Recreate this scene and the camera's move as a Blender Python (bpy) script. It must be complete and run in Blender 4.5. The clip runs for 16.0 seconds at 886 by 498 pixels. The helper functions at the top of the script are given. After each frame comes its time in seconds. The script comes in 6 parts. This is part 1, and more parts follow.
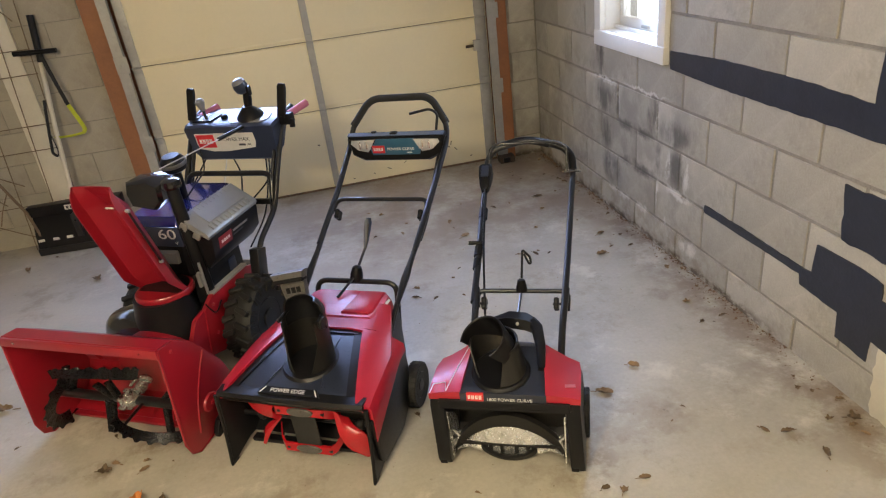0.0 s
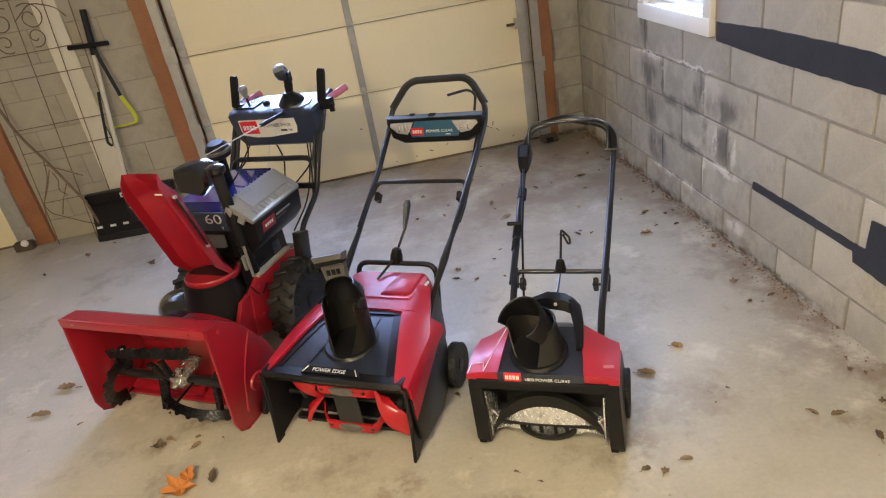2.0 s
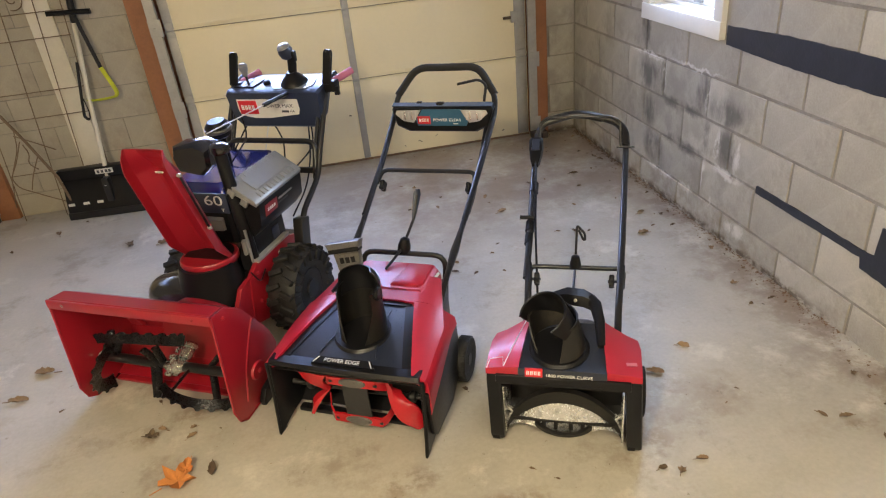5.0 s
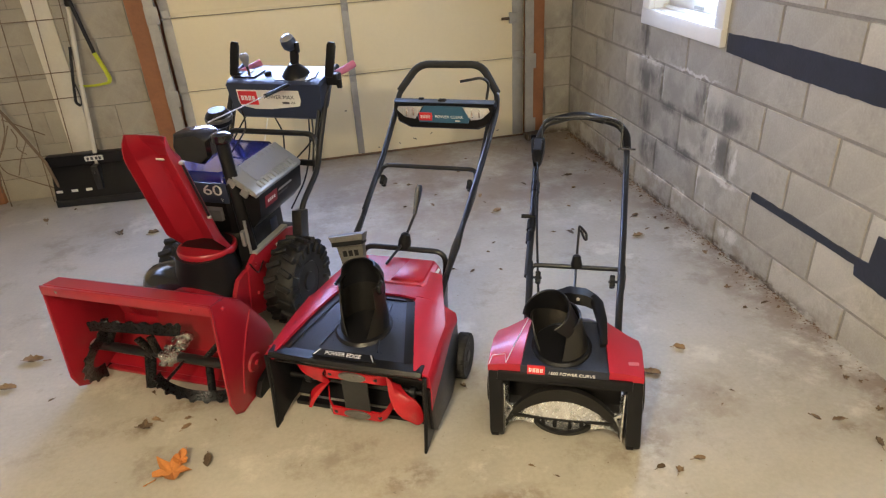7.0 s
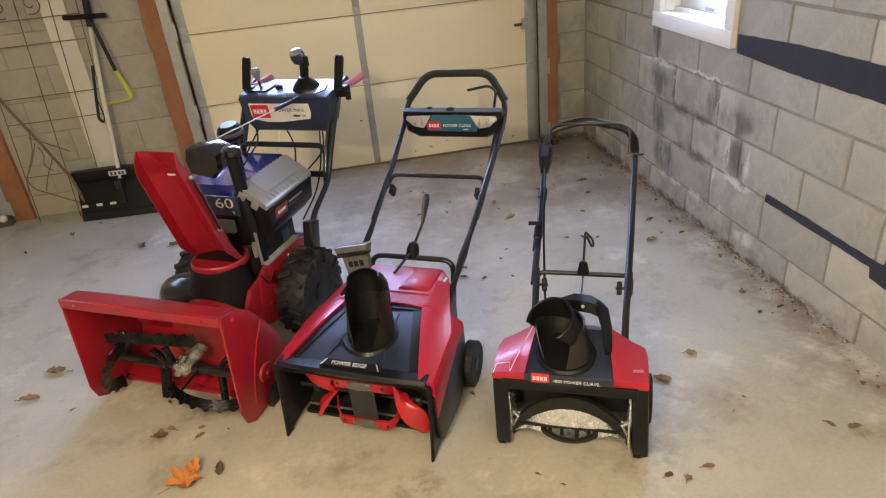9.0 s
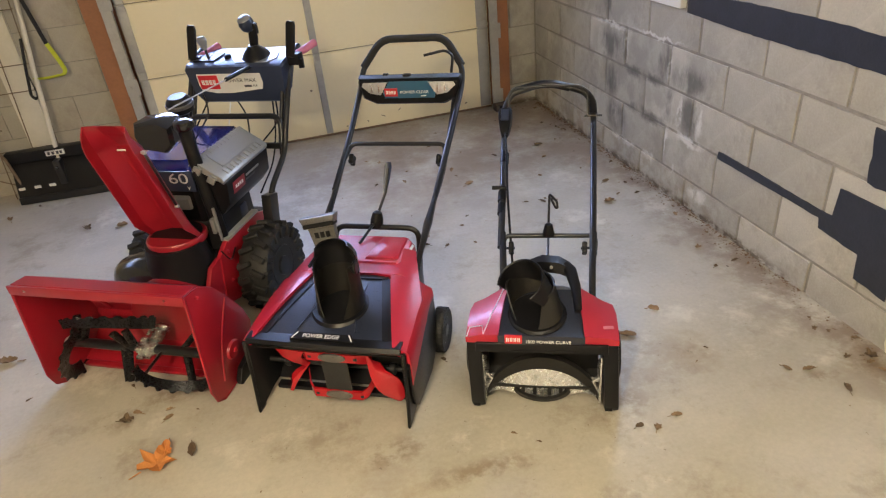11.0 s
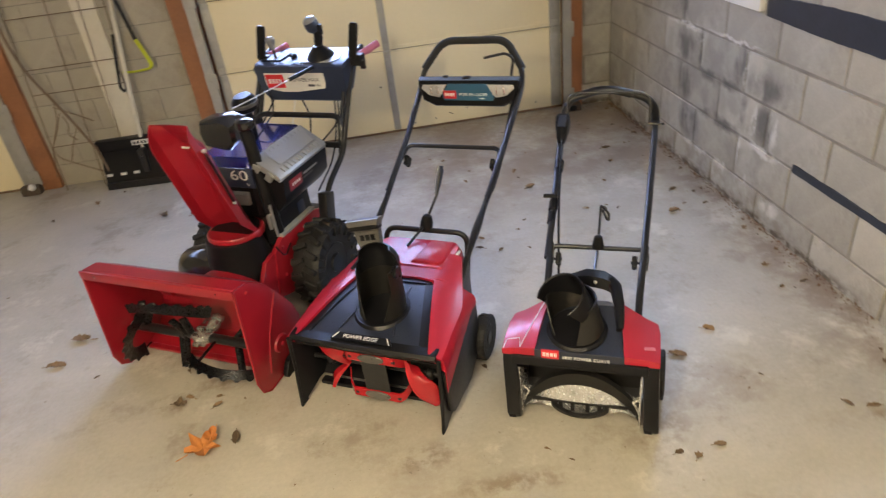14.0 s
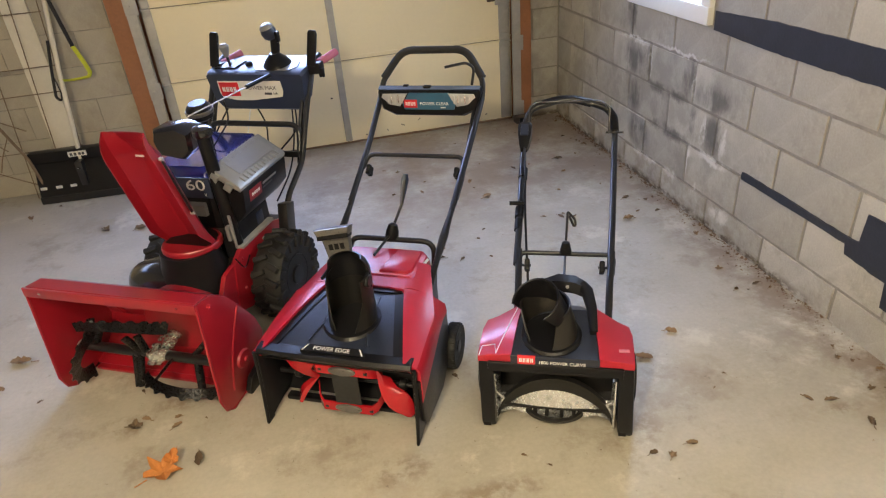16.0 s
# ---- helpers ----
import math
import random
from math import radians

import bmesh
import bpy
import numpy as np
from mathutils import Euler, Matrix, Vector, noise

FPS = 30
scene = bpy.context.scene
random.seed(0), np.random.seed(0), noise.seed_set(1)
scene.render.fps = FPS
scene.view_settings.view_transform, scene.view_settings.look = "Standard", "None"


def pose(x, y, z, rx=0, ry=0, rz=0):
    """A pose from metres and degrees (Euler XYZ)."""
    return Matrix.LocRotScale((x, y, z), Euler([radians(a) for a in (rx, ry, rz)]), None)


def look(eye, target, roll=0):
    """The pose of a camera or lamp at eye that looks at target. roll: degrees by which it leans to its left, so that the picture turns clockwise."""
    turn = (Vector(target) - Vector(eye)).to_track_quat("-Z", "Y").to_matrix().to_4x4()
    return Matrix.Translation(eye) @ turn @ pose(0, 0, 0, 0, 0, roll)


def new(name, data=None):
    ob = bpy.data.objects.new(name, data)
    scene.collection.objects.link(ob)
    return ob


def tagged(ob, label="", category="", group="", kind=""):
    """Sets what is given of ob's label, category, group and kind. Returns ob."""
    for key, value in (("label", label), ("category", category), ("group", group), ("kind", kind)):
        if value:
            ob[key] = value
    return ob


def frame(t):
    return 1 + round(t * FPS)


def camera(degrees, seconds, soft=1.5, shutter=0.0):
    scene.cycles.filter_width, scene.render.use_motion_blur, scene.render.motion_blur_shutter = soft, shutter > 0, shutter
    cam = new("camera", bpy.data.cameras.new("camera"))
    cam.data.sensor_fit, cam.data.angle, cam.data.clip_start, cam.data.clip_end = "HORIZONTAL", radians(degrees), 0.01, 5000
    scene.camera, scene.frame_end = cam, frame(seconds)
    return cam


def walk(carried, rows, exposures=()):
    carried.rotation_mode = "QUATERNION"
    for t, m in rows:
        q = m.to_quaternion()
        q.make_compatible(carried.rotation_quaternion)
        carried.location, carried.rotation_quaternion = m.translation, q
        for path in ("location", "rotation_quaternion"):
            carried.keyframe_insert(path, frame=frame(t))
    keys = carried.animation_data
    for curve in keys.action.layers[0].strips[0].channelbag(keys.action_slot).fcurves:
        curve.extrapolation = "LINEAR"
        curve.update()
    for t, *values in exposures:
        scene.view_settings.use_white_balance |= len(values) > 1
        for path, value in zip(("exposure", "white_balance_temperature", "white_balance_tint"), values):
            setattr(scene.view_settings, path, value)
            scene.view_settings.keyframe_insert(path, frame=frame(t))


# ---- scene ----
cam = camera(68.7, 16.0, soft=1.15, shutter=0.4)
PATH = [
    (0, (0.428, 1.048, 1.598), (0.723, 2.813, 0.706), -7.3),
    (0.5, (0.417, 1.049, 1.598), (0.673, 2.814, 0.691), -7.3),
    (1, (0.429, 1.035, 1.592), (0.613, 2.775, 0.625), -10.7),
    (1.5, (0.46, 1.048, 1.587), (0.625, 2.8, 0.637), -10.2),
    (2, (0.462, 1.035, 1.592), (0.602, 2.805, 0.672), -10.2),
    (2.5, (0.412, 1.056, 1.597), (0.602, 2.82, 0.675), -8.6),
    (3, (0.315, 1.08, 1.609), (0.533, 2.841, 0.687), -8.9),
    (3.5, (0.24, 1.072, 1.589), (0.557, 2.81, 0.652), -6.0),
    (3.7, (0.269, 1.081, 1.613), (0.549, 2.81, 0.649), -7.4),
    (5.8, (0.241, 1.158, 1.568), (0.539, 2.898, 0.629), -4.3),
    (6, (0.177, 1.173, 1.567), (0.546, 2.903, 0.634), -3.4),
    (6.5, (0.197, 1.147, 1.575), (0.543, 2.864, 0.611), -2.8),
    (7, (0.185, 1.122, 1.575), (0.511, 2.849, 0.62), -3.6),
    (7.5, (0.201, 1.082, 1.575), (0.436, 2.837, 0.645), -4.8),
    (8, (0.237, 1.097, 1.589), (0.487, 2.855, 0.668), -5.6),
    (8.2, (0.264, 1.099, 1.583), (0.525, 2.862, 0.676), -5.3),
    (10.3, (0.253, 1.106, 1.598), (0.473, 2.819, 0.588), -7.5),
    (10.5, (0.238, 1.116, 1.586), (0.509, 2.817, 0.571), -7.0),
    (11, (0.203, 1.115, 1.574), (0.58, 2.791, 0.549), -5.9),
    (11.5, (0.212, 1.095, 1.569), (0.618, 2.762, 0.542), -7.0),
    (12, (0.226, 1.11, 1.564), (0.658, 2.771, 0.538), -4.9),
    (12.5, (0.267, 1.115, 1.584), (0.645, 2.791, 0.56), -4.9),
    (13, (0.274, 1.137, 1.582), (0.618, 2.825, 0.566), -1.7),
    (13.5, (0.332, 1.147, 1.583), (0.461, 2.874, 0.584), -4.0),
    (14, (0.327, 1.123, 1.606), (0.465, 2.835, 0.581), -7.3),
    (14.5, (0.314, 1.144, 1.574), (0.761, 2.777, 0.511), -7.1),
    (14.7, (0.296, 1.135, 1.578), (0.756, 2.764, 0.513), -5.0),
    (15, (0.269, 1.124, 1.58), (0.599, 2.808, 0.553), -4.1),
    (15.5, (0.236, 1.142, 1.581), (0.561, 2.84, 0.574), -2.9),
    (16, (0.22, 1.15, 1.583), (0.551, 2.849, 0.581), -5.0),
]
walk(cam, [(t, look(eye, target, roll)) for t, eye, target, roll in PATH], exposures=((0.0, -0.17), (0.45, 0.02), (16.0, 0.02)))

# ---- world, sun, lights, exposure ----
scene.view_settings.exposure = 0.0
world = bpy.data.worlds.new("sky")
scene.world = world
world.use_nodes = True
sky = world.node_tree.nodes.new("ShaderNodeTexSky")
sky.sky_type, sky.sun_disc = "NISHITA", False
sky.sun_elevation, sky.sun_rotation = radians(38), radians(40)
world.node_tree.nodes["Background"].inputs["Strength"].default_value = 0.12
world.node_tree.links.new(sky.outputs[0], world.node_tree.nodes["Background"].inputs["Color"])


def lamp(name, kind, m, power, colour, size=0.1, size_y=None, spread=None):
    data = bpy.data.lights.new(name, kind)
    data.energy, data.color = power, colour
    if kind == "AREA":
        data.shape, data.size, data.size_y = "RECTANGLE", size, size_y or size
        if spread:
            data.spread = radians(spread)
    elif kind == "SUN":
        data.angle = size
    else:
        data.shadow_soft_size = size
    ob = new(name, data)
    ob.matrix_world = m
    return ob


SUN_WAY = Vector((-0.55, -0.45, -0.6))
lamp("sun", "SUN", look((0, 0, 0), SUN_WAY), 2.5, (1, 0.95, 0.86), radians(0.5))
# daylight of the side window and of the glazed row of the big door
lamp("window_daylight", "AREA", look((1.93, 4.08, 1.40), (0.0, 3.0, 0.2)), 15, (0.50, 0.66, 1.0), 0.55, 0.6)
lamp("door_daylight", "AREA", look((-0.05, 5.36, 1.74), (0.0, 2.0, 0.2)), 38, (0.38, 0.52, 1.0), 1.1, 0.3, 140)
lamp("left_door_daylight", "AREA", look((-2.9, 5.36, 1.74), (-1.2, 2.6, 0.2)), 9, (0.38, 0.52, 1.0), 1.6, 0.3)
# warm fill under the ceiling: an added strip and point lamp, fixtures unseen
LAMP_AT = (0.15, 1.0, 2.30)
lamp("strip_light", "AREA", pose(*LAMP_AT), 54, (1.0, 0.85, 0.60), 2.2, 0.18)
lamp("bulb_light", "POINT", pose(-0.9, 0.4, 2.25), 205, (1.0, 0.835, 0.545), 0.09)


# ---- materials ----
def mat(name, base, rough=0.5, metal=0.0, vary=0.12, scale=8.0, fine=90.0, bump=0.05, coat=0.0, second=None, blotch=0.0,
        rand=0.0, spec=0.5, island=False):
    """Principled material: two scales of colour change, roughness change and a fine relief."""
    m = bpy.data.materials.new(name)
    m.use_nodes = True
    nt = m.node_tree
    n, l = nt.nodes, nt.links
    b = n["Principled BSDF"]
    tc = n.new("ShaderNodeTexCoord")
    big, small = n.new("ShaderNodeTexNoise"), n.new("ShaderNodeTexNoise")
    for t, s, d in ((big, scale, 5), (small, fine, 3)):
        t.inputs["Scale"].default_value, t.inputs["Detail"].default_value, t.inputs["Roughness"].default_value = s, d, 0.62
        l.new(tc.outputs["Object"], t.inputs["Vector"])
    mixn = n.new("ShaderNodeMix")
    mixn.data_type = "FLOAT"
    mixn.inputs["Factor"].default_value = 0.35
    l.new(big.outputs["Fac"], mixn.inputs["A"])
    l.new(small.outputs["Fac"], mixn.inputs["B"])
    value = mixn.outputs["Result"]
    if rand:
        info = n.new("ShaderNodeNewGeometry") if island else n.new("ShaderNodeObjectInfo")
        add = n.new("ShaderNodeMath")
        add.operation = "MULTIPLY_ADD"
        l.new(info.outputs["Random Per Island" if island else "Random"], add.inputs[0])
        add.inputs[1].default_value = rand
        sub = n.new("ShaderNodeMath")
        sub.operation = "SUBTRACT"
        l.new(value, sub.inputs[0])
        sub.inputs[1].default_value = rand / 2
        l.new(sub.outputs[0], add.inputs[2])
        value = add.outputs[0]
    ramp = n.new("ShaderNodeMapRange")
    ramp.inputs["From Min"].default_value, ramp.inputs["From Max"].default_value = 0.25, 0.75
    l.new(value, ramp.inputs["Value"])
    col = n.new("ShaderNodeMix")
    col.data_type = "RGBA"
    lo = [c * (1 - vary) for c in base]
    hi = [min(1, c * (1 + vary)) for c in base]
    col.inputs["A"].default_value, col.inputs["B"].default_value = (*lo, 1), (*hi, 1)
    l.new(ramp.outputs[0], col.inputs["Factor"])
    out = col.outputs["Result"]
    if second:
        patch = n.new("ShaderNodeTexNoise")
        patch.inputs["Scale"].default_value, patch.inputs["Detail"].default_value = scale * 0.45, 8
        patch.inputs["Roughness"].default_value = 0.7
        l.new(tc.outputs["Object"], patch.inputs["Vector"])
        pr = n.new("ShaderNodeMapRange")
        pr.inputs["From Min"].default_value, pr.inputs["From Max"].default_value = 0.62 - blotch * 0.2, 0.78 - blotch * 0.2
        l.new(patch.outputs["Fac"], pr.inputs["Value"])
        mx = n.new("ShaderNodeMix")
        mx.data_type = "RGBA"
        l.new(pr.outputs[0], mx.inputs["Factor"])
        l.new(out, mx.inputs["A"])
        mx.inputs["B"].default_value = (*second, 1)
        out = mx.outputs["Result"]
    l.new(out, b.inputs["Base Color"])
    rr = n.new("ShaderNodeMapRange")
    spread = 0.02 if coat else 0.08
    rr.inputs["To Min"].default_value, rr.inputs["To Max"].default_value = max(0.03, rough - spread), min(1, rough + spread)
    l.new(small.outputs["Fac"], rr.inputs["Value"])
    l.new(rr.outputs[0], b.inputs["Roughness"])
    b.inputs["Metallic"].default_value = metal
    b.inputs["Coat Weight"].default_value, b.inputs["Coat Roughness"].default_value = coat, 0.12
    b.inputs["Specular IOR Level"].default_value = spec
    if bump:
        bp = n.new("ShaderNodeBump")
        bp.inputs["Strength"].default_value, bp.inputs["Distance"].default_value = bump, 0.01
        l.new(mixn.outputs["Result"], bp.inputs["Height"])
        l.new(bp.outputs[0], b.inputs["Normal"])
    return m


def glow(name, colour, strength):
    m = bpy.data.materials.new(name)
    m.use_nodes = True
    b = m.node_tree.nodes["Principled BSDF"]
    b.inputs["Base Color"].default_value = (0.8, 0.8, 0.8, 1)
    b.inputs["Emission Color"].default_value, b.inputs["Emission Strength"].default_value = (*colour, 1), strength
    return m


def glass(name, colour=(1, 1, 1), rough=0.02):
    m = bpy.data.materials.new(name)
    m.use_nodes = True
    b = m.node_tree.nodes["Principled BSDF"]
    b.inputs["Base Color"].default_value = (*colour, 1)
    b.inputs["Roughness"].default_value, b.inputs["Transmission Weight"].default_value = rough, 1.0
    return m


CONCRETE = mat("concrete_floor", (0.415, 0.385, 0.322), 0.40, vary=0.20, scale=2.6, fine=60, bump=0.12, second=(0.29, 0.235, 0.165), blotch=0.35)
BLOCK = mat("concrete_block", (0.425, 0.402, 0.352), 0.9, vary=0.24, scale=4.5, fine=120, bump=0.40, second=(0.29, 0.272, 0.24), blotch=0.45, rand=0.24)
PIERBLOCK = mat("pier_block", (0.395, 0.36, 0.295), 0.9, vary=0.20, scale=3.0, fine=120, bump=0.35, second=(0.27, 0.24, 0.19), blotch=0.42)
MORTAR = mat("mortar", (0.27, 0.252, 0.222), 0.95, vary=0.35, scale=9, fine=120, bump=0.5, second=(0.38, 0.36, 0.325), blotch=0.15)



# damp marks of the east wall: place along the wall, height, half length, half height
DAMP = ((4.41, 0.63, 0.17, 0.10), (4.255, 0.645, 0.035, 0.11), (4.37, 0.44, 0.10, 0.11), (3.86, 0.65, 0.05, 0.11), (3.66, 0.61, 0.17, 0.08), (3.62, 0.45, 0.10, 0.11),
        (4.30, 0.25, 0.12, 0.10), (4.44, 0.86, 0.05, 0.14), (4.05, 0.545, 0.26, 0.030), (4.0, 0.35, 0.22, 0.035), (3.78, 0.45, 0.05, 0.10))
BLOOM = ((4.42, 0.735, 0.18, 0.014), (4.222, 0.655, 0.014, 0.09), (3.815, 0.645, 0.014, 0.085), (3.545, 0.45, 0.018, 0.10), (3.70, 0.45, 0.020, 0.09), (3.61, 0.335, 0.13, 0.024),
         (3.80, 0.27, 0.014, 0.08), (3.95, 0.755, 0.24, 0.010), (4.22, 0.135, 0.13, 0.020), (3.95, 0.14, 0.07, 0.024), (3.50, 0.10, 0.08, 0.035), (3.72, 0.135, 0.016, 0.05))


def stain_wall(m):
    """Damp dark marks, white lime bloom and soil at the foot, by place on the east wall."""
    nt = m.node_tree
    n, l = nt.nodes, nt.links
    b = n["Principled BSDF"]
    src = b.inputs["Base Color"].links[0].from_socket
    geo, sep = n.new("ShaderNodeNewGeometry"), n.new("ShaderNodeSeparateXYZ")
    l.new(geo.outputs["Position"], sep.inputs[0])

    def math_(op, a, c=None):
        k = n.new("ShaderNodeMath")
        k.operation, k.use_clamp = op, op == "MULTIPLY"
        for i, v in enumerate((a, c)):
            if v is None:
                continue
            if isinstance(v, (int, float)):
                k.inputs[i].default_value = v
            else:
                l.new(v, k.inputs[i])
        return k.outputs[0]

    def span(v, lo0, lo1):
        r = n.new("ShaderNodeMapRange")
        r.interpolation_type = "SMOOTHSTEP"
        r.inputs["From Min"].default_value, r.inputs["From Max"].default_value = lo0, lo1
        l.new(v, r.inputs["Value"])
        return r.outputs[0]

    def streak(scale, stretch, seed, out="Fac"):
        mp = n.new("ShaderNodeMapping")
        mp.inputs["Scale"].default_value, mp.inputs["Location"].default_value = (1, 1, stretch), (seed, seed, seed)
        l.new(geo.outputs["Position"], mp.inputs["Vector"])
        t = n.new("ShaderNodeTexNoise")
        t.inputs["Scale"].default_value, t.inputs["Detail"].default_value, t.inputs["Roughness"].default_value = scale, 7, 0.65
        l.new(mp.outputs[0], t.inputs["Vector"])
        return t.outputs[out]

    def vec(op, a, c):
        k = n.new("ShaderNodeVectorMath")
        k.operation = op
        for i, v in enumerate((a, c)):
            if v is None:
                continue
            if isinstance(v, tuple):
                k.inputs[i].default_value = v
            else:
                l.new(v, k.inputs[i])
        return k.outputs["Value" if op == "LENGTH" else "Vector"]
    x, y, z = sep.outputs
    # the outline of each mark is uneven
    wob = vec("MULTIPLY", vec("SUBTRACT", streak(14.0, 0.7, 1.3, "Color"), (0.5, 0.5, 0.5)), (0.0, 0.11, 0.09))
    place = vec("ADD", geo.outputs["Position"], wob)

    def marks(spots):
        total = None
        for cy, cz, ry, rz in spots:
            d = vec("LENGTH", vec("MULTIPLY", vec("SUBTRACT", place, (0.0, cy, cz)), (0.0, 1 / ry, 1 / rz)), None)
            f = span(d, 1.25, 0.35)
            total = f if total is None else math_("MAXIMUM", total, f)
        return math_("MULTIPLY", total, span(x, 1.9, 1.95))
    low = math_("MULTIPLY", span(z, 0.28, 0.03), span(y, 2.2, 3.6))
    damp, bloom = marks(DAMP), marks(BLOOM)
    halo = math_("MULTIPLY", math_("MULTIPLY", span(y, 3.2, 3.7), span(z, 1.0, 0.75)), span(streak(4.5, 0.8, 6.1), 0.45, 0.62))
    dark = math_("MULTIPLY", damp, span(streak(9.0, 0.35, 0.0), 0.34, 0.58))
    lime = math_("MULTIPLY", bloom, span(streak(16.0, 0.8, 3.7), 0.36, 0.52))
    brown = math_("MULTIPLY", low, span(streak(9.0, 1.0, 8.1), 0.42, 0.62))
    soil = math_("MULTIPLY", math_("MULTIPLY", span(z, 0.050, 0.010), span(y, 2.6, 3.2)), span(streak(16.0, 1.6, 5.3), 0.38, 0.56))
    for fac, colour, amount in ((halo, (0.20, 0.185, 0.16), 0.45), (dark, (0.105, 0.10, 0.095), 0.85), (lime, (0.66, 0.645, 0.61), 0.85), (brown, (0.21, 0.165, 0.115), 0.55), (soil, (0.085, 0.06, 0.038), 0.9)):
        mx = n.new("ShaderNodeMix")
        mx.data_type = "RGBA"
        l.new(math_("MULTIPLY", fac, amount), mx.inputs["Factor"])
        l.new(src, mx.inputs["A"])
        mx.inputs["B"].default_value = (*colour, 1)
        src = mx.outputs["Result"]
    l.new(src, b.inputs["Base Color"])


def soil_floor(m):
    """Brown dirt on the floor along the foot of the east wall and in the far corner, and small dark spots all over."""
    nt = m.node_tree
    n, l = nt.nodes, nt.links
    b = n["Principled BSDF"]
    src = b.inputs["Base Color"].links[0].from_socket
    geo, sep = n.new("ShaderNodeNewGeometry"), n.new("ShaderNodeSeparateXYZ")
    l.new(geo.outputs["Position"], sep.inputs[0])

    def rng(v, a, c):
        r = n.new("ShaderNodeMapRange")
        r.interpolation_type = "SMOOTHSTEP"
        r.inputs["From Min"].default_value, r.inputs["From Max"].default_value = a, c
        l.new(v, r.inputs["Value"])
        return r.outputs[0]

    def noise_(scale, detail, rough):
        t = n.new("ShaderNodeTexNoise")
        t.inputs["Scale"].default_value, t.inputs["Detail"].default_value, t.inputs["Roughness"].default_value = scale, detail, rough
        l.new(geo.outputs["Position"], t.inputs["Vector"])
        return t.outputs["Fac"]

    def op(kind, a, c):
        k = n.new("ShaderNodeMath")
        k.operation, k.use_clamp = kind, True
        for i, v in enumerate((a, c)):
            if isinstance(v, (int, float)):
                k.inputs[i].default_value = v
            else:
                l.new(v, k.inputs[i])
        return k.outputs[0]
    x, y, _ = sep.outputs
    foot = op("MULTIPLY", rng(x, 1.66, 1.97), rng(noise_(5.0, 7, 0.7), 0.40, 0.60))
    corner = op("MULTIPLY", op("MULTIPLY", rng(y, 3.5, 4.7), rng(x, -0.7, 0.9)), rng(noise_(2.8, 8, 0.72), 0.30, 0.60))
    spots = rng(noise_(26.0, 4, 0.75), 0.66, 0.72)
    smear = None
    for cx, cy, rx, ry in ((-0.56, 3.03, 0.10, 0.07), (-0.40, 3.10, 0.16, 0.05), (0.30, 2.56, 0.16, 0.07), (1.05, 2.50, 0.14, 0.10), (1.93, 2.40, 0.12, 0.08), (1.72, 2.38, 0.08, 0.03), (0.55, 2.40, 0.22, 0.05)):
        d = n.new("ShaderNodeVectorMath")
        d.operation = "MULTIPLY_ADD"
        l.new(geo.outputs["Position"], d.inputs[0])
        d.inputs[1].default_value, d.inputs[2].default_value = (1 / rx, 1 / ry, 0), (-cx / rx, -cy / ry, 0)
        size = n.new("ShaderNodeVectorMath")
        size.operation = "LENGTH"
        l.new(d.outputs[0], size.inputs[0])
        f = rng(size.outputs["Value"], 1.3, 0.2)
        smear = f if smear is None else op("MAXIMUM", smear, f)
    smear = op("MULTIPLY", smear, rng(noise_(13.0, 6, 0.7), 0.40, 0.62))
    grime = rng(noise_(2.9, 8, 0.72), 0.52, 0.68)
    pale = rng(noise_(1.7, 8, 0.72), 0.54, 0.66)
    for fac, colour, amount in ((pale, (0.60, 0.57, 0.49), 0.75), (grime, (0.195, 0.150, 0.10), 0.50), (op("MAXIMUM", foot, corner), (0.17, 0.11, 0.07), 0.70), (smear, (0.17, 0.115, 0.06), 0.62), (spots, (0.15, 0.11, 0.075), 0.60)):
        mx = n.new("ShaderNodeMix")
        mx.data_type = "RGBA"
        l.new(op("MULTIPLY", fac, amount), mx.inputs["Factor"])
        l.new(src, mx.inputs["A"])
        mx.inputs["B"].default_value = (*colour, 1)
        src = mx.outputs["Result"]
    l.new(src, b.inputs["Base Color"])


stain_wall(BLOCK)
soil_floor(CONCRETE)
stain_wall(MORTAR)
NAVY = mat("black_sealant", (0.021, 0.024, 0.036), 0.45, vary=0.30, scale=12, fine=80, bump=0.25)
WOOD = mat("stained_post", (0.30, 0.125, 0.055), 0.6, vary=0.25, scale=5, fine=60, bump=0.15, second=(0.20, 0.085, 0.04), blotch=0.2)
WHITEWOOD = mat("old_white_paint", (0.66, 0.62, 0.53), 0.65, vary=0.10, scale=6, fine=60, bump=0.12, second=(0.48, 0.44, 0.36), blotch=0.05)
WINPAINT = mat("window_white_paint", (0.80, 0.79, 0.76), 0.4, vary=0.05, scale=8, fine=60, bump=0.05)
SEAM = mat("door_seam", (0.30, 0.265, 0.19), 0.7, vary=0.2, scale=8, fine=60, bump=0.05)
DOORSKIN = mat("cream_door_skin", (0.84, 0.745, 0.52), 0.42, vary=0.05, scale=1.8, fine=40, bump=0.03, second=(0.60, 0.535, 0.39), blotch=0.0)
GALV = mat("galvanised_steel", (0.40, 0.39, 0.37), 0.5, metal=0.45, vary=0.18, scale=20, fine=120, bump=0.08, second=(0.30, 0.27, 0.23), blotch=0.1)
BARK = mat("dry_bark", (0.17, 0.12, 0.08), 0.85, vary=0.3, scale=30, fine=160, bump=0.3)
WIRE = mat("rusty_wire", (0.17, 0.12, 0.08), 0.75, metal=0.2, vary=0.4, scale=30, fine=160, bump=0.2)
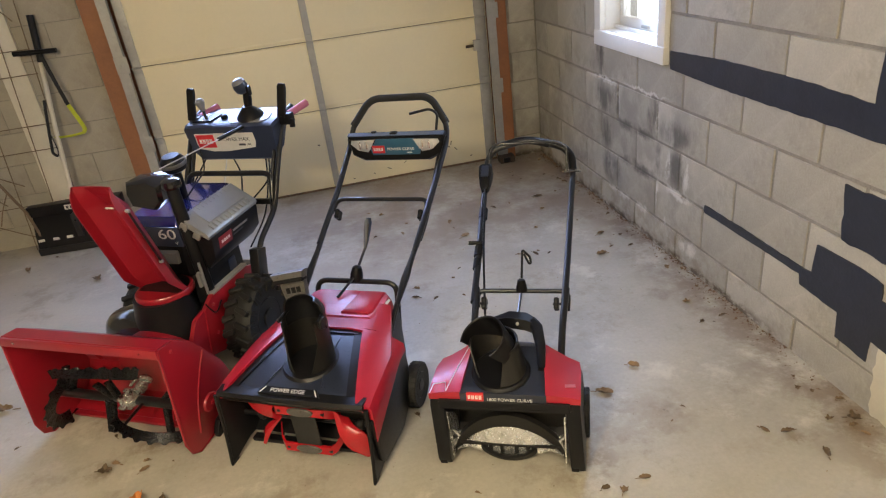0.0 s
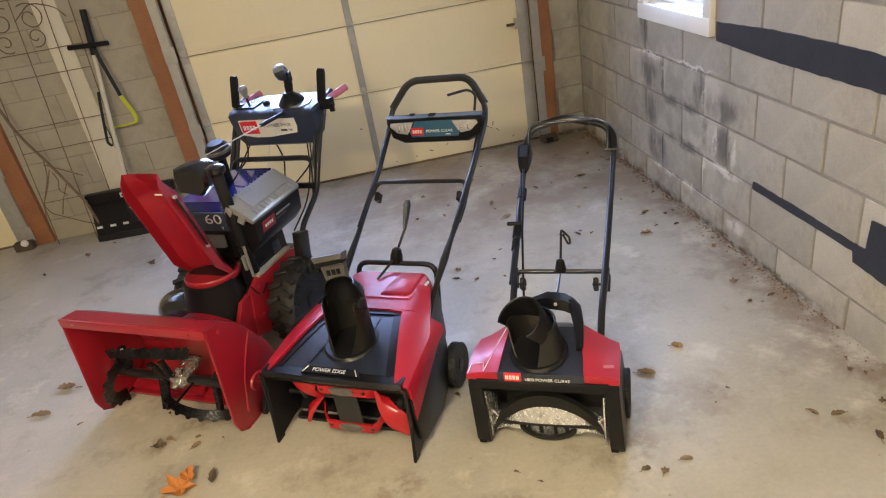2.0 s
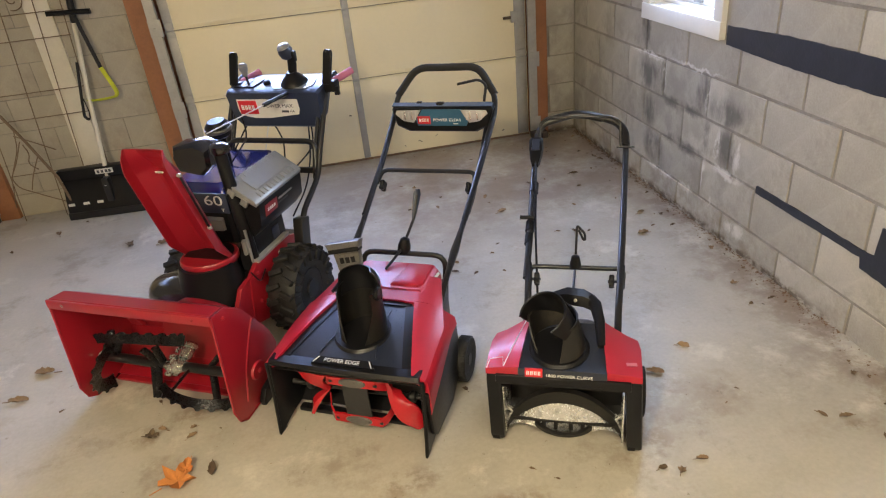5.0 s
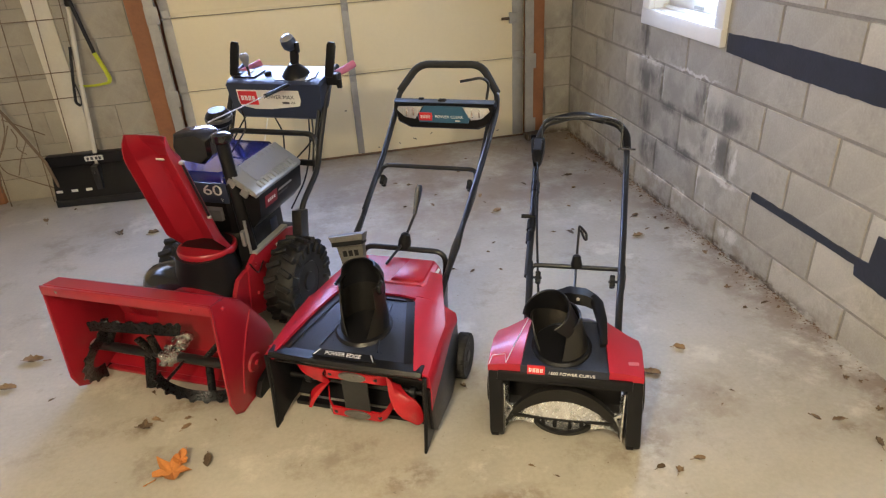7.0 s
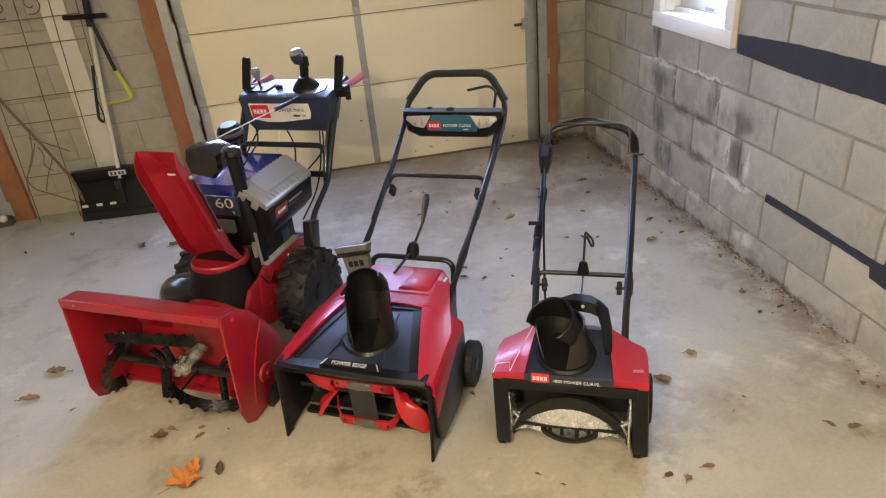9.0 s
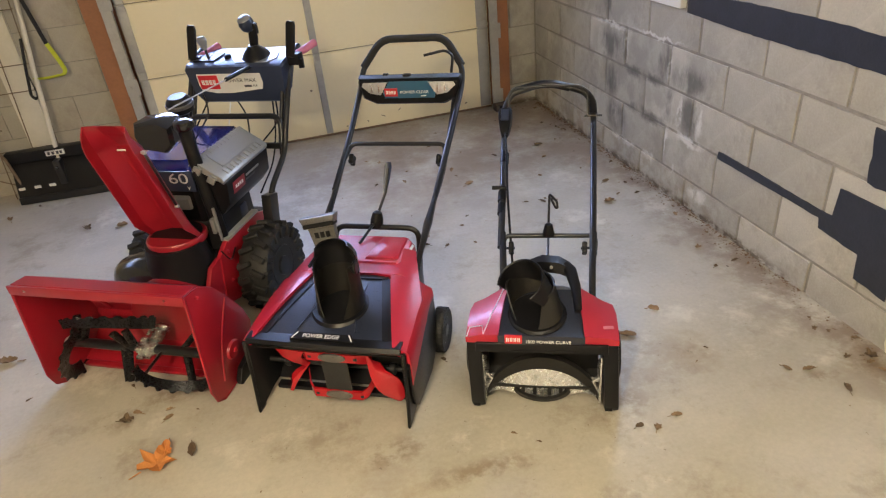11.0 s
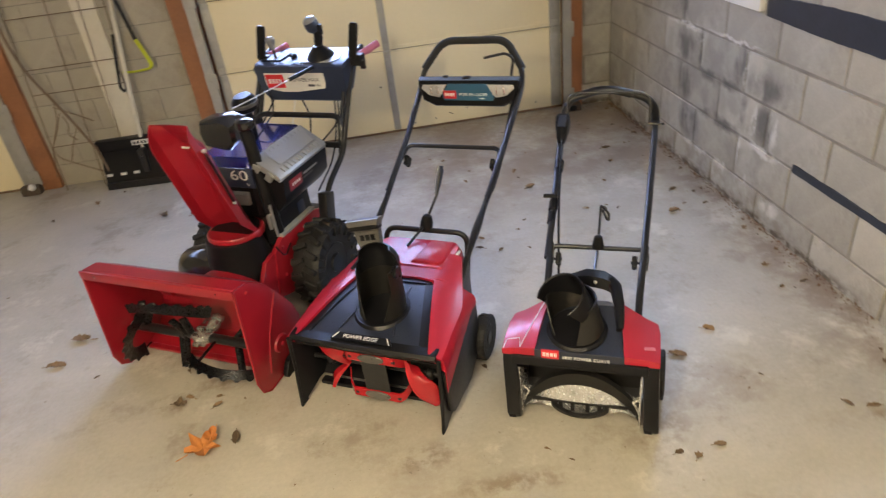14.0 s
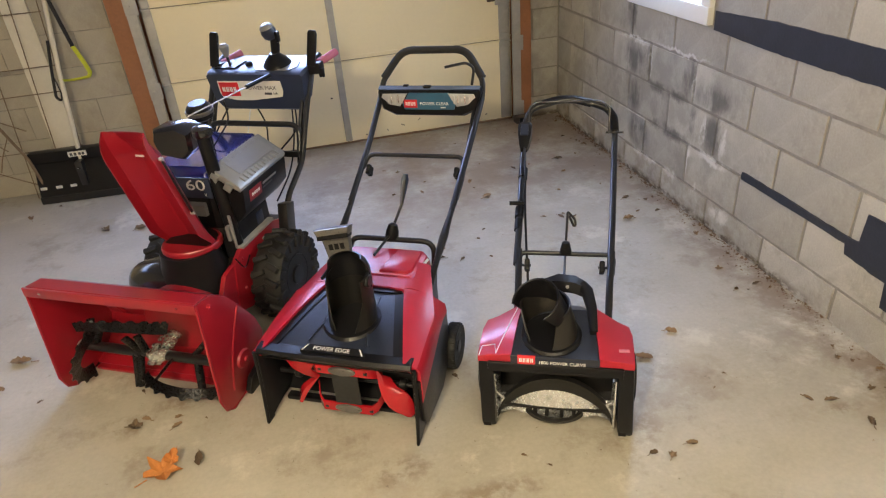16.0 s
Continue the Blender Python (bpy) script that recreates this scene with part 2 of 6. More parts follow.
GREYGRIP = mat("dark_grey_grip", (0.11, 0.105, 0.10), 0.30, metal=0.2, vary=0.2, scale=30, fine=120, bump=0.03)
RUST = mat("dark_rusty_steel", (0.10, 0.075, 0.055), 0.75, metal=0.3, vary=0.4, scale=30, fine=160, bump=0.2)
PLASTER = mat("pale_wall_paint", (0.50, 0.46, 0.39), 0.85, vary=0.08, scale=3, fine=60, bump=0.1)
CEIL = mat("ceiling_board", (0.58, 0.54, 0.47), 0.9, vary=0.06, scale=2, fine=50, bump=0.1)
RED = mat("red_enamel", (0.295, 0.010, 0.021), 0.30, vary=0.07, scale=9, fine=60, bump=0.0, coat=0.22)
REDPLASTIC = mat("red_plastic", (0.39, 0.010, 0.028), 0.38, vary=0.06, scale=10, fine=60, bump=0.0, coat=0.18)
ORANGE = mat("red_rubber_paddle", (0.42, 0.012, 0.020), 0.22, vary=0.12, scale=20, fine=120, bump=0.03, coat=0.2)
BLACK = mat("black_plastic", (0.008, 0.008, 0.0095), 0.34, vary=0.25, scale=14, fine=120, bump=0.02, spec=0.22)
GLOSSBLACK = mat("gloss_black_plastic", (0.007, 0.007, 0.009), 0.18, vary=0.2, scale=14, fine=120, bump=0.0, coat=0.6)
DUSTY = mat("dusty_black_plastic", (0.012, 0.011, 0.010), 0.42, vary=0.3, scale=18, fine=140, bump=0.03, second=(0.055, 0.044, 0.034), blotch=0.25)
SATIN = mat("black_steel_tube", (0.009, 0.009, 0.010), 0.32, vary=0.25, scale=30, fine=160, bump=0.02, coat=0.15)
AUGERBLACK = mat("black_painted_steel", (0.005, 0.005, 0.006), 0.28, vary=0.3, scale=40, fine=160, bump=0.05, spec=0.3)
NAVYPLASTIC = mat("navy_black_plastic", (0.018, 0.023, 0.040), 0.30, vary=0.12, scale=10, fine=260, bump=0.04)
GREYPLASTIC = mat("blue_grey_plastic", (0.026, 0.035, 0.066), 0.32, vary=0.12, scale=10, fine=260, bump=0.05)
SILVER = mat("silver_plastic", (0.28, 0.285, 0.29), 0.34, metal=0.35, vary=0.08, scale=14, fine=140, bump=0.02)
BRIGHT = mat("bright_steel", (0.80, 0.815, 0.84), 0.26, metal=0.75, vary=0.30, scale=48, fine=90, bump=0.06, second=(0.16, 0.155, 0.145), blotch=0.5)
CAST = mat("cast_aluminium", (0.55, 0.54, 0.53), 0.25, metal=0.95, vary=0.6, scale=90, fine=300, bump=1.0, second=(0.05, 0.045, 0.04), blotch=0.6)
BLUE = mat("blue_gloss_plastic", (0.012, 0.022, 0.24), 0.10, vary=0.1, scale=9, fine=100, bump=0.0, coat=0.9)
TEAL = mat("blue_label", (0.03, 0.11, 0.20), 0.35, vary=0.1, scale=20, fine=90, bump=0.0)
# blue reflection of daylight on the console top, held in the base colour
STRIPSHEEN = mat("blue_daylight_sheen", (0.13, 0.17, 0.26), 0.26, vary=0.08, scale=20, fine=120, bump=0.0, coat=0.6)
RUBBER = mat("tyre_rubber", (0.0075, 0.007, 0.0068), 0.62, vary=0.3, scale=16, fine=150, bump=0.2)
PINK = mat("faded_red_grip_and_glint", (0.46, 0.13, 0.19), 0.55, vary=0.12, scale=30, fine=150, bump=0.05)
LABELRED = mat("red_label", (0.58, 0.02, 0.03), 0.4, vary=0.04, scale=30, fine=80, bump=0.0)
MAROON = mat("maroon_label", (0.22, 0.012, 0.022), 0.45, vary=0.06, scale=30, fine=80, bump=0.0)
LABELWHITE = mat("white_label", (0.72, 0.71, 0.68), 0.42, vary=0.05, scale=30, fine=80, bump=0.0)
LETTER = mat("white_lettering", (0.75, 0.75, 0.74), 0.5, vary=0.03, scale=30, fine=80, bump=0.0)
LETTERDARK = mat("dark_lettering", (0.06, 0.06, 0.07), 0.5, vary=0.03, scale=30, fine=80, bump=0.0)
LENS = mat("clear_lamp_lens", (0.86, 0.91, 0.98), 0.12, metal=0.6, vary=0.25, scale=50, fine=120, bump=0.3, coat=0.6)
YELLOW = mat("yellow_webbing", (0.52, 0.56, 0.03), 0.7, vary=0.15, scale=60, fine=250, bump=0.2)
BLACKWEB = mat("black_webbing", (0.02, 0.02, 0.02), 0.85, vary=0.2, scale=60, fine=250, bump=0.2)
LEAF = mat("dry_brown_leaf", (0.19, 0.125, 0.070), 0.8, vary=0.5, scale=25, fine=140, bump=0.2, rand=0.5)
MAPLE = mat("orange_maple_leaf", (0.50, 0.19, 0.045), 0.7, vary=0.3, scale=30, fine=140, bump=0.2)
DIRT = mat("rusty_dirt", (0.20, 0.125, 0.075), 0.95, vary=0.4, scale=12, fine=150, bump=0.4)
GLASS = glass("window_glass")
DAYLIGHT = glow("bright_outdoors", (0.86, 0.93, 1.0), 3.2)


# ---- mesh helpers ----
def finish(bm, name, material, smooth=38):
    bmesh.ops.recalc_face_normals(bm, faces=bm.faces)
    me = bpy.data.meshes.new(name)
    bm.to_mesh(me)
    bm.free()
    me.materials.append(material)
    me.polygons.foreach_set("use_smooth", [True] * len(me.polygons))
    me.set_sharp_from_angle(angle=radians(smooth))
    return me


def part(name, bm, material, parent=None, label="", smooth=38):
    ob = new(name, finish(bm, name, material, smooth))
    if parent is not None:
        ob.parent = parent
    return tagged(ob, label)


def thing(name, m, label, category, group="", kind=""):
    ob = new(name)
    ob.empty_display_size = 0.05
    ob.matrix_world = m
    return tagged(ob, label, category, group, kind)


def box(lo, hi, bevel=0.004, segs=2, bm=None, turn=None):
    bm = bm or bmesh.new()
    lo, hi = Vector(lo), Vector(hi)
    made = bmesh.ops.create_cube(bm, size=1.0, matrix=Matrix.Translation((lo + hi) / 2) @ (turn or Matrix()) @ Matrix.Diagonal((*(hi - lo), 1)))
    if bevel:
        edges = list({e for v in made["verts"] for e in v.link_edges})
        bmesh.ops.bevel(bm, geom=edges, offset=bevel, segments=segs, affect="EDGES", profile=0.6)
    return bm


def bridge(bm, a, b, closed=True):
    n = len(a)
    for i in range(n if closed else n - 1):
        j = (i + 1) % n
        bm.faces.new((a[i], a[j], b[j], b[i]))


def loft(rings, closed=True, caps=True, bm=None):
    bm = bm or bmesh.new()
    made = [[bm.verts.new(p) for p in ring] for ring in rings]
    for a, b in zip(made, made[1:]):
        bridge(bm, a, b, closed)
    if caps and closed:
        bm.faces.new(made[0])
        bm.faces.new(list(reversed(made[-1])))
    return bm


def prism(outline, axis, lo, hi, bevel=0.0, bm=None):
    """An outline in the two other axes (in order x, y, z), pushed from lo to hi along the axis."""
    bm = bm or bmesh.new()

    def at(p, v):
        q = list(p)
        q.insert("xyz".index(axis), v)
        return q
    start = len(bm.faces)
    loft([[at(p, lo) for p in outline], [at(p, hi) for p in outline]], bm=bm)
    if bevel:
        bm.faces.ensure_lookup_table()
        ends = [f for f in bm.faces[start:] if abs(f.normal["xyz".index(axis)]) > 0.9 or len(f.verts) == len(outline)]
        edges = list({e for f in ends[-2:] for e in f.edges})
        bmesh.ops.bevel(bm, geom=edges, offset=bevel, segments=2, affect="EDGES", profile=0.6)
    return bm


def sheet(points, axis, lo, hi, thick, bm=None):
    """An open line in the two other axes, given a thickness and pushed from lo to hi."""
    p = [Vector(q) for q in points]
    side = []
    for i, q in enumerate(p):
        d = (p[min(i + 1, len(p) - 1)] - p[max(i - 1, 0)]).normalized()
        side.append(q + Vector((-d.y, d.x)) * thick)
    return prism([tuple(q) for q in p] + [tuple(q) for q in reversed(side)], axis, lo, hi, bm=bm)


def rounded(points, radius, steps=5):
    """A line with its corners rounded off."""
    p = [Vector(q) for q in points]
    out = [p[0]]
    for a, b, c in zip(p, p[1:], p[2:]):
        r = min(radius, (a - b).length * 0.45, (c - b).length * 0.45)
        s, e = b + (a - b).normalized() * r, b + (c - b).normalized() * r
        for k in range(steps + 1):
            t = k / steps
            out.append(s * (1 - t) ** 2 + b * 2 * t * (1 - t) + e * t * t)
    return out + [p[-1]]


def tube(points, r, segs=12, bend=0.0, bm=None, flat=1.0, radii=None):
    bm = bm or bmesh.new()
    p = rounded(points, bend) if bend else [Vector(q) for q in points]
    rings, up = [], None
    for i, q in enumerate(p):
        d = (p[min(i + 1, len(p) - 1)] - p[max(i - 1, 0)]).normalized()
        if up is None:
            up = d.orthogonal().normalized()
        up = (up - d * up.dot(d)).normalized()
        w = d.cross(up)
        rr = radii[i] if radii else r
        rings.append([q + (up * math.cos(a) + w * math.sin(a) * flat) * rr for a in [2 * math.pi * k / segs for k in range(segs)]])
    return loft(rings, bm=bm)


def lathe(profile, segs=24, m=None, bm=None):
    """A profile of (radius, height) turned round z, then moved by m."""
    bm = bm or bmesh.new()
    m = m or Matrix()
    rings = [[m @ Vector((r * math.cos(a), r * math.sin(a), z)) for a in [2 * math.pi * k / segs for k in range(segs)]] for r, z in profile]
    return loft(rings, bm=bm)


def disc_x(r, x0, x1, y, z, segs=24, bevel=0.004, bm=None):
    m = Matrix.Translation((x0, y, z)) @ pose(0, 0, 0, 0, 90, 0)
    w = x1 - x0
    return lathe([(r - bevel, 0), (r, bevel), (r, w - bevel), (r - bevel, w)], segs, m, bm)


def lettering(text, size, m, material, parent, name="lettering", width=None):
    cu = bpy.data.curves.new(name, "FONT")
    cu.body, cu.size, cu.extrude, cu.align_x, cu.align_y = text, size, 0.0006, "CENTER", "CENTER"
    ob = bpy.data.objects.new(name, cu)
    me = bpy.data.meshes.new_from_object(ob)
    bpy.data.objects.remove(ob)
    if width:
        xs = [v.co.x for v in me.vertices]
        me.transform(Matrix.Diagonal((width / (max(xs) - min(xs)), 1, 1, 1)))
    me.materials.clear()
    me.materials.append(material)
    me.transform(m)
    out = new(name, me)
    out.parent = parent
    return out


def face_m(at, ax, up):
    """A pose whose x runs along ax and y along up, at a place."""
    x = Vector(ax).normalized()
    z = x.cross(Vector(up)).normalized()
    y = z.cross(x)
    m = Matrix((x, y, z)).transposed().to_4x4()
    m.translation = at
    return m


# ---- the room ----
WX, DY, CH = 2.0, 5.47, 2.45
X0, Y0 = -4.3, -2.4


def structure(name, bm, material, label="", category="", smooth=38):
    return tagged(part(name, bm, material, None, "", smooth), label, category, "", "structure")


bm = bmesh.new()
bmesh.ops.create_grid(bm, x_segments=90, y_segments=110, size=0.5)
for v in bm.verts:
    v.co.x, v.co.y = X0 - 0.3 + (v.co.x + 0.5) * (WX - X0 + 0.6), Y0 - 0.3 + (v.co.y + 0.5) * (DY + 0.5 - Y0 + 0.3)
    v.co.z = 0.0025 * noise.noise((v.co.x * 0.8, v.co.y * 0.8, 0)) - 0.0012
floor = structure("floor", bm, CONCRETE, "worn stained concrete garage floor with dry leaves", "floor")
bm = box((X0 - 0.3, Y0 - 0.3, -0.3), (WX + 0.3, DY + 0.6, -0.05), 0)
structure("ground", bm, CONCRETE, "concrete slab under the garage", "ground")
structure("ceiling", box((X0 - 0.2, Y0 - 0.2, CH), (WX + 0.22, DY + 0.3, CH + 0.12), 0), CEIL, "plain pale garage ceiling boards", "ceiling")

# window hole in the block wall
WIN = (3.735, 4.46, 0.92, 1.66)      # y from, y to, z from, z to, outer edge of the white trim
HOLE = (3.79, 4.40, 0.985, 1.60)


def wall_with_hole(name, x0, x1, y0, y1, z1, hole, material, label):
    b = bmesh.new()
    for lo, hi in (((x0, y0, -0.05), (x1, hole[0], z1)), ((x0, hole[1], -0.05), (x1, y1, z1)),
                   ((x0, hole[0], -0.05), (x1, hole[1], hole[2])), ((x0, hole[0], hole[3]), (x1, hole[1], z1))):
        box(lo, hi, 0, bm=b)
    return structure(name, b, material, label, "wall")


wall_east = wall_with_hole("wall_east", WX + 0.006, WX + 0.2, Y0, DY + 0.2, CH, HOLE, MORTAR, "unpainted concrete block wall with black sealant patches")
bm = bmesh.new()
for lo, hi in (((X0 - 0.2, Y0 - 0.2, -0.05), (X0, DY + 0.2, CH)), ):
    box(lo, hi, 0, bm=bm)
structure("wall_west", bm, PLASTER, "plain pale garage wall", "wall")
structure("wall_south", box((X0 - 0.2, Y0 - 0.2, -0.05), (WX + 0.2, Y0, CH), 0), PLASTER, "plain pale garage wall", "wall")
# front wall: two piers and the beam over the doors
PIER_R, PIER_L = (1.79, 2.006), (-1.82, -0.80)
DOOR_TOP = 2.03
structure("wall_north_pier", box((PIER_R[0], DY + 0.006, -0.05), (PIER_R[1], DY + 0.2, DOOR_TOP), 0), MORTAR, "concrete block pier in the corner by the garage door", "wall")
wall_pier = structure("wall_north", box((PIER_L[0], DY + 0.006, -0.05), (PIER_L[1], DY + 0.2, DOOR_TOP), 0), MORTAR, "concrete block pier between two garage doors", "wall")
structure("wall_north_beam", box((X0, DY + 0.002, DOOR_TOP), (WX + 0.006, DY + 0.2, CH), 0), PLASTER, "pale beam over the garage doors", "wall")


# ---- garage doors ----
def garage_door(name, x0, x1, stiles, glazed, label):
    """A sectional door seen from inside: skin panels, seams, steel stiles with hinges."""
    root = thing(name, pose(0, 0, 0), label, "garage door", kind="structure")
    y = DY + 0.03
    rows = [(0.012, 0.562), (0.568, 1.012), (1.018, 1.462), (1.468, 2.03)]
    for k, (a, b) in enumerate(rows):
        if k == 3 and glazed:
            # four panes side by side
            w = (x1 - x0) / 4
            bm = bmesh.new()
            box((x0, y, a), (x1, y + 0.04, 1.56), 0.003, bm=bm)
            box((x0, y, 1.92), (x1, y + 0.04, b), 0.003, bm=bm)
            for i in range(5):
                xm = x0 + i * w
                box((max(x0, xm - 0.05), y, 1.56), (min(x1, xm + 0.05), y + 0.04, 1.92), 0.003, bm=bm)
            part("panel", bm, DOORSKIN, root)
            for i in range(4):
                pane = part("pane", box((x0 + i * w + 0.05, y + 0.015, 1.56), (x0 + (i + 1) * w - 0.05, y + 0.02, 1.92), 0), GLASS, root, "clear door pane")
                pane.visible_shadow = False
        else:
            part("panel", box((x0, y, a), (x1, y + 0.04, b), 0.006), DOORSKIN, root)
        # folded lip along each seam
        if k:
            part("seam_backing", box((x0, y + 0.012, a - 0.0065), (x1, y + 0.046, a + 0.0005), 0), SEAM, root, "dark joint between the panels")
            part("seam", box((x0, y - 0.004, a - 0.020), (x1, y + 0.01, a - 0.0085), 0.0015), DOORSKIN, root, "narrow folded seam between the panels")
            part("seam", box((x0, y - 0.004, a + 0.016), (x1, y + 0.01, a + 0.026), 0.0015), DOORSKIN, root, "narrow folded seam between the panels")
    part("bottom_seal", box((x0, y - 0.004, 0.0), (x1, y + 0.045, 0.0115), 0.003), DIRT, root, "dirty rubber seal along the floor")
    for sx, sw in stiles:
        for a, b in rows:
            bm = box((sx - sw / 2, y - 0.008, a + 0.006), (sx + sw / 2, y + 0.004, b - 0.006), 0.003)
            s = part("stile", bm, GALV, root, "galvanised steel stile")
            for hz in (a + 0.03, b - 0.03):
                for hx in (-0.012, 0.012):
                    lathe([(0.0045, 0), (0.0045, 0.003), (0.002, 0.005)], 8, Matrix.Translation((sx + hx, y - 0.008, hz)) @ pose(0, 0, 0, 90), bm=(rv := bmesh.new()))
                    part("rivet", rv, GALV, s)
        for a, b in rows[1:]:
            bm = box((sx - sw * 0.42, y - 0.016, a - 0.045), (sx + sw * 0.42, y - 0.009, a + 0.045), 0.003)
            tube([(sx - sw * 0.5, y - 0.018, a - 0.003), (sx + sw * 0.5, y - 0.018, a - 0.003)], 0.007, 8, bm=bm)
            part("hinge", bm, GALV, root, "steel door hinge")
    return root


door_main = garage_door("garage_door", -0.63, 1.665, ((-0.60, 0.055), (0.474, 0.045), (1.62, 0.075)), True, "closed cream sectional garage door with steel stiles")
door_left = garage_door("garage_door", X0 - 0.02, -2.01, ((-2.05, 0.06), (-3.1, 0.045)), True, "second closed cream sectional garage door beside the block pier")
part("latch_plate", box((1.555, DY - 0.006, 0.80), (1.605, DY + 0.02, 0.87), 0.004), GALV, door_main, "steel slide latch")
part("latch_bar", box((1.50, DY - 0.002, 0.825), (1.60, DY + 0.006, 0.843), 0.002), RUST, door_main)
for sx_, sz_, sw_, sh_, st_ in ((0.40, 0.33, 0.016, 0.010, 10), (0.86, 0.075, 0.030, 0.006, 25), (0.98, 0.10, 0.022, 0.004, -35), (1.12, 0.13, 0.010, 0.016, 20), (1.30, 0.16, 0.045, 0.005, 30),
                                (1.33, 0.18, 0.006, 0.030, 15), (1.36, 0.13, 0.030, 0.004, 50), (0.60, 0.045, 0.012, 0.008, 0), (0.16, 0.42, 0.008, 0.012, 40), (1.47, 0.06, 0.018, 0.006, -20), (0.75, 0.055, 0.014, 0.005, 60)):
    bm = box((-sw_ / 2, -0.0006, -sh_ / 2), (sw_ / 2, 0.004, sh_ / 2), min(sw_, sh_) * 0.3)
    bm.transform(Matrix.Translation((sx_, DY + 0.0295, sz_)) @ pose(0, 0, 0, 0, st_))
    part("scuff", bm, RUST, door_main, "small dark scuff on the door skin")
structure("daylight_beyond_doors", box((-6.0, 7.2, -0.5), (4.2, 7.25, 7.0), 0), DAYLIGHT, "bright daylight outside the garage", "backdrop")


def track(x, name="door_track"):
    root = thing(name, pose(x, DY - 0.03, 0), "galvanised vertical garage door track with dark slot", "door track", kind="structure")
    bm = prism([(-0.028, -0.02), (0.028, -0.02), (0.028, 0.03), (0.022, 0.03), (0.022, -0.014), (-0.022, -0.014), (-0.022, 0.0), (-0.028, 0.0)], "z", 0.02, 2.05)
    part("channel", bm, GALV, root)
    for z in (0.10, 0.55, 1.05, 1.5, 1.9):
        bm = box((-0.03, -0.026, z - 0.05), (0.045, -0.021, z + 0.05), 0.002)
        lathe([(0.008, 0), (0.008, 0.004), (0.004, 0.006)], 6, Matrix.Translation((0.0, -0.026, z)) @ pose(0, 0, 0, 90), bm=bm)
        part("bracket", bm, GALV, root)
    return root


track(-0.668)
track(1.682)
track(-1.965)


def post(x0, x1, label):
    bm = box((x0, DY - 0.035, 0.0), (x1, DY + 0.12, DOOR_TOP), 0.004)
    bmesh.ops.subdivide_edges(bm, edges=[e for e in bm.edges if abs(e.verts[0].co.z - e.verts[1].co.z) > 1], cuts=12)
    for v in bm.verts:
        v.co.x += 0.003 * noise.noise((x0 * 9, 1, v.co.z * 3))
    return structure("door_post", bm, WOOD, label, "door post")


post(-0.80, -0.70, "reddish-brown stained wooden garage door post")
post(1.712, 1.79, "reddish-brown stained wooden garage door post")
post(-1.94, -1.82, "reddish-brown stained wooden garage door post")

# added strips behind the door edges keep outside light out of the gaps
for a, b in ((-0.73, -0.58), (1.62, 1.75), (-2.07, -1.88)):
    structure("door_stop", box((a, DY + 0.075, 0.0), (b, DY + 0.115, DOOR_TOP), 0.003), WOOD, "unseen wooden strip added behind the door edge to block daylight", "trim")

# white board on the pier between the doors
structure("trim_board", box((-1.345, DY - 0.022, 0.0), (-1.205, DY + 0.004, DOOR_TOP), 0.003), WHITEWOOD, "old white-painted vertical board on the block pier", "board")

# ---- window in the east wall ----
win = thing("window_1", pose(0, 0, 0), "small white-framed window in the block wall", "window", kind="structure")
y0, y1, z0, z1 = WIN
hy0, hy1, hz0, hz1 = HOLE
bm = bmesh.new()
box((WX - 0.028, y0, z0), (WX + 0.004, y1, hz0 + 0.012), 0.004, bm=bm)
part("apron", bm, WINPAINT, win, "wide white lower trim board")
for a, b in ((y0, hy0 + 0.01), (hy1 - 0.01, y1)):
    part("side_trim", box((WX - 0.025, a, hz0 + 0.012), (WX + 0.004, b, z1 - 0.06), 0.004), WINPAINT, win)
part("head_trim", box((WX - 0.025, y0, z1 - 0.06), (WX + 0.004, y1, z1), 0.004), WINPAINT, win)
part("window_sill", box((WX + 0.004, hy0, hz0), (WX + 0.15, hy1, hz0 + 0.014), 0.002), WINPAINT, win)
for a, b in ((hy0, hy0 + 0.014), (hy1 - 0.014, hy1)):
    part("jamb", box((WX + 0.004, a, hz0 + 0.014), (WX + 0.15, b, hz1), 0.002), WINPAINT, win)
sx = WX + 0.085
bm = bmesh.new()
for lo, hi in (((sx, hy0 + 0.016, hz0 + 0.016), (sx + 0.035, hy1 - 0.016, hz0 + 0.075)), ((sx, hy0 + 0.016, hz1 - 0.05), (sx + 0.035, hy1 - 0.016, hz1 - 0.002)),
               ((sx, hy0 + 0.016, hz0 + 0.075), (sx + 0.035, hy0 + 0.06, hz1 - 0.05)), ((sx, hy1 - 0.06, hz0 + 0.075), (sx + 0.035, hy1 - 0.016, hz1 - 0.05))):
    box(lo, hi, 0.004, bm=bm)
part("sash", bm, WINPAINT, win, "white window sash")
part("sash_lift", box((sx - 0.012, 4.06, hz0 + 0.04), (sx - 0.001, 4.13, hz0 + 0.055), 0.003), GALV, win, "small metal sash lift")
part("stop_bead", box((sx - 0.03, hy0 + 0.016, hz0 + 0.0145), (sx - 0.012, hy1 - 0.016, hz0 + 0.032), 0.003), WINPAINT, win)
pane = part("pane", box((sx + 0.015, hy0 + 0.06, hz0 + 0.075), (sx + 0.02, hy1 - 0.06, hz1 - 0.05), 0), GLASS, win, "bright clear glass pane")
pane.visible_shadow = False
structure("daylight_beyond_window", box((3.4, 0.0, -0.5), (3.45, 7.1, 6.0), 0), DAYLIGHT, "bright daylight outside the window", "backdrop")


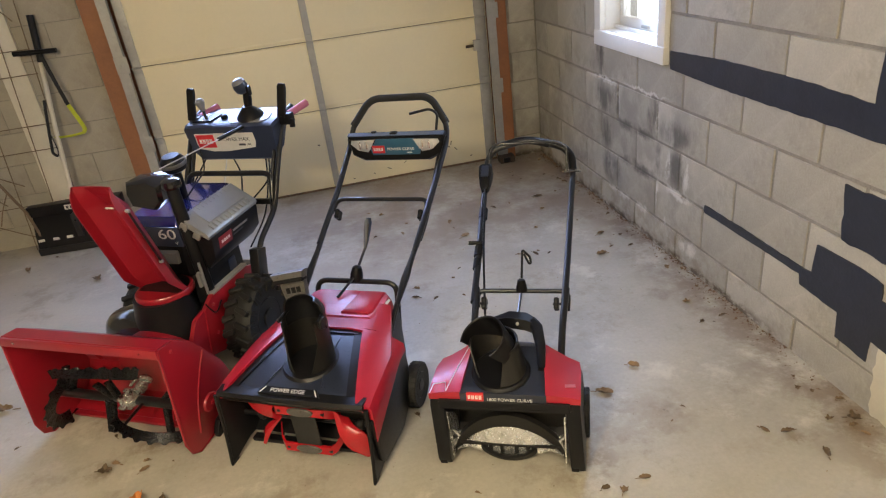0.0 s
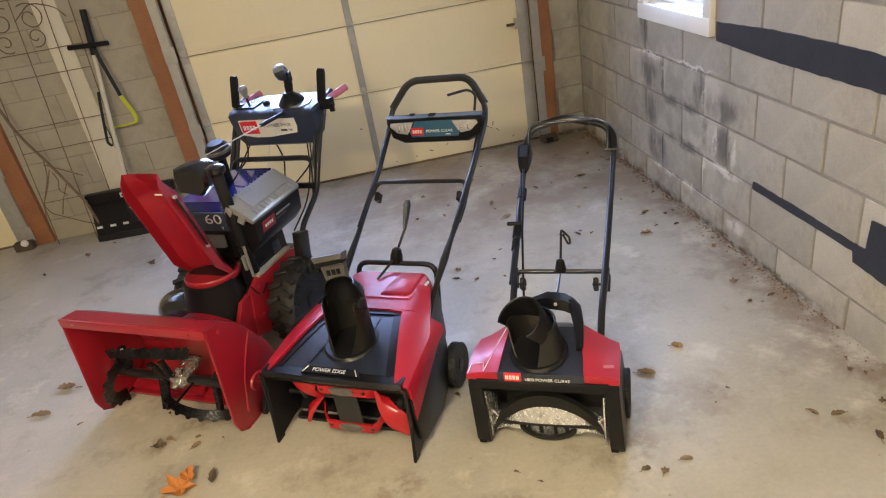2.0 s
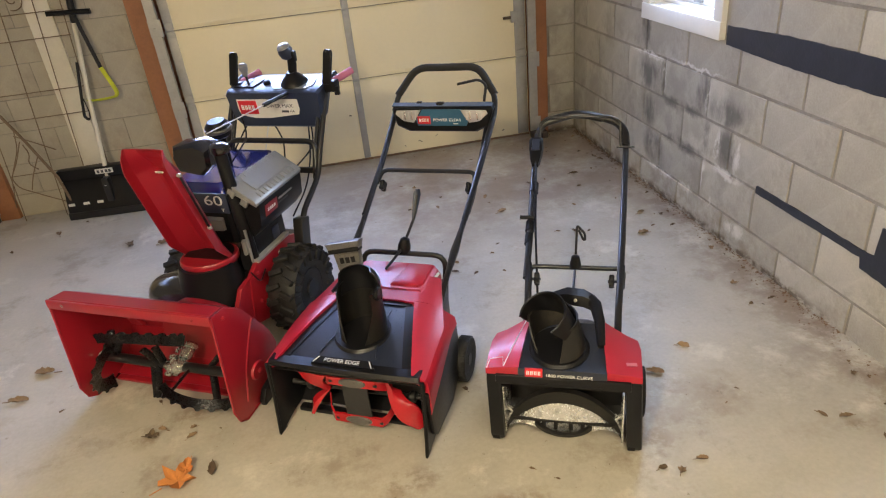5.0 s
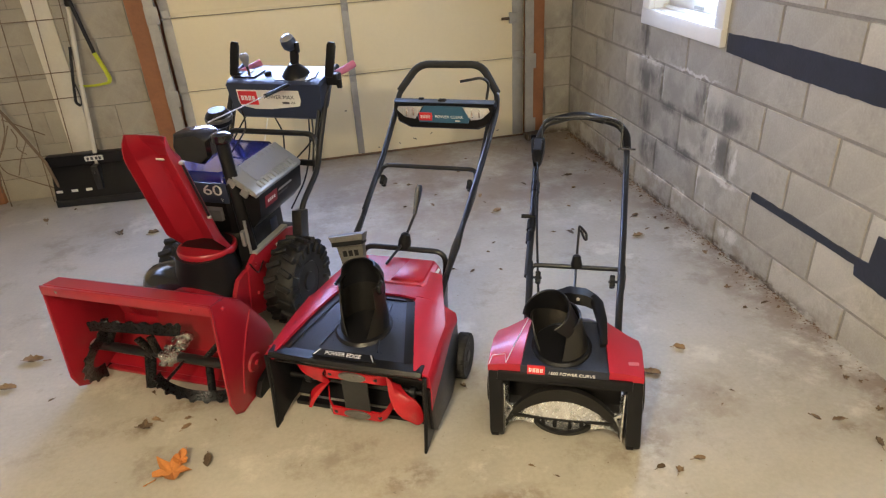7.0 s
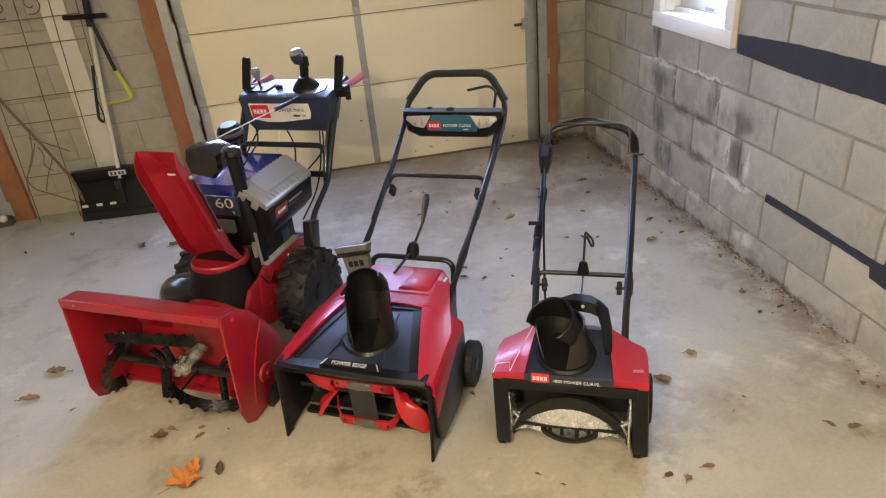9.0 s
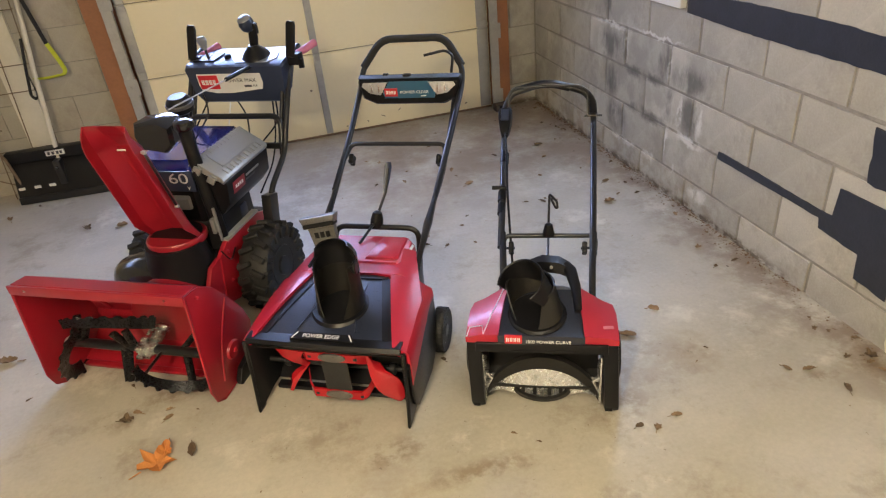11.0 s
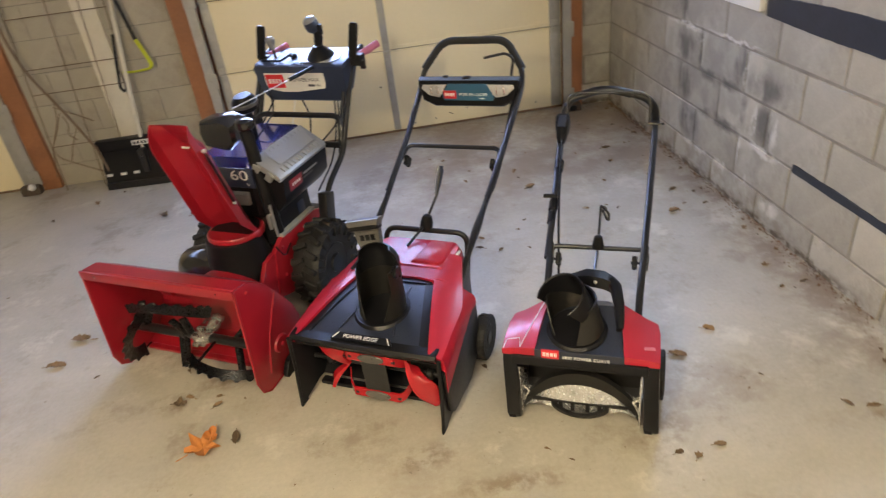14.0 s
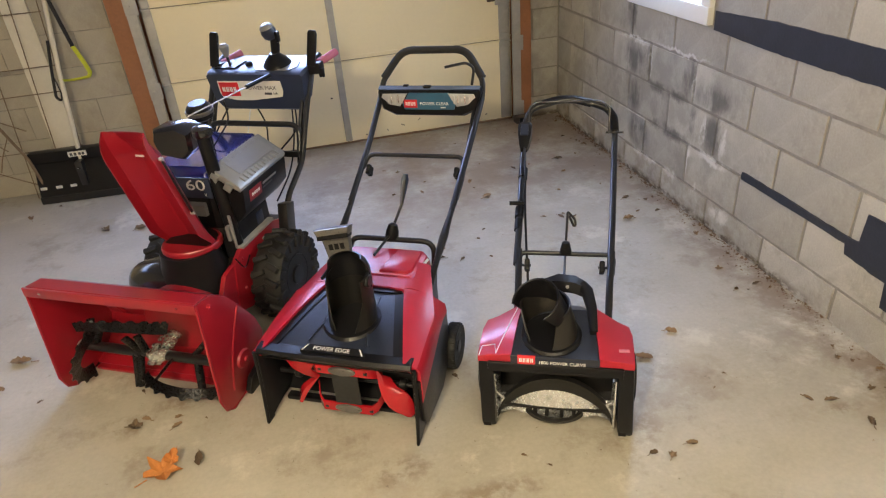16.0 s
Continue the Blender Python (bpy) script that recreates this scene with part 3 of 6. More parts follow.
# ---- shared machine pieces ----
def tyre_wheel(parent, x0, x1, y, z, r, rim_r, lugs, rim_mat, chevron=True):
    """A tyre with tread blocks and a rim, its axle along x."""
    w, m = x1 - x0, Matrix.Translation((x0, y, z)) @ pose(0, 0, 0, 0, 90, 0)
    rb = r - 0.012 if chevron else r
    wheel = part("wheel", lathe([(rim_r, 0.1 * w), (rb * 0.93, 0.0), (rb * 0.985, 0.12 * w), (rb, 0.3 * w), (rb, 0.7 * w), (rb * 0.985, 0.88 * w), (rb * 0.93, w), (rim_r, 0.9 * w)], 36, m), RUBBER, parent, "black rubber tyre with blocky tread")
    bm = bmesh.new()
    for k in range(lugs):
        a = 2 * math.pi * k / lugs
        for s in (0, 1):
            aa = a + s * math.pi / lugs
            turn = m @ pose(0, 0, 0, 0, 0, math.degrees(aa))
            x = rb - 0.003
            cz = w * (0.27 if s == 0 else 0.73)
            tilt = 24 if s == 0 else -24
            box((-0.008, -0.011 if chevron else -0.004, -w * 0.24), (0.016 if chevron else 0.004, 0.011 if chevron else 0.004, w * 0.24), 0.003, 1, bm=(lug := bmesh.new()))
            lug.transform(turn @ Matrix.Translation((x, 0, cz)) @ pose(0, 0, 0, tilt if chevron else 0))
            me = bpy.data.meshes.new("lug")
            lug.to_mesh(me)
            lug.free()
            bm.from_mesh(me)
            bpy.data.meshes.remove(me)
    for k in range(lugs if chevron else 0):
        # shoulder blocks that run down the sidewalls
        for z0, z1 in ((-0.006, 0.012), (w - 0.012, w + 0.006)):
            box((rb * 0.70, -0.009, z0), (rb * 0.97, 0.009, z1), 0.003, 1, bm=(lug := bmesh.new()))
            lug.transform(m @ pose(0, 0, 0, 0, 0, 360 * (k + (0.5 if z0 > 0 else 0)) / lugs))
            me = bpy.data.meshes.new("lug")
            lug.to_mesh(me)
            lug.free()
            bm.from_mesh(me)
            bpy.data.meshes.remove(me)
    part("tread", bm, RUBBER, wheel)
    part("rim", lathe([(0.012, 0.02 * w), (rim_r * 0.45, 0.03 * w), (rim_r * 0.5, 0.22 * w), (rim_r * 0.85, 0.25 * w), (rim_r, 0.08 * w), (rim_r * 1.03, 0.12 * w), (rim_r * 1.03, 0.88 * w), (rim_r, 0.92 * w), (rim_r * 0.85, 0.75 * w), (rim_r * 0.5, 0.78 * w), (rim_r * 0.45, 0.97 * w), (0.012, 0.98 * w)], 28, m), rim_mat, wheel)
    return wheel


def bolt(parent, at, r=0.009, way="x", s=1, material=None):
    turn = {"x": pose(0, 0, 0, 0, 90 * s, 0), "y": pose(0, 0, 0, -90 * s), "z": Matrix()}[way]
    part("bolt", lathe([(r * 1.3, 0), (r * 1.3, 0.002), (r, 0.002), (r, 0.006), (r * 0.7, 0.008)], 10, Matrix.Translation(at) @ turn), material or BRIGHT, parent, "bright steel bolt")


def knob(parent, at, r=0.022):
    """A four-lobed clamping knob on a cross tube, its axle along x."""
    bm = bmesh.new()
    ring = []
    for k in range(24):
        a = 2 * math.pi * k / 24
        rr = r * (0.82 + 0.18 * math.cos(4 * a))
        ring.append((rr * math.cos(a), rr * math.sin(a)))
    loft([[(0, c * 0.9, s * 0.9) for c, s in ring], [(0.004, c, s) for c, s in ring], [(0.014, c, s) for c, s in ring], [(0.018, c * 0.85, s * 0.85)for c, s in ring]], bm=bm)
    bm.transform(Matrix.Translation(at))
    part("clamp_knob", bm, BLACK, parent, "black plastic clamp knob")


def on(m, bm):
    bm.transform(m)
    return bm


def badge_blocks(m, x, y, w, h, z, parent):
    """Four small white blocks in a row, in place of a maker's mark."""
    step = w / 4
    bm = bmesh.new()
    for k in range(4):
        xa = x - w / 2 + k * step
        box((xa + step * 0.10, y - h / 2, z - 0.001), (xa + step * 0.40, y + h / 2, z + 0.0006), 0, bm=bm)
        box((xa + step * 0.52, y - h / 2, z - 0.001), (xa + step * 0.80, y + h / 2, z + 0.0006), 0, bm=bm)
    part("badge_mark", on(m, bm), LETTER, parent)


# ---- the large two-stage machine ----
big = thing("snow_thrower", pose(-0.496, 3.153, 0, 0, 0, -28.7), "large red two-stage snow thrower with black console and battery", "snow thrower", "snow throwers on the floor")
SIDE = [(-0.022, 0.478), (0.035, 0.470), (0.10, 0.415), (0.15, 0.335), (0.205, 0.235), (0.226, 0.160), (0.205, 0.095), (0.16, 0.045), (0.07, 0.008), (0.0, 0.004), (-0.03, 0.03), (-0.045, 0.085)]
housing = part("auger_housing", sheet([(-0.026, 0.440), (-0.03, 0.472), (-0.02, 0.482), (0.035, 0.474), (0.10, 0.42), (0.15, 0.345), (0.205, 0.24), (0.226, 0.165), (0.205, 0.10), (0.16, 0.05), (0.115, 0.024), (0.10, 0.018)], "x", -0.333, 0.333, -0.003), RED, big, "curved red steel auger housing", 30)
for s in (-1, 1):
    bm = prism(SIDE, "x", s * 0.333, s * 0.338, 0.0012)
    p = part("side_plate", bm, RED, big, "red steel side plate", 30)
    # rolled front edge and pressed ridge
    part("edge_bead", tube([(s * 0.336, -0.026, 0.474), (s * 0.336, -0.047, 0.086), (s * 0.336, -0.032, 0.03), (s * 0.336, 0.0, 0.006), (s * 0.336, 0.07, 0.010)], 0.0045, 8), RED, p)
    part("ridge", tube([(s * 0.3385, 0.02, 0.07), (s * 0.3385, 0.05, 0.19), (s * 0.3385, 0.10, 0.29), (s * 0.3385, 0.135, 0.345)], 0.0045, 8, bend=0.05, flat=0.5), RED, p)
    part("bearing_cup", lathe([(0.036, 0), (0.032, 0.008), (0.014, 0.010)], 20, Matrix.Translation((s * 0.338, 0.10, 0.14)) @ pose(0, 0, 0, 0, 90 * s)), RED, p)
    bolt(p, (s * 0.346, 0.10, 0.14), 0.009, "x", s, RED)
    for by, bz in ((0.02, 0.44), (0.19, 0.13)):
        bolt(p, (s * 0.338, by, bz), 0.006, "x", s, RED)
    skid = part("skid_shoe", prism([(0.07, 0.0), (0.17, 0.0), (0.205, 0.025), (0.205, 0.075), (0.19, 0.085), (0.09, 0.06), (0.065, 0.02)], "x", s * 0.340, s * 0.362, 0.004), BLACK, big, "black plastic skid shoe")
    bolt(skid, (s * 0.362, 0.14, 0.04), 0.011, "x", s)
part("front_lip", box((-0.338, -0.034, 0.448), (0.338, -0.026, 0.484), 0.003), RED, big, "folded red front lip")
for x in (-0.27, 0.27):
    bolt(big, (x, -0.034, 0.466), 0.005, "y", 1)
part("scraper_blade", box((-0.325, 0.080, 0.004), (0.325, 0.112, 0.016), 0.002), RED, big)
part("warning_label", box((0.06, 0.062, 0.398), (0.11, 0.066, 0.428), 0.001, turn=pose(0, 0, 0, 35)), LABELWHITE, big, "small white label under the housing lip")
# auger: shaft, gearbox and two toothed ribbons on arms
AX, AZ, AR = 0.062, 0.148, 0.140
auger = part("auger_shaft", tube([(-0.325, AX, AZ), (0.325, AX, AZ)], 0.014, 14), SATIN, big, "black steel auger shaft")
bm = lathe([(0.018, -0.050), (0.027, -0.044), (0.030, -0.022), (0.042, -0.018), (0.044, -0.006), (0.036, 0.0), (0.034, 0.020), (0.022, 0.040), (0.016, 0.050)], 14, Matrix.Translation((0.022, AX, AZ)) @ pose(0, 0, 0, 0, 90))
for k in range(6):
    a = 2 * math.pi * k / 6 + 0.3
    lathe([(0.010, -0.016), (0.011, -0.012), (0.011, 0.012), (0.006, 0.016)], 8, Matrix.Translation((0.010, AX + 0.042 * math.cos(a), AZ + 0.042 * math.sin(a))) @ pose(0, 0, 0, 0, 90), bm=bm)
lathe([(0.010, -0.040), (0.026, -0.034), (0.030, -0.010), (0.026, 0.012), (0.034, 0.016), (0.034, 0.030), (0.020, 0.040)], 12, Matrix.Translation((0.050, AX + 0.055, AZ + 0.040)) @ pose(0, 0, 0, -62), bm=bm)
for k in range(4):
    a = 2 * math.pi * k / 4
    lathe([(0.007, -0.010), (0.008, 0.0), (0.005, 0.012)], 8, Matrix.Translation((0.050 + 0.030 * math.cos(a), AX + 0.030, AZ + 0.062 + 0.026 * math.sin(a))) @ pose(0, 0, 0, -62), bm=bm)
bm.transform(Matrix.Translation((0.03, AX, AZ)) @ Matrix.Diagonal((0.82, 0.82, 0.82, 1)) @ Matrix.Translation((-0.03, -AX, -AZ)))
part("gearbox", bm, CAST, big, "cast aluminium auger gearbox")


def ribbon(x0, x1, a0, turns, r0, r1, w0, w1, steps=64):
    """A toothed helical band round the shaft, which runs along the shaft in the middle of its turn."""
    bm = bmesh.new()
    rings = []
    for k in range(steps + 1):
        t = k / steps
        a = a0 + turns * 2 * math.pi * t
        q = min(1.0, max(0.0, (t - w0) / (w1 - w0)))
        x = x0 + (x1 - x0) * (0.12 * t + 0.88 * q * q * (3 - 2 * q))
        ro = r1 + (0.009 if k % 5 < 2 else 0.0)
        lean = 0.004
        c, s = math.cos(a), math.sin(a)
        dx, ty, tz = 0.003, -s * 0.003, c * 0.003
        rings.append([(x - dx - lean, AX + r0 * c + ty, AZ + r0 * s + tz), (x - dx + lean, AX + ro * c + ty, AZ + ro * s + tz), (x + dx + lean, AX + ro * c - ty, AZ + ro * s - tz), (x + dx - lean, AX + r0 * c - ty, AZ + r0 * s - tz)])
    return loft(rings, bm=bm)


# the west band is at its top in mid-length and ends at the bottom, the east band is at its bottom in mid-length
part("auger_ribbon", ribbon(-0.290, 0.055, math.radians(100), -0.08, 0.078, 0.120, 0.0, 1.0, 44), AUGERBLACK, auger, "black toothed helical auger band")
part("auger_ribbon", ribbon(0.066, 0.300, math.radians(168), 0.33, 0.098, 0.130, 0.0, 1.0, 46), AUGERBLACK, auger, "black toothed helical auger band")
part("auger_ribbon", ribbon(0.20, 0.300, math.radians(350), 0.28, 0.086, 0.130, 0.0, 1.0, 24), AUGERBLACK, auger, "black toothed helical auger band")
for x, tip, deg in ((-0.275, -0.262, 78), (-0.255, -0.20, 85), (-0.050, -0.055, 112), (-0.030, -0.012, 105), (0.085, 0.080, 190), (0.18, 0.20, 250), (0.16, 0.24, 55), (0.285, 0.29, 300)):
    a = math.radians(deg)
    part("auger_arm", tube([(x, AX, AZ), (tip, AX + 0.112 * math.cos(a), AZ + 0.112 * math.sin(a))], 0.013, 8, flat=0.45), AUGERBLACK, auger, "black flat steel auger arm")
# the bands that pass in front of the shaft and end at the bottom
part("auger_ribbon", ribbon(-0.205, -0.288, math.radians(112), 0.42, 0.080, 0.126, 0.0, 1.0, 36), AUGERBLACK, auger, "black toothed helical auger band")
for x, tip in ((-0.048, -0.056), (-0.072, -0.070)):
    part("auger_blade", tube([(x, AX - 0.010, AZ), (tip, AX - 0.045, AZ - 0.125)], 0.011, 8, flat=0.4), AUGERBLACK, auger, "black flat steel auger blade")
for s in (-1, 1):
    part("hub", tube([(s * 0.06, AX, AZ), (s * 0.30, AX, AZ)], 0.0175, 14), SATIN, auger)
    bolt(auger, (s * 0.322, AX - 0.012, AZ), 0.009, "x", -s, GALV)
part("hub_collar", lathe([(0.016, 0), (0.020, 0.004), (0.020, 0.020), (0.018, 0.026)], 14, Matrix.Translation((-0.326, AX, AZ)) @ pose(0, 0, 0, 0, 90)), GALV, auger, "pale cast shaft collar")
for x, y, z in ((-0.20, 0.196, 0.07), (0.02, 0.205, 0.09), (0.17, 0.196, 0.07), (-0.16, 0.030, 0.455)):
    bolt(big, (x, y - 0.004, z), 0.006, "y", 1)
for x, zt in ((-0.275, 0.40), (0.275, 0.40)):
    part("wall_ridge", tube([(x, 0.075, zt), (x * 0.93, 0.165, 0.29), (x * 0.88, 0.205, 0.19)], 0.007, 8, bend=0.05, flat=0.5), RED, big)
# the housing sits off the middle of the frame and is deep and low
for ob in big.children_recursive:
    ob.data.transform(Matrix.Translation((-0.024, 0.004, 0)) @ Matrix.Diagonal((1.012, 1.16, 0.972, 1)))
# impeller drum and frame behind the housing
part("impeller_drum", lathe([(0.150, 0), (0.155, 0.006), (0.155, 0.19), (0.145, 0.2)], 32, Matrix.Translation((0, 0.21, 0.17)) @ pose(0, 0, 0, -90)), RED, big, "red steel impeller drum")
part("drum_brace", prism([(0.27, 0.24), (0.34, 0.33), (0.40, 0.34), (0.46, 0.22), (0.36, 0.12), (0.24, 0.16)], "x", 0.145, 0.165, 0.003), RED, big, "red steel brace plate")
frame_plate = part("frame_plate", prism([(0.36, 0.15), (0.40, 0.34), (0.46, 0.375), (0.70, 0.375), (0.86, 0.315), (0.86, 0.16), (0.70, 0.12), (0.45, 0.12)], "x", 0.150, 0.172, 0.004), RED, big, "red steel frame side")
for by, bz in ((0.45, 0.34), (0.62, 0.34), (0.79, 0.29), (0.43, 0.22)):
    bolt(frame_plate, (0.172, by, bz), 0.006, "x", 1, GALV if by > 0.6 else RED)
part("frame_plate", prism([(0.36, 0.15), (0.40, 0.34), (0.46, 0.375), (0.70, 0.375), (0.86, 0.315), (0.86, 0.16), (0.70, 0.12), (0.45, 0.12)], "x", -0.172, -0.150, 0.004), RED, big, "red steel frame side")
part("chassis", box((-0.149, 0.40, 0.13), (0.149, 0.85, 0.33), 0.01), BLACK, big, "black chassis tray")
part("axle", tube([(-0.30, 0.60, 0.185), (0.30, 0.60, 0.185)], 0.014, 10), SATIN, big)
for x0, x1 in ((0.195, 0.318), (-0.318, -0.195)):
    tyre_wheel(big, x0, x1, 0.60, 0.188, 0.186, 0.088, 18, BLACK)
# belt cover and chute base
part("belt_cover", loft([[(x, 0.37 + 0.115 * math.sin(a) * r, 0.255 + 0.122 * max(-0.6, math.cos(a)) * r) for a in [2 * math.pi * k / 24 for k in range(24)]] for x, r in ((-0.290, 0.16), (-0.287, 0.34), (-0.276, 0.50), (-0.252, 0.64), (-0.21, 0.78), (-0.155, 0.91), (-0.09, 1.0), (0.0, 1.03))]), GLOSSBLACK, big, "rounded glossy black cover behind the housing")
part("chute_base", loft([[(0.0 + r * math.cos(a), 0.385 + r * 0.92 * math.sin(a), z) for a in [2 * math.pi * k / 28 for k in range(28)]] for r, z in ((0.165, 0.18), (0.158, 0.24), (0.138, 0.31), (0.118, 0.38), (0.112, 0.418))]), BLACK, big, "black flared chute base")
# the chute: ring and open channel that leans to the front and side
chute = part("chute_ring", lathe([(0.098, 0.0), (0.112, 0.0), (0.114, 0.006), (0.114, 0.020), (0.110, 0.026), (0.098, 0.026)], 32, Matrix.Translation((0.0, 0.41, 0.408)) @ pose(0, 0, 0, -3)), RED, big, "red discharge chute ring")


def channel(t):
    """One section of the chute, t from 0 at the ring to 1 at the tip: height, half width, front edge, back."""
    z = 0.43 + 0.50 * t
    front = 0.355 - 0.150 * t + 0.060 * (1 - math.sqrt(max(0.0, 1 - (max(0.0, t - 0.80) / 0.20) ** 2)))
    back = 0.458 - 0.150 * t - 0.25 * max(0, t - 0.80)
    front = min(front, back - 0.012)
    w = 0.106 - 0.008 * t - (0.014 * (t - 0.8) / 0.2 if t > 0.8 else 0)
    return z, w, front, back


def channel_rings(inset, n=40):
    rings = []
    for k in range(n + 1):
        z, w, f, b = channel(k / n)
        w, b = w - inset, b - inset
        f = f + 0.045 * max(0.0, 1 - k / n * 7)
        d = b - f
        q = []
        for u, v in ((-1, 0), (-1, 0.28), (-0.97, 0.42), (-0.50, 0.94), (-0.40, 1), (0.40, 1), (0.50, 0.94), (0.97, 0.42), (1, 0.28), (1, 0)):
            q.append(Vector((u * w, f + d * v, z)))
        rings.append(q)
    return rings


outer, inner = channel_rings(0.0), channel_rings(0.004)
bm = loft([a + list(reversed(b)) for a, b in zip(outer, inner)])
part("chute", bm, RED, chute, "tall red open discharge chute", 16)
# small pale bar painted in for a reflection on the chute wall
part("slot", box((-0.045, 0.318, 0.815), (-0.010, 0.322, 0.822), 0.001, turn=pose(0, 0, 0, 17)), LABELWHITE, chute, "narrow painted reflection on the chute wall")
pa, pb = Vector((0.110, 0.330, 0.60)), Vector((0.108, 0.262, 0.835))
# a closed black disc gives the ring's hole its shade
part("chute_throat", lathe([(0.0005, 0.0), (0.099, 0.0), (0.099, 0.002), (0.0005, 0.002)], 28, Matrix.Translation((0.0, 0.41, 0.434))), BLACK, chute, "black disc in place of the shaded opening at the chute foot")
part("deflector_rod", tube([pa, pb], 0.0045, 8), SATIN, chute, "black deflector rod between bright clips")
for p in (pa, pb):
    part("rod_clip", lathe([(0.006, -0.008), (0.008, 0), (0.006, 0.008)], 10, Matrix.Translation(p) @ pose(0, 0, 0, 0, 90)), GALV, chute)
part("chute_fitting", box((-0.13, 0.40, 0.385), (-0.105, 0.45, 0.425), 0.006), BLACK, big)
# column with chute motor and lamps
part("column", tube([(0.140, 0.49, 0.36), (0.116, 0.502, 0.62), (0.090, 0.52, 0.845)], 0.025, 14, flat=0.75), BLACK, big, "black upright column")
pod_bm = loft([[(x, 0.55 + dy, z) for x, z in o] for dy, o in ((-0.075, [(-0.10, 0.735), (-0.115, 0.80), (-0.10, 0.845), (0.02, 0.86), (0.075, 0.835), (0.07, 0.76), (0.02, 0.715)]), (-0.085 + 0.03, [(-0.118, 0.725), (-0.13, 0.80), (-0.115, 0.858), (0.02, 0.875), (0.092, 0.845), (0.085, 0.755), (0.03, 0.705)]), (0.06, [(-0.118, 0.735), (-0.13, 0.80), (-0.115, 0.858), (0.02, 0.872), (0.092, 0.845), (0.085, 0.765), (0.03, 0.715)]), (0.085, [(-0.09, 0.75), (-0.10, 0.80), (-0.09, 0.84), (0.02, 0.85), (0.07, 0.83), (0.065, 0.775), (0.02, 0.735)]))])
for v in pod_bm.verts:
    v.co = Vector((-0.02, 0.55, 0.80)) + (v.co - Vector((-0.02, 0.55, 0.80))) * 0.76 + Vector((-0.014, 0, 0))
pod = part("chute_motor", pod_bm, GLOSSBLACK, big, "black chute motor housing")
part("cap", lathe([(0.036, 0), (0.040, 0.01), (0.036, 0.03), (0.02, 0.038)], 18, Matrix.Translation((0.098, 0.515, 0.82)) @ pose(0, 0, 0, 0, 0)), GLOSSBLACK, big)
lamp_pod = part("work_lamp", lathe([(0.030, 0), (0.050, 0.012), (0.054, 0.035), (0.050, 0.055), (0.035, 0.072)], 22, Matrix.Translation((-0.060, 0.745, 0.80)) @ pose(0, 0, 0, 8, 0)), BLACK, big, "round black work lamp")
part("lamp_band", lathe([(0.0545, 0.030), (0.0560, 0.033), (0.0560, 0.043), (0.0545, 0.046)], 22, Matrix.Translation((-0.060, 0.745, 0.80)) @ pose(0, 0, 0, 8, 0)), GREYGRIP, lamp_pod)
part("lamp_stem", tube([(-0.06, 0.745, 0.62), (-0.06, 0.745, 0.805)], 0.018, 12), BLACK, big)
part("chute_rod", tube([(0.0, 0.585, 0.868), (0.102, 1.045, 0.892)], 0.0027, 10), GALV, big, "bright steel chute control rod")
part("rod_sleeve", tube([(0.07, 0.90, 0.885), (0.102, 1.045, 0.893)], 0.009, 10), BLACK, big)
# battery unit
unit = part("motor_cover", loft([[(x, y, z) for x, y in ((-0.19, 0.50 + i), (0.06, 0.50 + i), (0.10, 0.54 + i), (0.10, 0.93 - i), (0.06, 0.97 - i), (-0.19, 0.97 - i), (-0.22, 0.93 - i), (-0.22, 0.54 + i))] for z, i in ((0.43, 0.02), (0.45, 0.0), (0.60, 0.005), (0.635, 0.02))]), BLACK, big, "black motor cover with a glossy blue top")
part("blue_top", loft([[(x, y, z + 0.03 * (0.95 - y)) for x, y in ((-0.18 + i, 0.52 + i), (0.05 - i, 0.52 + i), (0.085 - i, 0.56 + i), (0.085 - i, 0.92 - i), (0.05 - i, 0.955 - i), (-0.18 + i, 0.955 - i), (-0.21 + i, 0.92 - i), (-0.21 + i, 0.56 + i))] for z, i in ((0.625, 0.0), (0.655, 0.008), (0.672, 0.022))]), BLUE, unit, "glossy dark blue plastic top")
part("front_badge", box((-0.16, 0.492, 0.575), (0.085, 0.50, 0.658), 0.006), GREYPLASTIC, unit)
lettering("60", 0.060, face_m((0.022, 0.4905, 0.628), (1, 0, 0), (0, 0, 1)), LETTER, unit, width=0.082)
lettering("V", 0.020, face_m((0.058, 0.4905, 0.590), (1, 0, 0), (0, 0, 1)), LETTER, unit)
part("silver_trim", prism([(0.485, 0.50), (0.485, 0.545), (0.52, 0.56), (0.70, 0.56), (0.70, 0.52), (0.54, 0.49)], "x", -0.20, 0.04, 0.005), SILVER, unit, "silver plastic side trim")
part("silver_trim", prism([(0.46, 0.41), (0.46, 0.47), (0.50, 0.485), (0.56, 0.47), (0.54, 0.42)], "x", 0.122, 0.140, 0.006), SILVER, unit, "silver plastic side trim")
BY0, BY1 = 0.50, 0.85
battery = part("battery_box", prism([(0.075, 0.50), (0.075, 0.675), (0.10, 0.685), (0.205, 0.612), (0.21, 0.60), (0.20, 0.515), (0.16, 0.47)], "y", BY0 + 0.01, BY1, 0.006), BLACK, big, "black battery box with ribbed silver lid")
bm = prism([(0.078, 0.682), (0.098, 0.700), (0.106, 0.702), (0.208, 0.630), (0.212, 0.618), (0.206, 0.606), (0.10, 0.676)], "y", BY0 - 0.006, BY1 + 0.006, 0.004)
part("battery_lid", bm, SILVER, battery, "ribbed silver plastic battery lid")
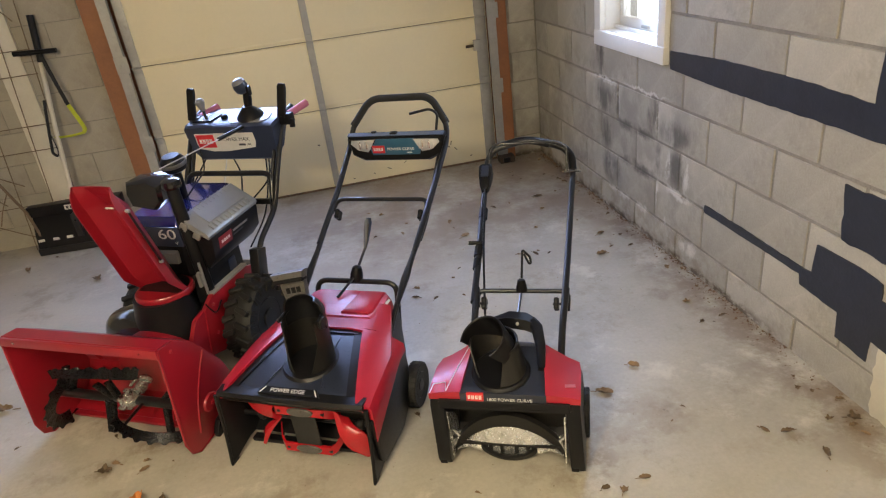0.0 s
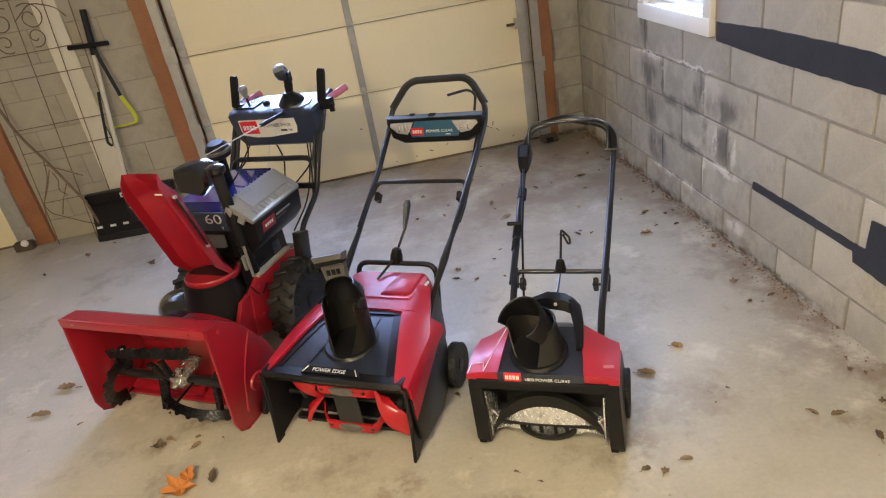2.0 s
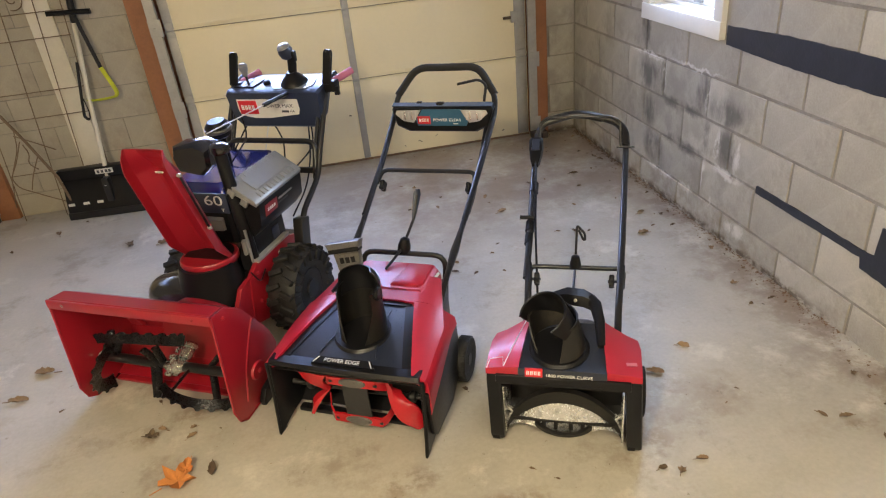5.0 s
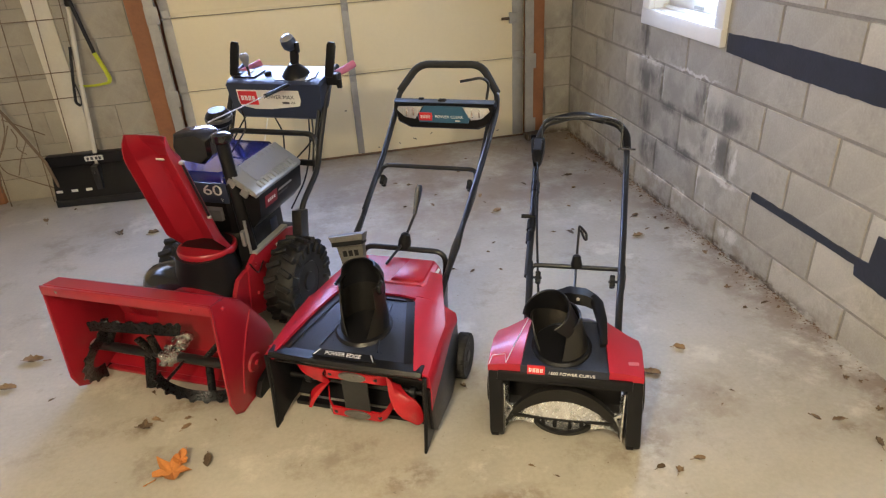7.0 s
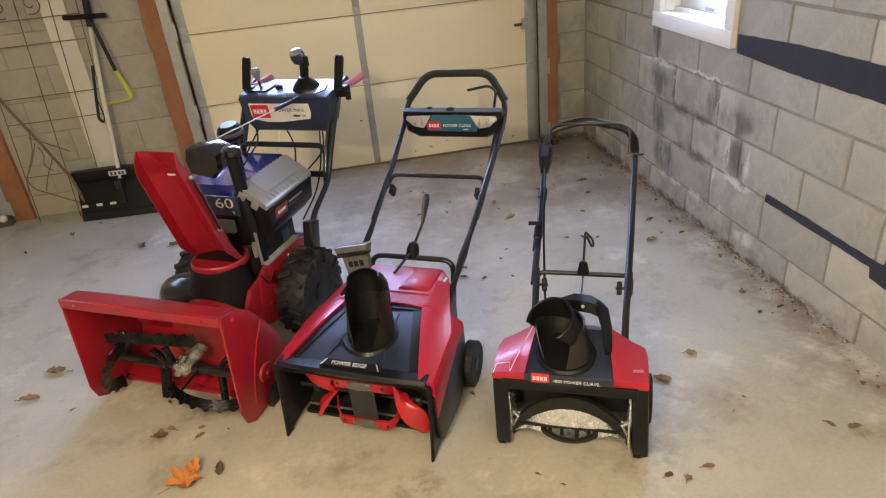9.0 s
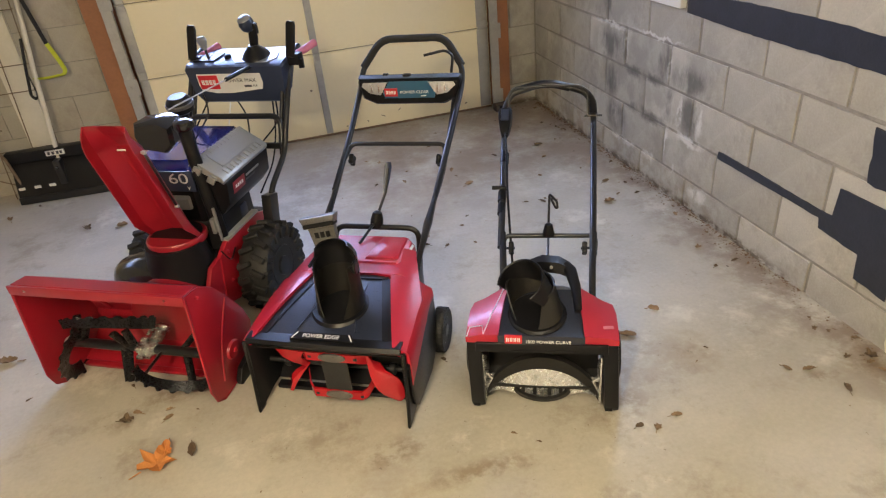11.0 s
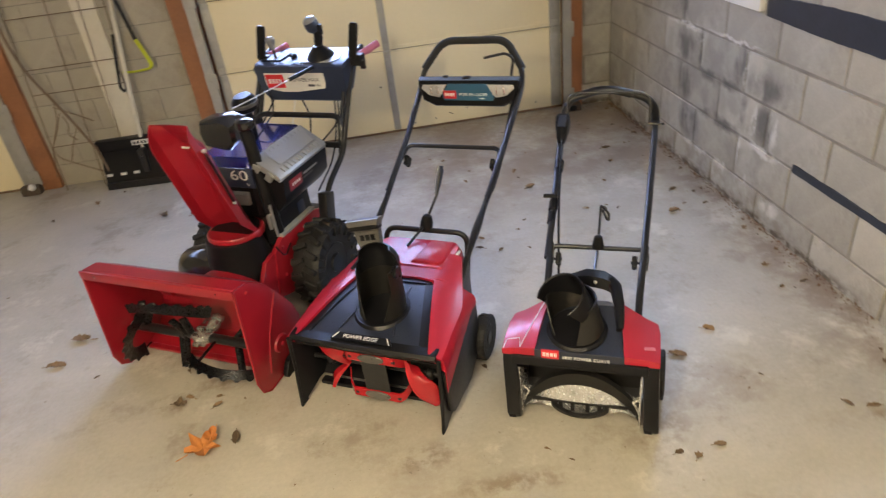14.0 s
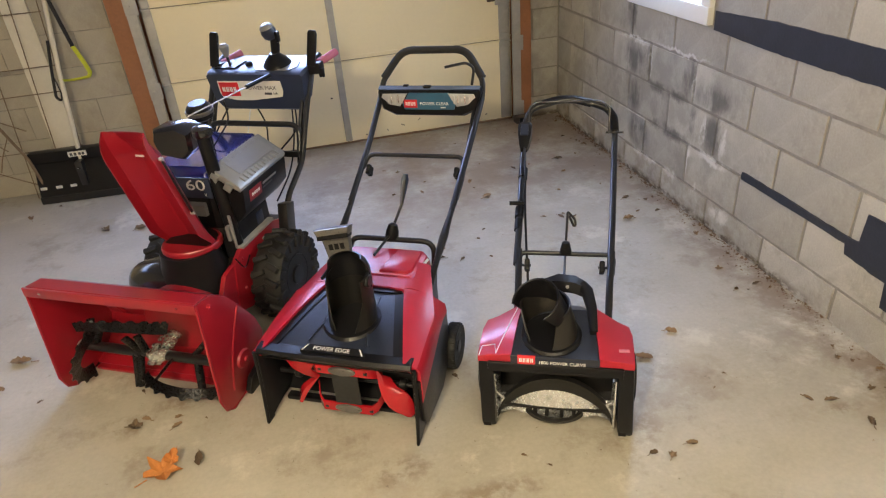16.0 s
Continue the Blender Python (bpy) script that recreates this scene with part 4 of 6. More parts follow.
for k in range(11):
    y = BY0 + 0.045 + k * 0.027
    for a, b in (((0.098, 0.7035), (0.122, 0.6885)), ((0.186, 0.6465), (0.208, 0.631))):
        part("lid_rib", tube([(a[0], y, a[1]), (b[0], y, b[1])], 0.0045, 8), SILVER, battery)
part("lid_panel", prism([(0.126, 0.690), (0.127, 0.692), (0.182, 0.653), (0.181, 0.650)], "y", BY0 + 0.06, BY1 - 0.03), SILVER, battery)
for x, z in ((0.115, 0.665), (0.165, 0.628)):
    part("lid_clip", box((x - 0.016, BY0 - 0.016, z - 0.016), (x + 0.016, BY0 - 0.004, z + 0.016), 0.003, turn=pose(0, 0, 0, 0, 35)), SILVER, battery)
fx = 0.2065
mb = face_m((fx, 0.595, 0.565), (0.0, 1, 0.0), (0.12, 0, 1))
part("badge", (lambda b: (b.transform(mb), b)[1])(box((-0.045, -0.024, -0.001), (0.045, 0.024, 0.0015), 0.0008)), MAROON, battery, "red brand badge")
badge_blocks(mb, 0.0, 0.0, 0.062, 0.013, 0.0018, battery)
part("text_bar", (lambda b: (b.transform(mb), b)[1])(box((0.058, 0.005, -0.001), (0.165, 0.013, 0.0016), 0)), SILVER, battery, "grey lettering bar")
part("text_bar", (lambda b: (b.transform(mb), b)[1])(box((0.055, -0.012, -0.001), (0.13, -0.006, 0.0016), 0)), LETTERDARK, battery)
part("lower_panel", prism([(0.46, 0.34), (0.46, 0.40), (0.50, 0.47), (0.72, 0.50), (0.74, 0.48), (0.74, 0.34)], "x", 0.10, 0.148, 0.006), BLACK, big, "black lower side panel")
part("latch_block", box((0.146, 0.64, 0.385), (0.152, 0.69, 0.44), 0.004), GREYPLASTIC, big)
part("foot_plate", prism([(0.47, 0.372), (0.47, 0.384), (0.72, 0.384), (0.72, 0.372)], "x", 0.10, 0.174, 0.002), GALV, big, "grey steel footplate")
part("edge_trim", tube([(0.15, 0.468, 0.378), (0.15, 0.468, 0.52)], 0.006, 8), SILVER, big)
# handle frame
for s in (-1, 1):
    socket = part("handle_socket", box((s * 0.24 - 0.022, 0.68, 0.28), (s * 0.24 + 0.022, 0.745, 0.455), 0.006, turn=pose(0, 0, 0, -14)), SATIN, big, "black steel handle socket")
    part("handle_tube", tube([(s * 0.24, 0.71, 0.36), (s * 0.24, 0.755, 0.46), (s * 0.24, 0.935, 0.55), (s * 0.24, 1.00, 0.66), (s * 0.24, 1.16, 0.895), (s * 0.24, 1.26, 0.925)], 0.0125, 12, bend=0.05), SATIN, big, "bent black steel handle tube")
    part("brace_tube", tube([(s * 0.215, 0.95, 0.56), (s * 0.215, 1.03, 0.70), (s * 0.215, 1.13, 0.86)], 0.0095, 10), SATIN, big)
part("cross_tube", tube([(-0.225, 0.94, 0.54), (-0.222, 1.0, 0.692), (0.222, 1.0, 0.692), (0.225, 0.94, 0.54)], 0.0125, 12, bend=0.05), SATIN, big, "black steel cross tube")
part("cross_strap", box((0.11, 0.915, 0.575), (0.235, 0.93, 0.60), 0.003), SATIN, big)
# console
CW = 0.236
console = part("console", loft([[(x * CW + 0.012, y, z) for x, y, z in o] for o in (
    [(-0.80, 1.075, 0.738), (0.80, 1.075, 0.738), (0.93, 1.07, 0.775), (0.985, 1.055, 0.885), (0.95, 1.055, 0.892), (-0.95, 1.055, 0.892), (-0.985, 1.055, 0.885), (-0.93, 1.07, 0.775)],
    [(-0.82, 1.085, 0.730), (0.82, 1.085, 0.730), (0.96, 1.08, 0.772), (1.0, 1.066, 0.888), (0.97, 1.070, 0.902), (-0.97, 1.070, 0.902), (-1.0, 1.066, 0.888), (-0.96, 1.08, 0.772)],
    [(-0.82, 1.12, 0.735), (0.82, 1.12, 0.735), (0.96, 1.13, 0.78), (1.0, 1.16, 0.905), (0.97, 1.16, 0.918), (-0.97, 1.16, 0.918), (-1.0, 1.16, 0.905), (-0.96, 1.13, 0.78)],
    [(-0.80, 1.15, 0.80), (0.80, 1.15, 0.80), (0.92, 1.18, 0.83), (0.96, 1.23, 0.918), (0.93, 1.23, 0.93), (-0.93, 1.23, 0.93), (-0.96, 1.23, 0.918), (-0.92, 1.18, 0.83)])]), GREYPLASTIC, big, "moulded blue-grey plastic control console", 30)
fm = face_m((0.012, 1.0675, 0.815), (1, 0, 0), (0, -0.14, 1))


plate = part("label_plate", on(fm, prism([(-0.185, 0.050), (0.125, 0.050), (0.128, 0.005), (0.118, -0.022), (-0.03, -0.040), (-0.11, -0.040), (-0.18, -0.026), (-0.187, 0.0)], "z", -0.006, 0.0035)), LABELWHITE, console, "white label plate on the console")
part("badge", on(fm, box((-0.180, -0.020, 0.002), (-0.085, 0.044, 0.0055), 0.001)), LABELRED, plate, "red brand badge")
badge_blocks(fm, -0.1325, 0.012, 0.074, 0.022, 0.0058, plate)
lettering("POWER MAX", 0.024, fm @ Matrix.Translation((0.022, 0.018, 0.004)), LETTERDARK, plate, width=0.15)
lettering("HA", 0.016, fm @ Matrix.Translation((0.088, -0.008, 0.004)), LETTERDARK, plate)
part("text_bar", on(fm, box((0.035, -0.013, 0.003), (0.070, -0.003, 0.0042), 0)), LETTERDARK, plate)
tm = face_m((0.012, 1.135, 0.912), (1, 0, 0), (0, 1, 0.18))
dish = part("lever_dish", on(tm, loft([[(0.085 + a * (0.105 + 0), b * 0.058, z) for a, b in ((-1, -0.4), (-0.72, -1), (0.72, -1), (1, -0.4), (0.9, 0.6), (0.62, 1), (-0.62, 1), (-0.9, 0.6))] for z in (-0.004, 0.006)])), SILVER, console, "silver-blue gate plate round the lever")
part("lever_boot", on(tm, lathe([(0.064, 0.004), (0.060, 0.012), (0.048, 0.028), (0.030, 0.044), (0.020, 0.056)], 22, Matrix.Translation((0.085, 0.0, 0)))), BLACK, console, "ribbed black rubber boot")
stick = part("joystick", tube([(0.097, 1.135, 0.955), (0.106, 1.132, 1.0), (0.110, 1.13, 1.045)], 0.017, 14, radii=[0.018, 0.020, 0.016]), BLACK, big, "black joystick lever")
part("joystick_head", lathe([(0.020, 0.0), (0.030, 0.012), (0.033, 0.032), (0.029, 0.052), (0.016, 0.062)], 20, Matrix.Translation((0.104, 1.12, 1.030)) @ pose(0, 0, 0, 18, -10)), GREYPLASTIC, stick, "blue-grey joystick head")
part("joystick_cap", lathe([(0.0295, 0.048), (0.0305, 0.051), (0.025, 0.060), (0.014, 0.066)], 20, Matrix.Translation((0.104, 1.12, 1.030)) @ pose(0, 0, 0, 18, -10)), SILVER, stick)
part("trigger", box((0.128, 1.10, 1.015), (0.142, 1.125, 1.06), 0.005), BLACK, stick)
part("speed_gate", on(tm, prism([(-0.205, -0.040), (-0.105, -0.040), (-0.085, 0.035), (-0.165, 0.045)], "z", -0.003, 0.008)), BLACK, console, "black speed lever gate")
part("gate_slot", on(tm, box((-0.150, -0.036, 0.007), (-0.140, 0.030, 0.010), 0.001)), LABELWHITE, console)
part("key_switch", on(tm, lathe([(0.017, 0), (0.016, 0.014), (0.010, 0.018)], 16, Matrix.Translation((-0.055, 0.0, 0)))), BLACK, console)
lever = part("speed_lever", tube([(-0.126, 1.115, 0.915), (-0.130, 1.112, 0.965)], 0.006, 10), SATIN, big, "speed lever with a silver knob")
part("lever_knob", lathe([(0.008, 0), (0.012, 0.012), (0.020, 0.034), (0.022, 0.046), (0.014, 0.058)], 16, Matrix.Translation((-0.130, 1.112, 0.955)) @ pose(0, 0, 0, 4, -4)), SILVER, lever)
for s, x in ((-1, -0.198), (1, 0.276)):
    grip = part("handle_grip", tube([(x, 1.16, 0.915), (x + 0.02, 1.20, 0.922), (x + 0.05, 1.255, 0.938)], 0.0165, 14, radii=[0.014, 0.0165, 0.0165]), PINK, big, "faded red rubber hand grip")
    paddle = part("control_paddle", on(Matrix.Translation((x, 1.13, 0.985)) @ pose(0, 0, 0, -10, 8), prism([(-0.019, -0.075), (0.019, -0.075), (0.020, 0.055), (0.015, 0.072), (-0.013, 0.072), (-0.019, 0.06)], "y", -0.008, 0.008, 0.004)), BLACK, big, "black drive lever paddle")
    part("lever_clamp", box((x - 0.028, 1.115, 0.875), (x + 0.028, 1.165, 0.925), 0.008), BLACK, paddle)
    part("lever_tab", box((x + 0.018, 1.12, 0.862), (x + 0.040, 1.135, 0.90), 0.003), BLACK, paddle)
# cables
for k, pts in enumerate((
        [(-0.17, 1.10, 0.74), (-0.20, 1.02, 0.66), (-0.17, 0.85, 0.60)], [(-0.03, 1.10, 0.735), (0.04, 1.04, 0.68), (0.10, 0.92, 0.62)],
        [(0.14, 1.11, 0.735), (0.16, 1.05, 0.62), (0.17, 0.95, 0.50), (0.16, 0.80, 0.42)], [(0.155, 1.11, 0.735), (0.20, 1.02, 0.66), (0.13, 0.90, 0.58)],
        [(-0.20, 1.10, 0.80), (-0.10, 0.98, 0.72), (-0.03, 0.80, 0.72), (-0.05, 0.70, 0.66)])):
    part("cable", tube(pts, 0.0036, 8, bend=0.12), BLACK, big, "thin black control cable")
part("cable", tube([(-0.06, 1.10, 0.74), (-0.06, 1.02, 0.62)], 0.003, 6), LABELWHITE, big, "thin pale cable")
part("cable", tube([(0.185, 0.395, 0.375), (0.20, 0.41, 0.33), (0.176, 0.46, 0.30), (0.176, 0.50, 0.33)], 0.003, 6, bend=0.04), BLACK, big)


# ---- the single-stage machine in the middle ----
mid = thing("snow_thrower", pose(0.147, 2.784, 0, 0, 0, -28.3), "red and black single-stage battery snow thrower", "snow thrower", "snow throwers on the floor")


def deck(x, y):
    """Height of the hood over a place of its plan."""
    y = max(0.0, y)
    crown = 0.296 + 0.10 * min(y, 0.36) + 0.16 * max(0, min(y, 0.48) - 0.36) + 0.014 * math.sin(math.pi * min(y, 0.48) / 0.48)
    half = 0.285 - 0.10 * y
    drop = max(0.0, abs(x) / half - 0.62) / 0.38
    return crown - 0.030 * drop ** 2


def inner_edge(y):
    return 0.238 - 0.29 * y if y < 0.36 else 0.0


def outer_edge(y):
    return 0.280 - 0.03 * y - 0.30 * max(0, y - 0.26)


def strip(a, b, ya, yb, n, m, lift=0.0, thick=0.012):
    """A piece of the hood between two edges a(y) and b(y), with thickness."""
    top = [[Vector((a(y) + (b(y) - a(y)) * i / m, y, deck(a(y) + (b(y) - a(y)) * i / m, y) + lift)) for i in range(m + 1)] for y in [ya + (yb - ya) * k / n for k in range(n + 1)]]
    bm = bmesh.new()
    up = [[bm.verts.new(p) for p in r] for r in top]
    lo = [[bm.verts.new(p - Vector((0, 0, thick))) for p in r] for r in top]
    for g in (up, lo):
        for r, s in zip(g, g[1:]):
            bridge(bm, r, s, False)
    bridge(bm, up[0], lo[0], False)
    bridge(bm, up[-1], lo[-1], False)
    bridge(bm, [r[0] for r in up], [r[0] for r in lo], False)
    bridge(bm, [r[-1] for r in up], [r[-1] for r in lo], False)
    return bm


part("front_panel", strip(lambda y: -inner_edge(y), inner_edge, 0.03, 0.355, 14, 16), NAVYPLASTIC, mid, "dark blue-grey plastic front hood panel", 30)
for s in (-1, 1):
    part("panel_border", strip(lambda y: s * (inner_edge(y) - 0.028), lambda y: s * (inner_edge(y) + 0.004), 0.045, 0.33, 12, 3, 0.004), BLACK, mid, "raised black panel border")
    part("panel_rib", tube([(s * 0.10, 0.07, deck(0.1, 0.07) + 0.001), (s * 0.075, 0.16, deck(0.07, 0.16) + 0.002), (s * 0.07, 0.30, deck(0.07, 0.3) + 0.001)], 0.004, 8, flat=0.6), NAVYPLASTIC, mid)
    part("side_cover", strip(lambda y: s * (inner_edge(y) + 0.004), lambda y: s * outer_edge(y), 0.02, 0.36, 14, 8, 0.014, 0.03), REDPLASTIC, mid, "curved red plastic side cover", 30)
part("rear_cover", strip(lambda y: -outer_edge(y), outer_edge, 0.345, 0.50, 8, 18, 0.014, 0.03), REDPLASTIC, mid, "curved red plastic rear cover", 30)
part("panel_arch", strip(lambda y: -0.138, lambda y: 0.138, 0.325, 0.362, 3, 8, 0.006), BLACK, mid)
# battery hood at the back
hood = part("battery_hood", loft([[(x * w, y0 + (y - 0.4) * ln, z) for x, y in ((-1, 0.42), (-0.93, 0.395), (0.93, 0.395), (1, 0.42), (0.96, 0.575), (0.85, 0.60), (-0.85, 0.60), (-0.96, 0.575))] for z, w, ln, y0 in ((0.28, 0.182, 0.96, 0.40), (0.335, 0.176, 0.96, 0.40), (0.357, 0.166, 0.93, 0.403), (0.365, 0.152, 0.86, 0.41))]), REDPLASTIC, mid, "red plastic battery hood", 16)
part("hood_step", loft([[(x, y, z) for x, y in ((0.030 - i, 0.425 - i), (0.128 + i, 0.425 - i), (0.140 + i, 0.44), (0.140 + i, 0.565 + i), (0.052 - i, 0.565 + i))] for z, i in ((0.360, 0.008), (0.372, 0.002), (0.377, -0.008))]), REDPLASTIC, hood, "raised red step on the hood", 30)
part("hood_seam", tube([(-0.165, 0.402, 0.352), (0.165, 0.402, 0.352)], 0.0025, 6), BLACK, hood)
part("text_bar", on(face_m((0.1665, 0.50, 0.353), (0.1, 1, 0), (-0.8, 0.1, 1)), box((-0.045, -0.005, -0.001), (0.045, 0.005, 0.0012), 0)), LETTER, hood, "pale lettering bar")
part("rear_body", box((-0.185, 0.34, 0.06), (0.185, 0.60, 0.30), 0.02), BLACK, mid, "black motor body")
# wings and front edge
WING = [(-0.018, 0.004), (0.005, 0.150), (0.012, 0.282), (0.10, 0.284), (0.24, 0.292), (0.335, 0.270), (0.34, 0.14), (0.30, 0.05), (0.21, 0.015), (0.10, 0.03)]
for s in (-1, 1):
    wing = part("side_wing", prism(WING, "x", s * 0.262, s * 0.274, 0.004), BLACK, mid, "black plastic side wing")
    part("wing_rim", tube([(s * 0.274, 0.012, 0.285), (s * 0.272, 0.004, 0.15), (s * 0.268, -0.018, 0.005)], 0.006, 8), BLACK, wing)
    part("side_skirt", prism([(0.012, 0.238), (0.03, 0.06), (0.06, 0.028), (0.24, 0.018), (0.335, 0.07), (0.36, 0.20), (0.355, 0.275), (0.325, 0.284), (0.20, 0.264), (0.08, 0.245)], "x", s * 0.270, s * 0.286, 0.006), BLACK, mid, "black lower skirt")
    rings = []
    for k in range(13):
        y = 0.022 + 0.33 * k / 12
        o = outer_edge(y)
        top, low = deck(o, y) + 0.0135, min(0.15 + 0.44 * (y - 0.022), 0.268)
        rings.append([(s * (o - 0.012), y, top - 0.002), (s * o, y, top), (s * (o + 0.008), y, top - 0.010), (s * max(o + 0.010, 0.2875 - 0.04 * max(0, y - 0.25)), y, (top + low) / 2), (s * 0.2875, y, low), (s * 0.268, y, low), (s * (o - 0.014), y, top - 0.02)])
    part("side_panel", loft(rings), REDPLASTIC, mid, "curved red plastic side panel", 50)
    tyre_wheel(mid, s * 0.290 - 0.022, s * 0.290 + 0.022, 0.395, 0.084, 0.084, 0.048, 26, BLACK, False)
    part("wing_tip", prism([(-0.022, 0.0), (0.02, 0.0), (0.006, 0.07), (-0.006, 0.07)], "x", s * 0.268 - 0.003, s * 0.268 + 0.003), BLACK, wing)
part("front_edge", loft([[(x, y + 0.010 * (x / 0.263) ** 2 - 0.008, z - 0.004 * (x / 0.263) ** 2) for y, z in ((0.012, 0.280), (0.004, 0.294), (0.012, 0.305), (0.050, 0.3065), (0.050, 0.290), (0.030, 0.276))] for x in [-0.263 + 0.526 * k / 16 for k in range(17)]]), BLACK, mid, "bowed black front edge", 30)
nm = face_m((0.0, 0.030, 0.3125), (1, 0, 0), (0, 0.95, 0.28))
part("name_plate", on(nm, prism([(-0.105, -0.012), (0.115, -0.012), (0.098, 0.014), (-0.088, 0.014)], "z", -0.004, 0.004)), BLACK, mid, "black name plate with white lettering")
for s, x in ((-1, -0.098), (1, 0.106)):
    part("name_rule", on(nm, prism([(x - 0.003 - s * 0.000, -0.011), (x + 0.001, -0.011), (x + 0.001 - s * 0.015, 0.013), (x - 0.003 - s * 0.015, 0.013)], "z", 0.003, 0.0052)), LETTER, mid)
lettering("POWER EDGE", 0.020, nm @ Matrix.Translation((-0.002, 0.001, 0.0045)), LETTER, mid, width=0.122)
# paddles and shaft
PY, PZ = 0.115, 0.128
shaft = part("rotor_shaft", tube([(-0.262, PY, PZ), (0.262, PY, PZ)], 0.009, 12), SATIN, mid, "black rotor shaft")
part("back_wall", sheet([(0.03, 0.255), (0.10, 0.25), (0.18, 0.215), (0.225, 0.14), (0.20, 0.06), (0.14, 0.02)], "x", -0.262, 0.262, -0.004), BLACK, mid, "curved black housing wall")
for s, zc in ((1, 0.212), (-1, 0.050)):
    # a broad rubber band bowed to the front, its ends turned back to the shaft
    rings = []
    for k in range(15):
        x = -0.118 + 0.241 * k / 14
        e = max(0.0, abs(x - 0.003) - 0.085) / 0.036
        y, z, h = PY - 0.062 + 0.052 * e * e, zc + (PZ - zc) * 0.45 * e * e, 0.017 + 0.004 * e
        rings.append([(x, y - 0.003, z - h), (x, y - 0.004, z + h), (x, y + 0.006, z + h), (x, y + 0.005, z - h)])
    pad = part("rotor_paddle", loft(rings), ORANGE, mid, "broad red rubber rotor paddle", 30)
    part("paddle_plate", on(Matrix.Translation((0.008, PY - 0.066, zc + 0.002)) @ pose(0, 0, 0, 90) @ Matrix.Diagonal((1, 0.36, 1, 1)), lathe([(0.048, 0), (0.048, 0.004), (0.044, 0.006)], 20)), GREYGRIP, pad, "oval grey steel clamp plate")
    for x in (-0.022, 0.038):
        bolt(pad, (x, PY - 0.070, zc + 0.002), 0.004, "y", 1, GALV)
    for x in (-0.072, 0.088):
        part("paddle_slot", box((x - 0.006, PY - 0.0665, zc - 0.006), (x + 0.006, PY - 0.060, zc + 0.004), 0.001), BLACK, pad)
part("paddle_web", box((-0.038, PY - 0.060, PZ - 0.076), (0.054, PY - 0.052, PZ + 0.082), 0.003), BLACKWEB, mid, "black rubber centre paddle")


def leaf_sheet(edge_a, edge_b, thick=0.006, n=10):
    """A twisted rubber sheet between two bent edges."""
    a, b = rounded(edge_a, 0.05), rounded(edge_b, 0.05)

    def at(p, t):
        f = t * (len(p) - 1)
        i = min(int(f), len(p) - 2)
        return p[i].lerp(p[i + 1], f - i)
    rings = []
    for k in range(n + 1):
        u, v = at(a, k / n), at(b, k / n)
        d = Vector((0, thick / 2, 0))
        m = (u + v) / 2 - Vector((0, 0.012, 0))
        rings.append([u - d, m - d, v - d, v + d, m + d, u + d])
    return loft(rings)


for ea, eb in (([(-0.108, PY - 0.010, PZ + 0.004), (-0.118, PY - 0.045, PZ + 0.055), (-0.095, PY - 0.055, PZ + 0.092)], [(-0.118, PY - 0.010, PZ - 0.004), (-0.175, PY - 0.05, PZ + 0.045), (-0.225, PY - 0.03, PZ + 0.105)]),
               ([(-0.105, PY - 0.012, PZ + 0.006), (-0.140, PY - 0.05, PZ - 0.035), (-0.176, PY - 0.045, PZ - 0.098)], [(-0.122, PY - 0.010, PZ + 0.002), (-0.175, PY - 0.035, PZ - 0.025), (-0.192, PY - 0.03, PZ - 0.086)]),
               ([(0.112, PY - 0.030, PZ + 0.086), (0.128, PY - 0.055, PZ + 0.0), (0.150, PY - 0.055, PZ - 0.062), (0.206, PY - 0.04, PZ - 0.104)], [(0.150, PY - 0.010, PZ + 0.030), (0.175, PY - 0.030, PZ + 0.012), (0.222, PY - 0.035, PZ - 0.010), (0.236, PY - 0.03, PZ - 0.085)])):
    part("rotor_wing", leaf_sheet(ea, eb), ORANGE, shaft, "twisted red rubber rotor wing", 50)
for x in (-0.19, 0.19):
    part("shaft_collar", disc_x(0.020, x - 0.012, x + 0.012, PY, PZ, 16), SATIN, shaft)
part("scraper", box((-0.255, 0.10, 0.004), (0.255, 0.13, 0.020), 0.003), BLACK, mid)
# chute
cy = 0.185
part("chute_collar", lathe([(0.090, 0.0), (0.104, 0.0), (0.104, 0.012), (0.095, 0.022), (0.082, 0.022)], 32, Matrix.Translation((0.012, cy, 0.308)) @ pose(0, 0, 0, 5)), BLACK, mid, "black chute collar ring")


def half_tube(base, tip, r0, r1, open0, open1, n=16, seg=22, thick=0.004, face=-math.pi / 2, bend=0.0, way=(0, -1, 0)):
    """A tube that is open towards its front: the gap grows from open0 to open1 (radians)."""
    out, inn = [], []
    for k in range(n + 1):
        t = k / n
        c = Vector(base).lerp(Vector(tip), t) + Vector(way) * bend * t * t
        r, gap = r0 + (r1 - r0) * t, open0 + (open1 - open0) * min(1, t * 1.6)
        ang = [face + gap / 2 + (2 * math.pi - gap) * i / seg for i in range(seg + 1)]
        out.append([c + Vector((r * math.cos(a), r * math.sin(a), 0)) for a in ang])
        inn.append([c + Vector(((r - thick) * math.cos(a), (r - thick) * math.sin(a), 0)) for a in ang])
    return loft([a + list(reversed(b)) for a, b in zip(out, inn)])


